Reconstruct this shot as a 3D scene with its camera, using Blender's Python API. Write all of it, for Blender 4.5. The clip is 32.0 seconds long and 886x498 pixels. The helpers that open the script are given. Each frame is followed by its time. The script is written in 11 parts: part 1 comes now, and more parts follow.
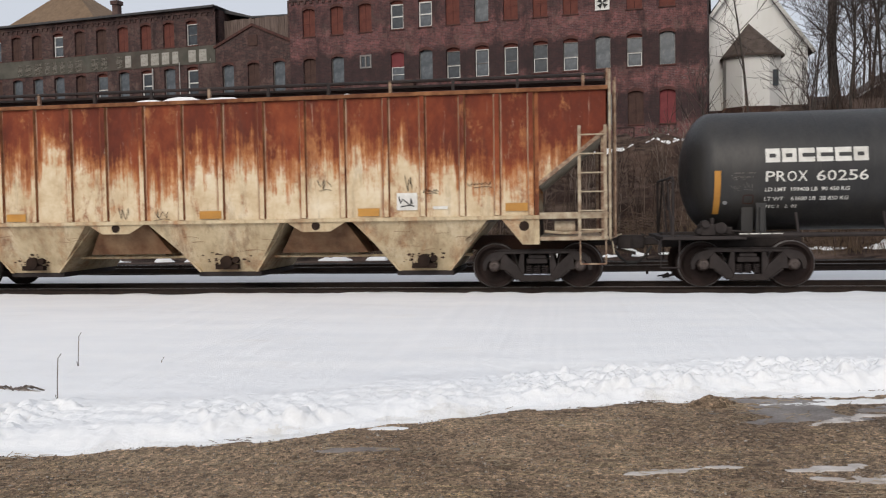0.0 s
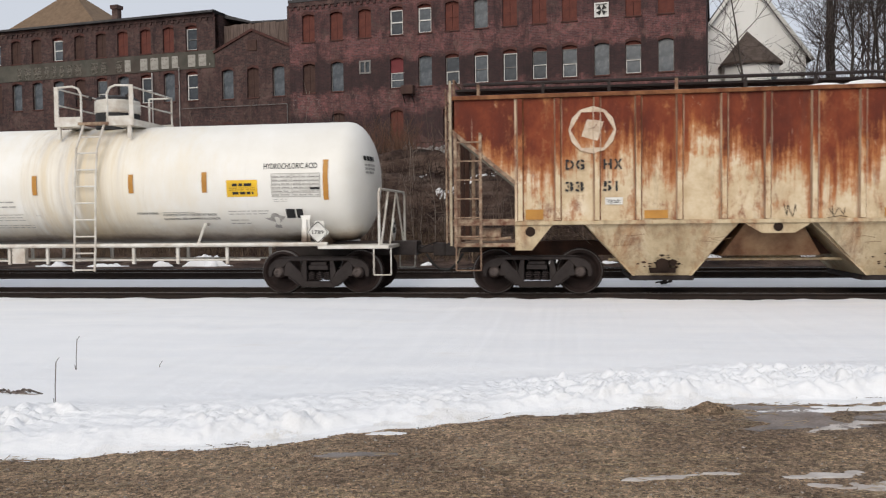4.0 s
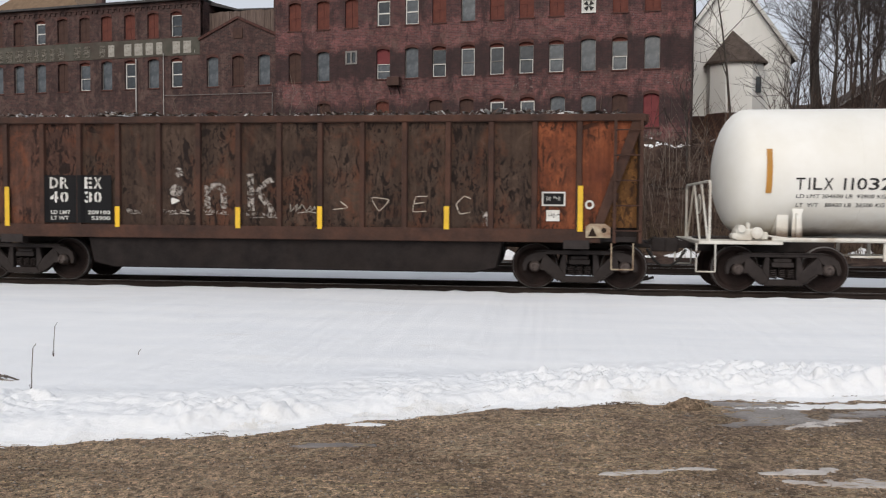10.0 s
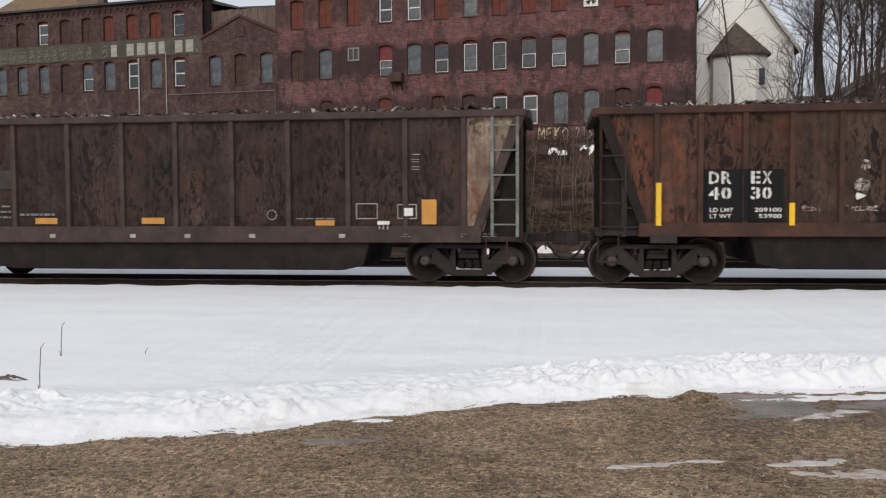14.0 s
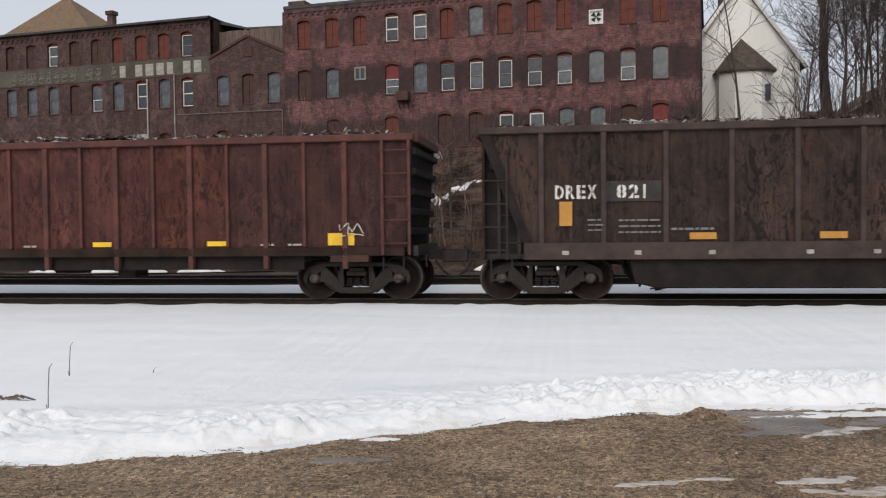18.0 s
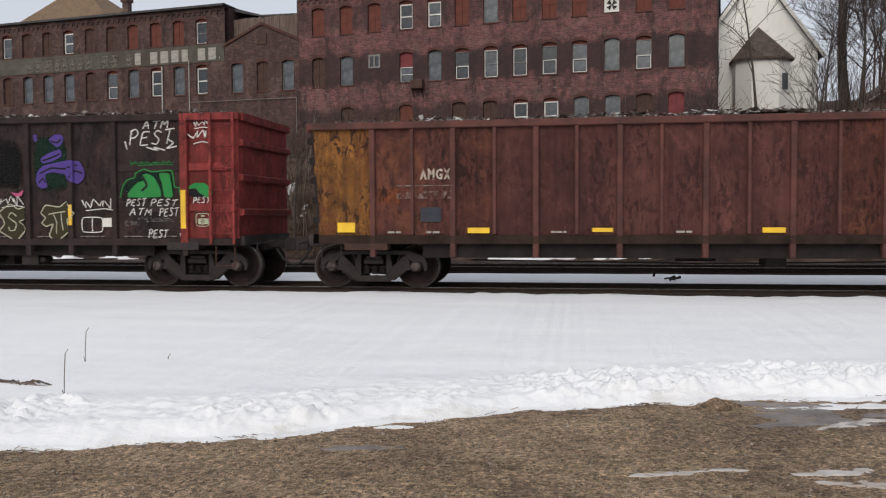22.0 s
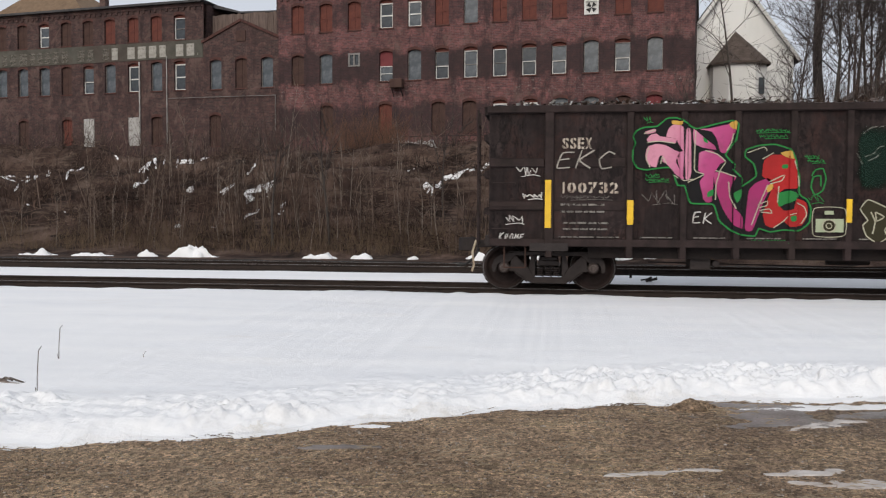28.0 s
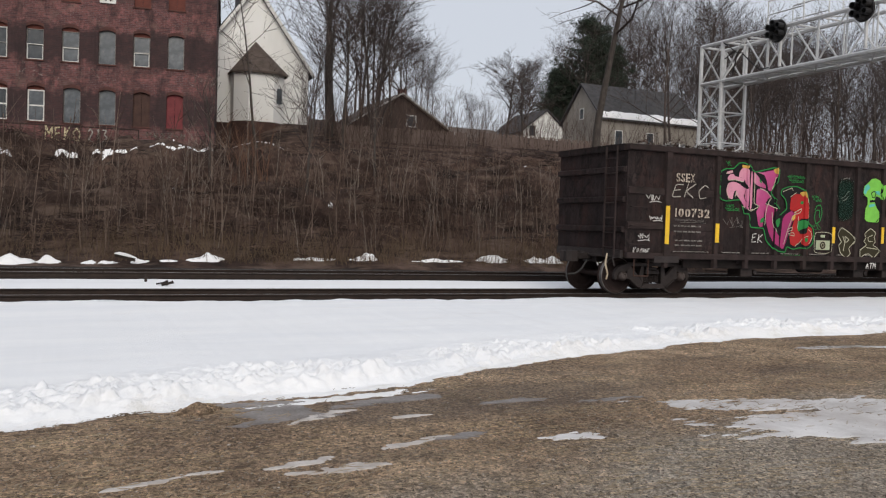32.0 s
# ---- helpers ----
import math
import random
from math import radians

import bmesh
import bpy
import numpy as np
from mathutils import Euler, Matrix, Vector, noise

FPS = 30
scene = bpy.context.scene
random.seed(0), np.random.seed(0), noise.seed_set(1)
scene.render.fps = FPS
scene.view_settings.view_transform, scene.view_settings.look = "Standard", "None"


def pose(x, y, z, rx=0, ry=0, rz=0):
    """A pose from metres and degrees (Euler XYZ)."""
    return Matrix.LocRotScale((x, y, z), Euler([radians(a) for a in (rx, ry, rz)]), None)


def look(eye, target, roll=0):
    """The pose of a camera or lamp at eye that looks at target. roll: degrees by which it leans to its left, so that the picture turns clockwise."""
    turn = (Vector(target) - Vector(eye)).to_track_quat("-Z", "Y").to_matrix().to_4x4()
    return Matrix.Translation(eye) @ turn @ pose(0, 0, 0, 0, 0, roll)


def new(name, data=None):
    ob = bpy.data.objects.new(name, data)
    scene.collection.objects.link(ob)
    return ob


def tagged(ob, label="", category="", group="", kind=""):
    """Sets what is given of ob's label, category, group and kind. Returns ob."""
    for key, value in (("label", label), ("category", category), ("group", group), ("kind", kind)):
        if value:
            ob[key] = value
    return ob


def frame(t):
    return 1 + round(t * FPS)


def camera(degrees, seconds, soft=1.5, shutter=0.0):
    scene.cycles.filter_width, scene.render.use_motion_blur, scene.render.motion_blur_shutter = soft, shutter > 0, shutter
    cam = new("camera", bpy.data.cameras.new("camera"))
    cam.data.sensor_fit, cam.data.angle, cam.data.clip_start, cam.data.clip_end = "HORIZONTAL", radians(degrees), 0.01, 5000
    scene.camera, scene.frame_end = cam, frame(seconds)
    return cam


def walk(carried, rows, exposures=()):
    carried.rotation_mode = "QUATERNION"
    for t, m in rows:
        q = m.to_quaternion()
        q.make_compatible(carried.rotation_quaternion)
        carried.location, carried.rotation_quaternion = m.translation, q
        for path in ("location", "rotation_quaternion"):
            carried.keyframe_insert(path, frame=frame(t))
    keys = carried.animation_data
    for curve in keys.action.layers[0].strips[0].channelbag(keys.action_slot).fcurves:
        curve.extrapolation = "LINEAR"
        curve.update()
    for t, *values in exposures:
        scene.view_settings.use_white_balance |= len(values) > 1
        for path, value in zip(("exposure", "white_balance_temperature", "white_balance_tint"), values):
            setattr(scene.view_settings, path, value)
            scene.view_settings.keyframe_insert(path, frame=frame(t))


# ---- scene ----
# ---- camera: a hand-held phone that stands still and turns ----
cam = camera(54.75, 32.0, 1.2, 0.25)
# seconds, x, y, z, pitch, roll, yaw
PATH = [
    (0.0, -0.007, 0.005, 1.606, -2.42, 0.92, 8.17),
    (0.5, 0.000, 0.000, 1.606, -2.38, 0.88, 8.20),
    (1.0, 0.002, -0.002, 1.606, -2.25, 0.68, 7.92),
    (1.5, -0.005, 0.004, 1.603, -2.60, 0.52, 7.58),
    (2.0, -0.006, 0.013, 1.603, -2.97, 0.41, 7.55),
    (2.5, -0.004, -0.004, 1.604, -2.67, 0.46, 7.78),
    (3.0, -0.005, -0.014, 1.603, -2.22, 0.59, 8.19),
    (3.5, -0.009, -0.008, 1.603, -2.13, 0.66, 8.21),
    (5.5, -0.007, -0.005, 1.606, -1.53, 0.25, 6.88),
    (6.0, -0.002, -0.024, 1.605, -1.45, 0.16, 6.41),
    (6.5, -0.004, -0.023, 1.606, -1.61, 0.17, 6.16),
    (7.0, -0.005, -0.008, 1.604, -1.98, 0.06, 6.15),
    (7.5, 0.002, -0.001, 1.604, -1.93, 0.09, 6.34),
    (8.0, -0.006, -0.017, 1.607, -1.57, 0.08, 6.41),
    (8.5, -0.012, -0.009, 1.599, -1.32, -0.14, 6.43),
    (9.0, -0.010, 0.003, 1.600, -2.13, -0.55, 6.59),
    (9.5, -0.007, 0.002, 1.594, -2.67, -0.80, 6.72),
    (10.0, -0.004, 0.003, 1.598, -2.52, -0.44, 6.99),
    (10.5, -0.004, -0.008, 1.599, -1.86, 0.07, 7.29),
    (11.0, -0.006, -0.012, 1.600, -1.82, 0.20, 7.19),
    (11.5, -0.006, 0.007, 1.597, -2.17, 0.14, 6.98),
    (12.0, -0.013, 0.012, 1.597, -2.64, 0.19, 6.99),
    (12.5, -0.012, 0.013, 1.596, -2.77, 0.26, 7.01),
    (13.0, -0.008, 0.013, 1.596, -2.76, 0.30, 7.03),
    (13.5, -0.008, -0.003, 1.597, -2.80, 0.33, 7.23),
    (15.5, -0.012, 0.005, 1.594, -2.81, 0.01, 7.15),
    (16.0, -0.008, 0.006, 1.593, -2.64, 0.08, 7.33),
    (16.5, -0.011, -0.007, 1.601, -2.67, 0.19, 7.49),
    (17.0, -0.010, 0.000, 1.599, -2.41, 0.35, 7.67),
    (17.5, -0.002, -0.011, 1.604, -1.81, 0.63, 7.87),
    (18.0, 0.001, -0.015, 1.601, -1.63, 0.59, 7.74),
    (18.5, -0.004, 0.001, 1.600, -1.94, 0.55, 7.78),
    (19.0, -0.006, 0.006, 1.600, -2.43, 0.58, 8.11),
    (19.5, -0.016, 0.027, 1.595, -3.21, 0.47, 7.99),
    (20.0, -0.014, 0.016, 1.596, -3.56, 0.47, 7.96),
    (20.5, -0.008, 0.007, 1.596, -3.08, 0.54, 8.21),
    (21.0, -0.015, 0.002, 1.596, -2.33, 0.31, 8.28),
    (21.5, -0.013, -0.003, 1.601, -2.11, 0.23, 8.40),
    (22.0, -0.012, 0.002, 1.598, -2.38, 0.30, 8.63),
    (22.5, -0.014, 0.010, 1.596, -2.71, 0.17, 8.43),
    (23.0, -0.017, 0.007, 1.595, -2.80, 0.11, 8.21),
    (23.5, -0.017, -0.009, 1.603, -2.36, 0.27, 8.32),
    (24.0, -0.014, 0.004, 1.599, -2.20, 0.25, 8.38),
    (24.5, -0.015, -0.002, 1.598, -2.64, -0.04, 8.04),
    (25.0, -0.015, 0.004, 1.595, -2.85, -0.25, 7.86),
    (25.5, -0.014, 0.004, 1.596, -2.85, -0.23, 7.86),
    (27.5, -0.008, -0.010, 1.598, -2.21, -0.13, 7.94),
    (28.0, -0.013, -0.006, 1.598, -2.40, -0.29, 7.19),
    (28.5, -0.011, 0.003, 1.599, -2.18, -0.48, 4.53),
    (29.0, -0.002, 0.006, 1.599, -1.66, -0.87, -0.17),
    (29.5, 0.022, 0.007, 1.593, -1.41, -0.91, -5.42),
    (30.0, 0.046, 0.012, 1.596, -1.37, -0.92, -10.65),
    (30.5, 0.069, 0.013, 1.600, -1.33, -1.01, -15.30),
    (31.0, 0.092, 0.013, 1.598, -1.44, -1.24, -19.00),
    (31.5, 0.091, -0.007, 1.603, -1.69, -1.53, -21.85),
    (32.0, 0.096, -0.007, 1.602, -1.59, -1.88, -24.01),
]
walk(cam, [(t, pose(x, y, z, 90 + p, r, w)) for t, x, y, z, p, r, w in PATH])

# metres that the train has rolled, by seconds
TRAIN = [
    (0, -0.000), (1, 3.388), (2, 6.777), (3, 10.163), (6, 20.276), (7, 23.682), (8, 27.083), (9, 30.487), (10, 33.903), (11, 37.303), (12, 40.675), (13, 44.030), (16, 54.125), (17, 57.492), (18, 60.853), (19, 64.211), (20, 67.570), (21, 70.924), (22, 74.262), (23, 77.603), (24, 80.960), (25, 84.315), (28, 94.425), (29, 97.810), (30, 101.231), (31, 104.700), (32, 108.197),
]

# ---- overcast winter daylight ----
world = bpy.data.worlds.new("overcast_sky")
scene.world = world
world.use_nodes = True
wt = world.node_tree
wt.nodes.clear()
w_out = wt.nodes.new("ShaderNodeOutputWorld")
w_bg = wt.nodes.new("ShaderNodeBackground")
w_sky = wt.nodes.new("ShaderNodeTexSky")
w_sky.sky_type = "NISHITA"
w_sky.sun_disc = False
w_sky.sun_elevation = radians(31)
w_sky.sun_rotation = radians(191)
w_sky.dust_density = 3.0
w_mix = wt.nodes.new("ShaderNodeMix")
w_mix.data_type = "RGBA"
w_mix.inputs["Factor"].default_value = 0.86
w_mix.inputs["B"].default_value = (7.5, 7.85, 8.6, 1)
wt.links.new(w_sky.outputs["Color"], w_mix.inputs["A"])
wt.links.new(w_mix.outputs["Result"], w_bg.inputs["Color"])
w_bg.inputs["Strength"].default_value = 0.092
wt.links.new(w_bg.outputs["Background"], w_out.inputs["Surface"])
sun = new("sun", bpy.data.lights.new("sun", "SUN"))
sun.data.energy = 1.6
sun.data.angle = radians(40)
sun.data.color = (1.0, 0.91, 0.8)
sun.matrix_world = look((-8, -40, 25), (0, 0, 0))
scene.view_settings.exposure = 0.0

# ---- mesh tools ----
class Geo:
    """Vertices and faces of one mesh."""

    def __init__(self):
        self.v, self.f = [], []

    def add(self, verts, faces):
        n = len(self.v)
        self.v += [tuple(p) for p in verts]
        self.f += [tuple(n + i for i in face) for face in faces]
        return self

    def box(self, x0, x1, y0, y1, z0, z1):
        v = [(x, y, z) for x in (x0, x1) for y in (y0, y1) for z in (z0, z1)]
        return self.add(v, [(0, 1, 3, 2), (4, 6, 7, 5), (0, 4, 5, 1), (2, 3, 7, 6), (0, 2, 6, 4), (1, 5, 7, 3)])

    def cyl(self, a, b, ra, rb=None, n=12, caps=True):
        a, b = Vector(a), Vector(b)
        rb = ra if rb is None else rb
        d = (b - a).normalized()
        s = d.orthogonal().normalized()
        t = d.cross(s)
        ring = [(math.cos(2 * math.pi * k / n), math.sin(2 * math.pi * k / n)) for k in range(n)]
        v = [a + (s * c + t * q) * ra for c, q in ring] + [b + (s * c + t * q) * rb for c, q in ring]
        f = [(k, (k + 1) % n, n + (k + 1) % n, n + k) for k in range(n)]
        if caps:
            f += [tuple(range(n))[::-1], tuple(range(n, 2 * n))]
        return self.add(v, f)

    def tube(self, pts, r, n=6):
        for a, b in zip(pts, pts[1:]):
            self.cyl(a, b, r, r, n)
        return self

    def spin(self, profile, centre, n=24, axis="y"):
        """A profile of (radius, along) spun round an axis through centre."""
        cx, cy, cz = centre
        v, m = [], len(profile)
        for k in range(n):
            c, s = math.cos(2 * math.pi * k / n), math.sin(2 * math.pi * k / n)
            for r, q in profile:
                if axis == "y":
                    v.append((cx + r * c, cy + q, cz + r * s))
                elif axis == "x":
                    v.append((cx + q, cy + r * c, cz + r * s))
                else:
                    v.append((cx + r * c, cy + r * s, cz + q))
        f = [(k * m + i, k * m + i + 1, ((k + 1) % n) * m + i + 1, ((k + 1) % n) * m + i) for k in range(n) for i in range(m - 1)]
        return self.add(v, f)

    def prism(self, poly, y0, y1, axis="y"):
        """A polygon extruded along an axis; poly is (x, z) for y, (y, z) for x, (x, y) for z."""
        n = len(poly)
        put = {"y": lambda p, q: (p[0], q, p[1]), "x": lambda p, q: (q, p[0], p[1]), "z": lambda p, q: (p[0], p[1], q)}[axis]
        v = [put(p, y0) for p in poly] + [put(p, y1) for p in poly]
        f = [(k, (k + 1) % n, n + (k + 1) % n, n + k) for k in range(n)] + [tuple(range(n))[::-1], tuple(range(n, 2 * n))]
        return self.add(v, f)

    def mesh(self, name, bevel=0.0, smooth=True):
        me = bpy.data.meshes.new(name)
        me.from_pydata(self.v, [], self.f)
        bm = bmesh.new()
        bm.from_mesh(me)
        bmesh.ops.recalc_face_normals(bm, faces=bm.faces)
        if bevel:
            bmesh.ops.bevel(bm, geom=list(bm.edges), offset=bevel, segments=1, affect="EDGES", clamp_overlap=True)
        bm.to_mesh(me)
        bm.free()
        if smooth:
            me.shade_smooth()
            me.set_sharp_from_angle(angle=radians(32))
        return me


def mesh_of(data, name):
    return data.mesh(name) if isinstance(data, Geo) else data


def part(name, data, material, parent, label=""):
    """One mesh object under a thing or under a part; of a list, the first piece carries the others."""
    if isinstance(data, list):
        first = part(name, data[0], material, parent, label)
        for piece in data[1:]:
            part("stroke", piece, material, first)
        return first
    ob = new(name, mesh_of(data, name))
    if material and not ob.data.materials:
        ob.data.materials.append(material)
    ob.parent = parent
    return tagged(ob, label) if label else ob


def thing(name, label, category, data=None, material=None, at=None, group="", kind=""):
    """A top-level object: a mesh, or an Empty that parents its parts."""
    ob = new(name, mesh_of(data, name) if data else None)
    if material and data and not ob.data.materials:
        ob.data.materials.append(material)
    if at is not None:
        ob.matrix_basis = at
    return tagged(ob, label, category, group, kind)


def array_mesh(name, verts, quads, tris=None, smooth=False):
    """A mesh from numpy arrays."""
    me = bpy.data.meshes.new(name)
    nq, nt = len(quads), 0 if tris is None else len(tris)
    loops = np.concatenate([np.asarray(quads, np.int32).ravel()] + ([np.asarray(tris, np.int32).ravel()] if nt else []))
    starts = np.concatenate([np.arange(nq) * 4, nq * 4 + np.arange(nt) * 3]).astype(np.int32)
    me.vertices.add(len(verts))
    me.vertices.foreach_set("co", np.asarray(verts, np.float32).ravel())
    me.loops.add(len(loops))
    me.loops.foreach_set("vertex_index", loops)
    me.polygons.add(nq + nt)
    me.polygons.foreach_set("loop_start", starts)
    me.update(calc_edges=True)
    if smooth:
        me.shade_smooth()
    return me


def sticks(name, a, b, ra, rb, n=3):
    """Many tapered sticks from points a to points b, joined in one mesh."""
    a, b = np.asarray(a, float), np.asarray(b, float)
    ra, rb = np.broadcast_to(ra, len(a)), np.broadcast_to(rb, len(a))
    d = b - a
    d /= np.linalg.norm(d, axis=1)[:, None] + 1e-9
    ref = np.where(np.abs(d[:, 2:3]) > 0.9, np.array([[1.0, 0, 0]]), np.array([[0, 0, 1.0]]))
    s = np.cross(d, ref)
    s /= np.linalg.norm(s, axis=1)[:, None]
    t = np.cross(d, s)
    rings = []
    for p, r in ((a, ra), (b, rb)):
        for k in range(n):
            w = 2 * math.pi * k / n
            rings.append(p + (s * math.cos(w) + t * math.sin(w)) * r[:, None])
    v = np.stack(rings, 1).reshape(-1, 3)
    base = (np.arange(len(a)) * 2 * n)[:, None]
    q = np.concatenate([base + np.array([[k, (k + 1) % n, n + (k + 1) % n, n + k]]) for k in range(n)])
    return array_mesh(name, v, q)


def grid_mesh(name, X, Y, Z, smooth=True):
    """A sheet from 2D arrays of coordinates."""
    m, n = X.shape
    v = np.stack([X, Y, Z], -1).reshape(-1, 3)
    i = np.arange(m * n).reshape(m, n)
    q = np.stack([i[:-1, :-1], i[1:, :-1], i[1:, 1:], i[:-1, 1:]], -1).reshape(-1, 4)
    return array_mesh(name, v, q, smooth=smooth)


def hash2(i, j, seed):
    h = np.sin(i * 127.1 + j * 311.7 + seed * 74.7) * 43758.5453
    return h - np.floor(h)


def noise2(x, y, seed=0):
    """Smooth value noise on arrays, 0 to 1."""
    i, j = np.floor(x), np.floor(y)
    u, v = x - i, y - j
    u, v = u * u * (3 - 2 * u), v * v * (3 - 2 * v)
    return (hash2(i, j, seed) * (1 - u) + hash2(i + 1, j, seed) * u) * (1 - v) + (hash2(i, j + 1, seed) * (1 - u) + hash2(i + 1, j + 1, seed) * u) * v


def fractal(x, y, seed=0, octaves=4):
    total, amp, size = 0, 0.5, 1.0
    for k in range(octaves):
        total = total + amp * noise2(x * size, y * size, seed + k)
        amp, size = amp / 2, size * 2.03
    return total


# ---- material tools ----
class Nodes:
    def __init__(self, name):
        self.m = bpy.data.materials.new(name)
        self.m.use_nodes = True
        self.t = self.m.node_tree
        self.b = self.t.nodes["Principled BSDF"]
        self.co = self.t.nodes.new("ShaderNodeTexCoord")

    def node(self, kind, **values):
        n = self.t.nodes.new(kind)
        for k, v in values.items():
            n.inputs[k].default_value = v
        return n

    def link(self, a, b):
        self.t.links.new(a, b)

    def mapped(self, scale=(1, 1, 1), rot=(0, 0, 0), source="Object"):
        n = self.node("ShaderNodeMapping", Scale=scale, Rotation=rot)
        self.link(self.co.outputs[source], n.inputs["Vector"])
        return n.outputs["Vector"]

    def noise(self, scale, detail=5, rough=0.6, stretch=(1, 1, 1), warp=0.0):
        n = self.node("ShaderNodeTexNoise", Scale=scale, Detail=detail, Roughness=rough, Distortion=warp)
        self.link(self.mapped(stretch), n.inputs["Vector"])
        return n.outputs["Fac"]

    def ramp(self, fac, *stops):
        n = self.t.nodes.new("ShaderNodeValToRGB")
        e = n.color_ramp.elements
        while len(e) < len(stops):
            e.new(0.5)
        for s, (p, c) in zip(e, stops):
            s.position = p
            s.color = (*c, 1) if not isinstance(c, (int, float)) else (c, c, c, 1)
        self.link(fac, n.inputs["Fac"])
        return n.outputs["Color"]

    def mix(self, fac, a, b, mode="MIX"):
        n = self.t.nodes.new("ShaderNodeMix")
        n.data_type = "RGBA"
        n.blend_type = mode
        for key, val in (("Factor", fac), ("A", a), ("B", b)):
            if isinstance(val, (int, float)):
                n.inputs[key].default_value = val if key == "Factor" else (val, val, val, 1)
            elif isinstance(val, tuple):
                n.inputs[key].default_value = (*val, 1)
            else:
                self.link(val, n.inputs[key])
        return n.outputs["Result"]

    def math(self, op, a, b=0.0, clamp=False):
        n = self.t.nodes.new("ShaderNodeMath")
        n.operation = op
        n.use_clamp = clamp
        for k, val in enumerate((a, b)):
            if isinstance(val, (int, float)):
                n.inputs[k].default_value = val
            else:
                self.link(val, n.inputs[k])
        return n.outputs[0]

    def axes(self, source="Object"):
        n = self.t.nodes.new("ShaderNodeSeparateXYZ")
        self.link(self.co.outputs[source], n.inputs[0])
        return n.outputs

    def random(self):
        return self.t.nodes.new("ShaderNodeObjectInfo").outputs["Random"]

    def island(self):
        return self.t.nodes.new("ShaderNodeNewGeometry").outputs["Random Per Island"]

    def bump(self, height, strength=0.3, distance=0.02):
        n = self.node("ShaderNodeBump", Strength=strength, Distance=distance)
        self.link(height, n.inputs["Height"])
        self.link(n.outputs["Normal"], self.b.inputs["Normal"])

    def done(self, colour, rough=0.8, metal=0.0, spec=0.4):
        for key, val in (("Base Color", colour), ("Roughness", rough), ("Metallic", metal), ("Specular IOR Level", spec)):
            if isinstance(val, (int, float)):
                self.b.inputs[key].default_value = val
            elif isinstance(val, tuple):
                self.b.inputs[key].default_value = (*val, 1)
            else:
                self.link(val, self.b.inputs[key])
        return self.m


def worn(name, a, b, scale=3.0, rough=0.75, metal=0.0, bump=0.15, stretch=(1, 1, 1), dirt=(0.03, 0.022, 0.016), dirty=0.35, spec=0.35, gaps=0.0):
    """A surface of two near colours with dirt on top, at two scales; gaps wears it through in flecks."""
    n = Nodes(name)
    base = n.ramp(n.noise(scale, 6, 0.65, stretch), (0.32, a), (0.68, b))
    mask = n.ramp(n.noise(scale * 0.35, 6, 0.7, stretch, 0.4), (0.45, 0.0), (0.75, dirty))
    col = n.mix(mask, base, dirt)
    fine = n.noise(scale * 14, 4, 0.6, stretch)
    n.bump(fine, bump, 0.01)
    r = n.ramp(fine, (0.3, max(rough - 0.12, 0.05)), (0.7, min(rough + 0.1, 1.0)))
    if gaps:
        n.link(n.ramp(n.noise(7.0, 9, 0.8, (1.3, 1, 1)), (gaps - 0.04, 0.0), (gaps + 0.04, 1.0)), n.b.inputs["Alpha"])
    return n.done(col, r, metal, spec)

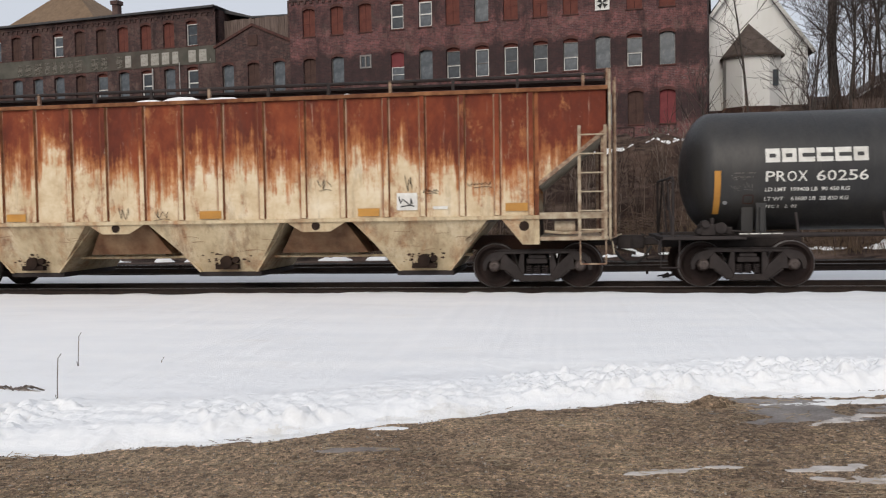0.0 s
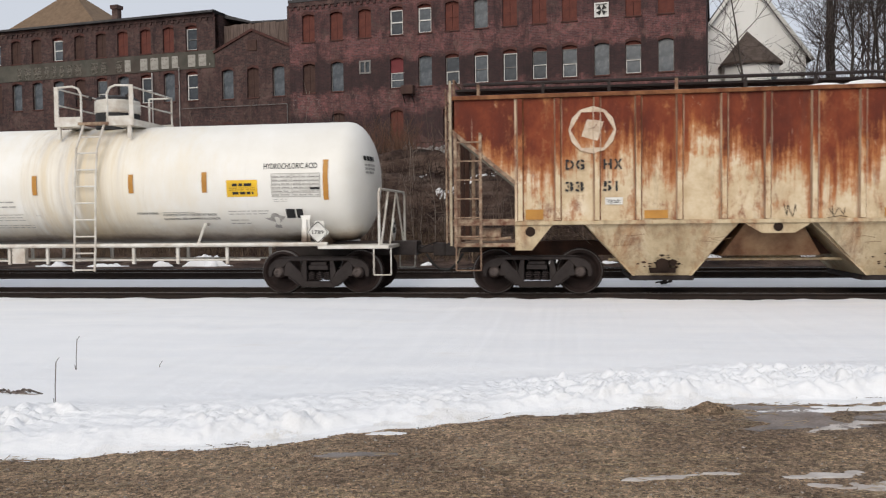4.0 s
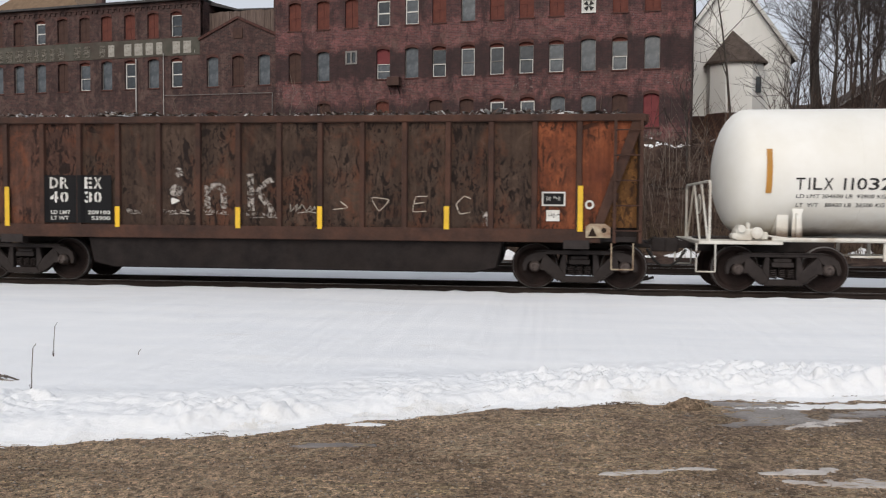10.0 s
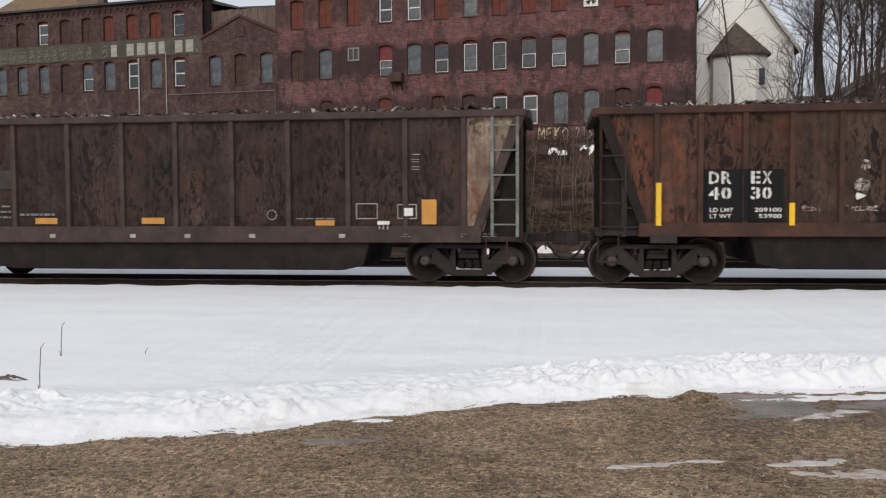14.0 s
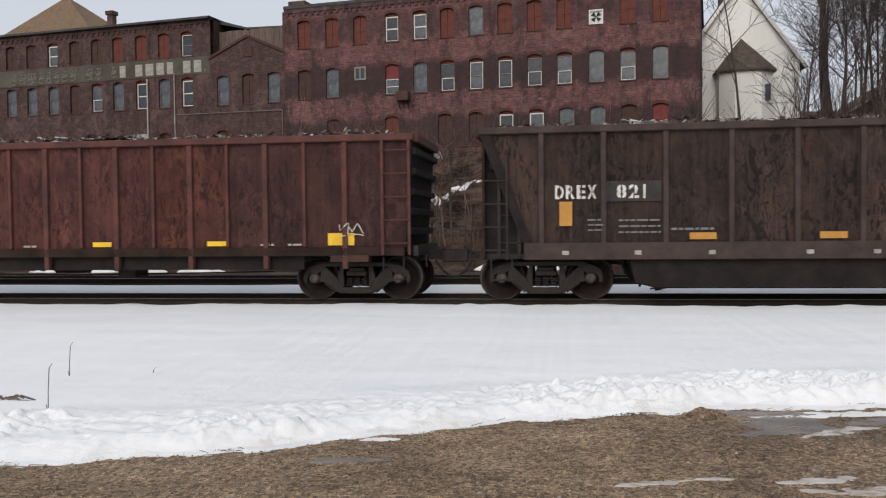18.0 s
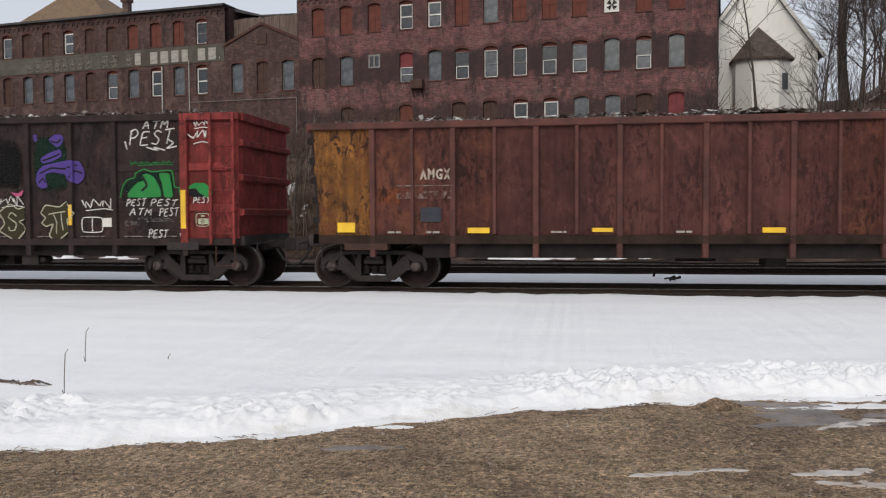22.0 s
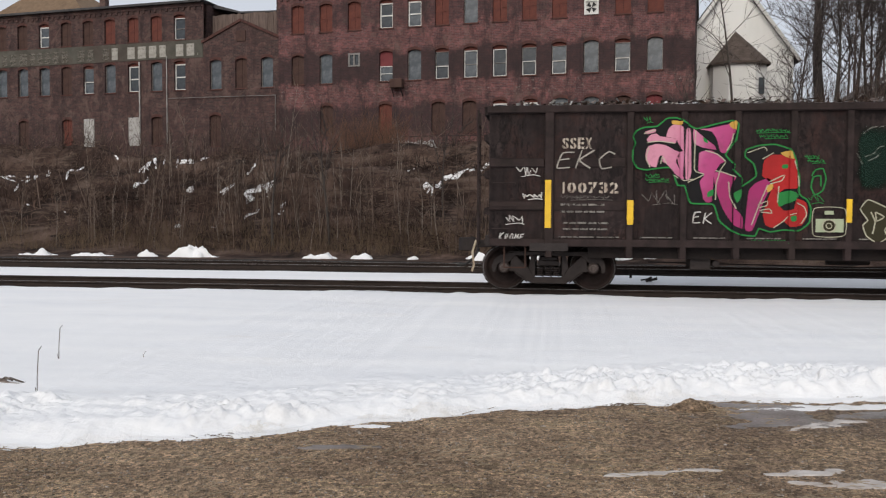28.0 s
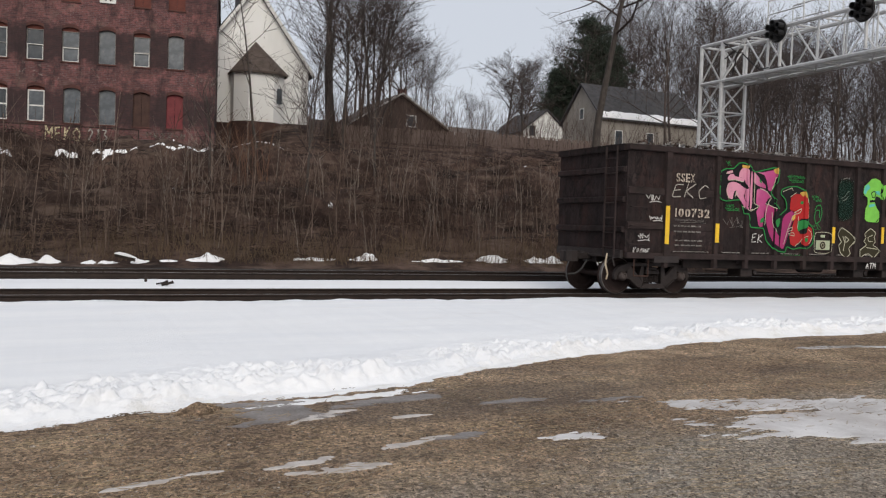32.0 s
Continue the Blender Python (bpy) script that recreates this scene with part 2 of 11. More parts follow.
# ---- materials ----
def make_gravel():
    """Brown dirt with straw, greyer crushed stone towards the open side, wet dark hollows."""
    n = Nodes("gravel_dirt")
    x, y, z = n.axes()
    big = n.noise(0.6, 8, 0.75)
    col = n.ramp(big, (0.36, (0.22, 0.147, 0.098)), (0.5, (0.4, 0.276, 0.182)), (0.63, (0.58, 0.42, 0.28)))
    near = n.math("SUBTRACT", n.math("SUBTRACT", n.math("MULTIPLY", x, 0.3), y), -4.4)
    grey = n.ramp(n.math("ADD", n.math("MULTIPLY", near, 0.4), n.math("SUBTRACT", n.noise(0.8, 7, 0.75), 0.0)), (0.5, 0.0), (0.85, 0.9))
    col = n.mix(grey, col, n.ramp(n.noise(1.5, 7, 0.7), (0.3, (0.32, 0.275, 0.225)), (0.7, (0.58, 0.515, 0.44))))
    straw = n.ramp(n.noise(9, 7, 0.8, (0.22, 2.6, 1), 0.9), (0.5, 0.0), (0.6, 0.85))
    patchy = n.ramp(n.noise(0.9, 5, 0.6, (0.7, 1.6, 1)), (0.4, 0.15), (0.6, 1.0))
    col = n.mix(n.mix(1.0, straw, patchy, "MULTIPLY"), col, (0.6, 0.45, 0.26))
    for scale, lo, hi, f in ((34.0, 0.35, 1.75, 0.7), (70.0, 0.45, 1.6, 0.7)):
        stones = n.node("ShaderNodeTexVoronoi", Scale=scale)
        n.link(n.mapped(), stones.inputs["Vector"])
        col = n.mix(f, col, n.ramp(stones.outputs["Color"], (0.15, lo), (0.85, hi)), "MULTIPLY")
    col = n.mix(n.ramp(n.noise(6, 7, 0.8), (0.55, 0.0), (0.67, 0.55)), col, (0.08, 0.055, 0.038))
    wet = n.ramp(n.noise(0.75, 7, 0.7, (0.5, 1.4, 1), 0.5), (0.5, 0.0), (0.62, 0.6))
    wet = n.mix(1.0, wet, n.ramp(n.math("ADD", n.math("MULTIPLY", x, 0.2), n.math("MULTIPLY", n.noise(1.4, 5, 0.6), 0.3)), (0.3, 0.3), (0.55, 1.0)), "MULTIPLY")
    wet = n.mix(1.0, wet, n.ramp(grey, (0.0, 1.0), (0.7, 0.15)), "MULTIPLY")
    reach = n.math("ADD", n.math("POWER", n.math("DIVIDE", n.math("SUBTRACT", x, 3.7), 2.7), 2.0), n.math("POWER", n.math("DIVIDE", n.math("SUBTRACT", y, n.math("ADD", n.math("MULTIPLY", x, 0.08), 6.75)), 0.8), 2.0))
    damp = n.ramp(n.math("ADD", reach, n.math("MULTIPLY", n.math("SUBTRACT", n.noise(2.2, 7, 0.75, (0.6, 1.4, 1)), 0.5), 2.4)), (0.3, 0.8), (1.0, 0.0))
    wet = n.mix(damp, wet, (1.0, 1.0, 1.0))
    col = n.mix(wet, col, n.mix(0.58, col, (0.05, 0.036, 0.03)))
    h = n.math("ADD", stones.outputs["Distance"], n.noise(40, 6, 0.8))
    n.bump(h, 1.0, 0.045)
    return n.done(col, n.ramp(wet, (0.0, 0.95), (1.0, 0.55)), 0.0, 0.3)


def make_snow():
    """Old coarse snow with faint grey streaks and a little washed-in dirt."""
    n = Nodes("old_snow")
    col = n.ramp(n.noise(0.6, 7, 0.65, (0.35, 1.8, 1)), (0.3, (0.81, 0.825, 0.85)), (0.7, (0.91, 0.915, 0.92)))
    soil = n.ramp(n.noise(0.8, 8, 0.75, (0.6, 1.2, 1)), (0.58, 0.0), (0.72, 0.2))
    col = n.mix(soil, col, (0.62, 0.55, 0.46))
    grit = n.ramp(n.noise(26, 6, 0.75), (0.68, 0.0), (0.8, 0.2))
    col = n.mix(grit, col, (0.38, 0.33, 0.27))
    n.bump(n.noise(7.0, 9, 0.75, (0.7, 1.3, 1)), 0.55, 0.04)
    return n.done(col, 0.65, 0.0, 0.3)


def make_dirty_snow():
    n = Nodes("snow_dirty_edge")
    col = n.ramp(n.noise(2.2, 7, 0.7), (0.3, (0.74, 0.72, 0.68)), (0.45, (0.85, 0.85, 0.85)), (0.7, (0.91, 0.91, 0.92)))
    grit = n.ramp(n.noise(18, 6, 0.75), (0.6, 0.0), (0.74, 0.3))
    col = n.mix(grit, col, (0.3, 0.25, 0.19))
    n.bump(n.noise(11, 8, 0.7), 0.7, 0.05)
    return n.done(col, 0.7, 0.0, 0.3)


def make_ice():
    n = Nodes("grey_ice")
    col = n.ramp(n.noise(2.0, 8, 0.75, (0.5, 1.8, 1)), (0.35, (0.15, 0.125, 0.105)), (0.46, (0.34, 0.31, 0.29)), (0.54, (0.52, 0.5, 0.495)), (0.64, (0.7, 0.69, 0.7)))
    n.bump(n.noise(16, 5, 0.6), 0.12, 0.01)
    return n.done(col, n.ramp(n.noise(5, 5), (0.35, 0.16), (0.65, 0.5)), 0.0, 0.5)


def make_bank_earth():
    n = Nodes("bank_earth")
    col = n.ramp(n.noise(0.45, 8, 0.7), (0.34, (0.012, 0.009, 0.009)), (0.5, (0.06, 0.038, 0.031)), (0.64, (0.16, 0.108, 0.086)))
    # pale ledges and dark hollows: relief shading put into the earth's colour
    col = n.mix(n.ramp(n.noise(1.0, 7, 0.7, (0.5, 0.8, 2.6), 0.6), (0.5, 0.0), (0.62, 0.8)), col, (0.17, 0.124, 0.1))
    col = n.mix(n.ramp(n.noise(0.9, 7, 0.7, (0.4, 1, 2.2), 0.8), (0.54, 0.0), (0.64, 0.9)), col, (0.011, 0.009, 0.008))
    col = n.mix(n.ramp(n.noise(6, 6, 0.75), (0.5, 0.0), (0.75, 0.6)), col, (0.11, 0.075, 0.055))
    n.bump(n.noise(5, 8, 0.7), 1.0, 0.2)
    return n.done(col, 0.95, 0.0, 0.15)


def make_twigs(name, dark, mid, pale, patches=None):
    """Twigs that differ one from another, with mottled bark."""
    n = Nodes(name)
    col = n.ramp(n.island(), (0.0, dark), (0.55, mid), (0.93, pale))
    col = n.mix(n.ramp(n.noise(0.5, 6, 0.7), (0.35, 0.0), (0.65, 0.6)), col, dark)
    if patches:
        # dark blotches over the brush stand in for shaded hollows
        col = n.mix(n.ramp(n.noise(0.3, 7, 0.75, (0.7, 1, 1.6), 0.8), (0.47, 0.0), (0.58, 0.8)), col, tuple(0.45 * v for v in dark))
        col = n.mix(n.ramp(n.noise(0.45, 7, 0.75, (0.6, 1, 1.6), 0.8), (0.53, 0.0), (0.64, 0.5)), col, patches)
    n.bump(n.noise(30, 4), 0.3, 0.01)
    return n.done(col, 0.95, 0.0, 0.2)


def make_brick(name, lo, hi, mortar, band=True):
    n = Nodes(name)
    x, y, z = n.axes()
    flat = n.t.nodes.new("ShaderNodeCombineXYZ")
    n.link(x, flat.inputs[0]), n.link(z, flat.inputs[1])
    br = n.node("ShaderNodeTexBrick", Scale=1.0, Color1=(*lo, 1), Color2=(*hi, 1), Mortar=(*mortar, 1))
    br.inputs["Brick Width"].default_value, br.inputs["Row Height"].default_value = 0.3, 0.1
    br.inputs["Mortar Size"].default_value, br.inputs["Bias"].default_value = 0.008, -0.1
    n.link(flat.outputs[0], br.inputs["Vector"])
    col = n.mix(n.ramp(n.noise(0.33, 8, 0.75, (1, 1, 1.3)), (0.4, 0.0), (0.64, 0.7)), br.outputs["Color"], (0.06, 0.036, 0.034))
    col = n.mix(n.ramp(n.noise(2.2, 8, 0.8), (0.5, 0.0), (0.7, 0.75)), col, tuple(1.8 * v for v in hi))
    col = n.mix(n.ramp(n.noise(5.5, 9, 0.85, (1, 1, 2.2)), (0.6, 0.0), (0.68, 0.65)), col, tuple(min(1.0, 2.2 * v + 0.04) for v in hi))
    col = n.mix(n.ramp(n.noise(1.2, 8, 0.75, (1, 1, 0.3)), (0.5, 0.0), (0.62, 0.75)), col, (0.034, 0.024, 0.025))
    col = n.mix(n.ramp(n.noise(0.75, 8, 0.75, (1, 1, 0.8), 0.6), (0.52, 0.0), (0.68, 0.5)), col, (0.2, 0.14, 0.12))
    if band:
        wob = n.math("MULTIPLY", n.math("SUBTRACT", n.noise(0.6, 7, 0.75), 0.5), 2.6)
        ph = n.math("ADD", z, wob)
        for mid, half, dark in ((10.9, 1.25, 0.78), (7.5, 1.2, 0.75), (14.3, 1.0, 0.45)):
            d = n.math("DIVIDE", n.math("ABSOLUTE", n.math("SUBTRACT", ph, mid)), half, True)
            col = n.mix(n.ramp(d, (0.6, dark), (0.95, 0.0)), col, (0.034, 0.026, 0.027))
        flake = n.ramp(n.noise(3.4, 8, 0.8, (1, 1, 1.6)), (0.55, 0.0), (0.66, 0.75))
        place = n.ramp(n.math("DIVIDE", n.math("ABSOLUTE", n.math("SUBTRACT", n.math("ADD", z, n.math("MULTIPLY", wob, 0.35)), 9.35)), 0.6, True), (0.4, 1.0), (1.0, 0.0))
        side = n.ramp(n.noise(0.3, 3, 0.5, (1, 1, 0.3)), (0.42, 0.2), (0.58, 1.0))
        col = n.mix(n.mix(1.0, n.mix(1.0, flake, place, "MULTIPLY"), side, "MULTIPLY"), col, (0.42, 0.37, 0.34))
    n.bump(br.outputs["Fac"], -0.3, 0.01)
    return n.done(col, 0.92, 0.0, 0.2)


def make_siding(name, a, b, pitch=0.13):
    n = Nodes(name)
    x, y, z = n.axes()
    saw = n.math("FRACT", n.math("DIVIDE", z, pitch))
    col = n.ramp(n.noise(0.7, 6, 0.65, (1, 1, 0.35)), (0.35, a), (0.65, b))
    n.bump(saw, 0.5, 0.02)
    return n.done(col, 0.7, 0.0, 0.3)


def make_glass(name="window_glass", tint=(0.06, 0.068, 0.075), haze=0.3):
    n = Nodes(name)
    col = n.mix(n.ramp(n.noise(1.4, 5, 0.6), (0.4, 0.0), (0.7, haze)), tint, (0.34, 0.37, 0.4))
    return n.done(col, n.ramp(n.noise(3, 4), (0.3, 0.12), (0.7, 0.3)), 0.0, 0.45)


M = {
    "gravel": make_gravel(),
    "snow": make_snow(),
    "dirty_snow": make_dirty_snow(),
    "ice": make_ice(),
    "pale_ice": worn("pale_refrozen_ice", (0.36, 0.32, 0.29), (0.58, 0.54, 0.51), 5.0, 0.6, dirt=(0.26, 0.2, 0.16), dirty=0.8, bump=0.12, spec=0.25),
    "bright_ice": worn("bright_refrozen_ice", (0.42, 0.395, 0.38), (0.7, 0.68, 0.67), 2.0, 0.45, dirt=(0.26, 0.21, 0.18), dirty=0.7, bump=0.1, spec=0.4),
    "wet_ice": worn("wet_grey_ice", (0.085, 0.067, 0.057), (0.19, 0.162, 0.146), 3.5, 0.4, dirt=(0.3, 0.27, 0.25), dirty=0.6, bump=0.05, spec=0.5),
    "earth": make_bank_earth(),
    "brick": make_brick("mill_brick", (0.096, 0.048, 0.05), (0.198, 0.082, 0.078), (0.17, 0.13, 0.13)),
    "brick_dark": make_brick("sooty_brick", (0.05, 0.035, 0.034), (0.105, 0.058, 0.053), (0.1, 0.083, 0.078), False),
    "brick_arch": worn("arch_brick", (0.05, 0.026, 0.023), (0.12, 0.05, 0.042), 4, 0.9),
    "glass": make_glass("window_glass", (0.07, 0.082, 0.095), 0.3),
    "glass_dark": make_glass("dark_glass", (0.035, 0.042, 0.05), 0.12),
    "white_wood": worn("white_painted_wood", (0.62, 0.62, 0.6), (0.78, 0.78, 0.76), 3, 0.55, dirt=(0.3, 0.27, 0.22), dirty=0.3),
    "grey_wood": worn("grey_painted_wood", (0.16, 0.15, 0.145), (0.27, 0.26, 0.25), 3, 0.7),
    "red_board": worn("red_boarding", (0.1, 0.03, 0.023), (0.165, 0.05, 0.035), 2, 0.8),
    "red_bright": worn("bright_red_boarding", (0.15, 0.03, 0.036), (0.21, 0.05, 0.054), 2, 0.8),
    "dark_board": worn("dark_boarding", (0.05, 0.026, 0.022), (0.09, 0.05, 0.04), 2, 0.85),
    "sign_green": worn("faded_green_paint", (0.058, 0.058, 0.048), (0.115, 0.108, 0.09), 0.9, 0.9, dirt=(0.075, 0.052, 0.045), dirty=0.9),
    "sign_white": worn("faded_white_letters", (0.3, 0.29, 0.26), (0.46, 0.44, 0.4), 1.2, 0.9, dirt=(0.12, 0.1, 0.085), dirty=0.8, gaps=0.42),
    "sign_cream": worn("cream_spray_paint", (0.5, 0.44, 0.28), (0.6, 0.54, 0.36), 2, 0.9, dirt=(0.2, 0.15, 0.1), dirty=0.6),
    "sign_faded": worn("nearly_gone_letters", (0.13, 0.12, 0.1), (0.24, 0.22, 0.19), 1.2, 0.9, dirt=(0.07, 0.055, 0.045), dirty=0.9, gaps=0.5),
    "stone": worn("pale_stone", (0.3, 0.29, 0.28), (0.55, 0.54, 0.52), 2.5, 0.9, bump=0.4),
    "roof_dark": worn("dark_roofing", (0.045, 0.045, 0.05), (0.085, 0.083, 0.085), 2, 0.9),
    "roof_brown": worn("brown_shingle", (0.075, 0.058, 0.05), (0.13, 0.1, 0.085), 3, 0.9),
    "roof_tan": worn("tan_shingle", (0.15, 0.1, 0.062), (0.22, 0.15, 0.095), 3, 0.9),
    "white_siding": make_siding("white_clapboard", (0.89, 0.895, 0.87), (0.95, 0.95, 0.935)),
    "beige_siding": make_siding("beige_clapboard", (0.23, 0.205, 0.18), (0.36, 0.33, 0.29)),
    "brown_siding": make_siding("brown_clapboard", (0.05, 0.034, 0.029), (0.085, 0.06, 0.05)),
    "old_planks": worn("weathered_planks", (0.09, 0.065, 0.055), (0.2, 0.15, 0.13), 2.5, 0.9, stretch=(3, 3, 0.3)),
    "bark": worn("grey_bark", (0.036, 0.029, 0.026), (0.09, 0.077, 0.068), 5, 0.95, stretch=(2, 2, 0.5), bump=0.5),
    "twig": make_twigs("brown_twigs", (0.05, 0.034, 0.028), (0.11, 0.078, 0.062), (0.24, 0.18, 0.145)),
    "branch": make_twigs("dark_branches", (0.04, 0.032, 0.03), (0.08, 0.064, 0.059), (0.15, 0.12, 0.108)),
    "twig_pale": make_twigs("weathered_twigs", (0.08, 0.065, 0.057), (0.17, 0.14, 0.125), (0.3, 0.26, 0.23)),
    "twig_dark": make_twigs("dark_twigs", (0.045, 0.03, 0.026), (0.09, 0.062, 0.052), (0.17, 0.125, 0.103)),
    "twig_red": worn("reddish_twigs", (0.12, 0.06, 0.04), (0.2, 0.11, 0.068), 0.8, 0.9),
    "brush_twig": make_twigs("bank_brush_twigs", (0.03, 0.018, 0.015), (0.085, 0.054, 0.044), (0.27, 0.19, 0.148), (0.2, 0.125, 0.095)),
    "bark_pale": worn("pale_stem_bark", (0.15, 0.12, 0.1), (0.28, 0.235, 0.195), 2, 0.9),
    "dry_stems": worn("dry_bramble", (0.16, 0.115, 0.085), (0.28, 0.21, 0.16), 1.2, 0.95),
    "dry_grass": worn("dry_grass", (0.22, 0.17, 0.115), (0.46, 0.37, 0.26), 1.2, 0.95),
    "bank_grass": worn("bank_grass", (0.09, 0.062, 0.04), (0.2, 0.14, 0.09), 1.2, 0.95),
    "needles": worn("dark_needles", (0.018, 0.027, 0.019), (0.06, 0.08, 0.056), 2, 0.9),
    "ballast": worn("sooty_ballast", (0.012, 0.01, 0.01), (0.034, 0.029, 0.027), 9, 0.95, bump=0.9),
    "rail_steel": worn("rusty_rail", (0.02, 0.015, 0.013), (0.045, 0.03, 0.024), 6, 0.7, 0.3),
    "rail_head": worn("polished_rail_head", (0.35, 0.34, 0.34), (0.5, 0.5, 0.5), 8, 0.28, 1.0, dirty=0.15),
    "tie": worn("creosoted_tie", (0.02, 0.015, 0.012), (0.055, 0.042, 0.034), 4, 0.95, stretch=(1, 0.3, 1)),
    "galvanised": worn("galvanised_steel", (0.5, 0.5, 0.5), (0.66, 0.66, 0.66), 4, 0.5, 0.25, dirt=(0.25, 0.24, 0.22), dirty=0.25),
    "black": worn("matt_black_paint", (0.008, 0.008, 0.009), (0.02, 0.02, 0.021), 4, 0.6),
}

# ---- ground, snow and tracks ----
EDGE_X = [-40, -12, -3.6, -3.0, -2.0, -1.4, -0.56, 0.36, 1.15, 3.07, 4.4, 5.9, 9.6, 13, 30, 60]
EDGE_Y = [-3, 2.6, 5.27, 5.53, 5.9, 6.4, 6.8, 7.22, 7.42, 7.8, 8.5, 9.1, 10.1, 10.3, 10.9, 11.5]


def edge_y(x):
    """Where the snow begins, by x."""
    return np.interp(x, EDGE_X, EDGE_Y) + 0.16 * (fractal(x * 2.1, x * 0 + 3, 5) - 0.47) * 2


def smooth(a, b, t):
    t = np.clip((t - a) / (b - a), 0, 1)
    return t * t * (3 - 2 * t)


def ground_z(x, y):
    """Height of the bare ground."""
    x, y = np.asarray(x, float), np.asarray(y, float)
    z = 0.03 * (fractal(x * 0.9, y * 0.9, 1) - 0.47) * smooth(40, 10, y)
    z = z - 0.16 * smooth(0.3, 2.0, y - np.interp(x, EDGE_X, EDGE_Y)) * smooth(28, 26, y)
    yb = y - 0.1 * np.clip(8 - x, 0, 60)
    bank = np.interp(yb, [27.6, 28.6, 32, 36.5, 41, 45.5, 48, 54, 66], [0, 0.25, 1.7, 3.15, 3.9, 4.3, 4.5, 5.05, 5.6])
    rough = (fractal(x * 0.2, y * 0.3, 8) - 0.47) * 2.0 + (0.5 - np.abs(fractal(x * 0.3, y * 0.8, 12) - 0.5) * 3.2) * 0.9
    s = bank * 0.9 + 1.5 * fractal(x * 0.16, y * 0.22, 17)
    t = s - np.floor(s)
    rough = rough + 1.5 * (smooth(0.05, 0.3, t) - t) + 0.35 * (fractal(x * 1.1, y * 1.3, 19) - 0.47)
    z = z + bank + rough * smooth(29, 34, yb) * smooth(44.5, 38, yb)
    right = smooth(8.5, 15, x)
    hill = np.interp(y, [47, 54, 57.5, 62, 80, 140, 400], [0, 1.0, 2.15, 3.1, 5.5, 13, 26])
    left_hill = np.interp(y, [75, 140, 400], [0, 5, 14])
    z = z + hill * right * smooth(46, 49, y) + left_hill * (1 - right)
    return z


def steps(*spans):
    """Coordinates from spans of (start, end, step)."""
    return np.unique(np.concatenate([np.arange(a, b, s) for a, b, s in spans] + [[spans[-1][1]]]).round(4))


gx = steps((-3000, -400, 260), (-400, -80, 20), (-80, -40, 2), (-40, -6, 0.36), (-6, 12, 0.11), (12, 40, 0.28), (40, 120, 2.5), (120, 400, 20), (400, 3000, 260))
gy = steps((-3000, -200, 280), (-200, -12, 12), (-12, 3, 0.6), (3, 9, 0.09), (9, 28, 0.6), (28, 50, 0.22), (50, 140, 3), (140, 400, 20), (400, 3000, 260))
GX, GY = np.meshgrid(gx, gy, indexing="ij")
GZ = ground_z(GX, GY)
ground = thing("ground", "brown gravel and dirt yard with a brushy earth bank", "ground", grid_mesh("ground", GX, GY, GZ), kind="structure")
ground.data.materials.append(M["gravel"])
ground.data.materials.append(M["earth"])
cx = (GY[:-1, :-1] + GY[1:, 1:]) / 2
ground.data.polygons.foreach_set("material_index", (cx > 26.5).astype(np.int32).ravel())


def clods(X, Y, cell, seed, share=0.75):
    """Heights of rounded clods scattered in cells of one size."""
    out = np.zeros_like(X)
    i0, j0 = np.floor(X / cell), np.floor(Y / cell)
    for di in (-1, 0, 1):
        for dj in (-1, 0, 1):
            i, j = i0 + di, j0 + dj
            r = (0.35 + 0.45 * hash2(i, j, seed + 3)) * cell
            d = ((X - (i + hash2(i, j, seed)) * cell) ** 2 + ((Y - (j + hash2(i, j, seed + 1)) * cell) * 1.25) ** 2) / (r * r)
            out = np.maximum(out, np.where(hash2(i, j, seed + 2) < share, r * np.clip(1 - d, 0, 1) ** 0.4, 0))
    return out


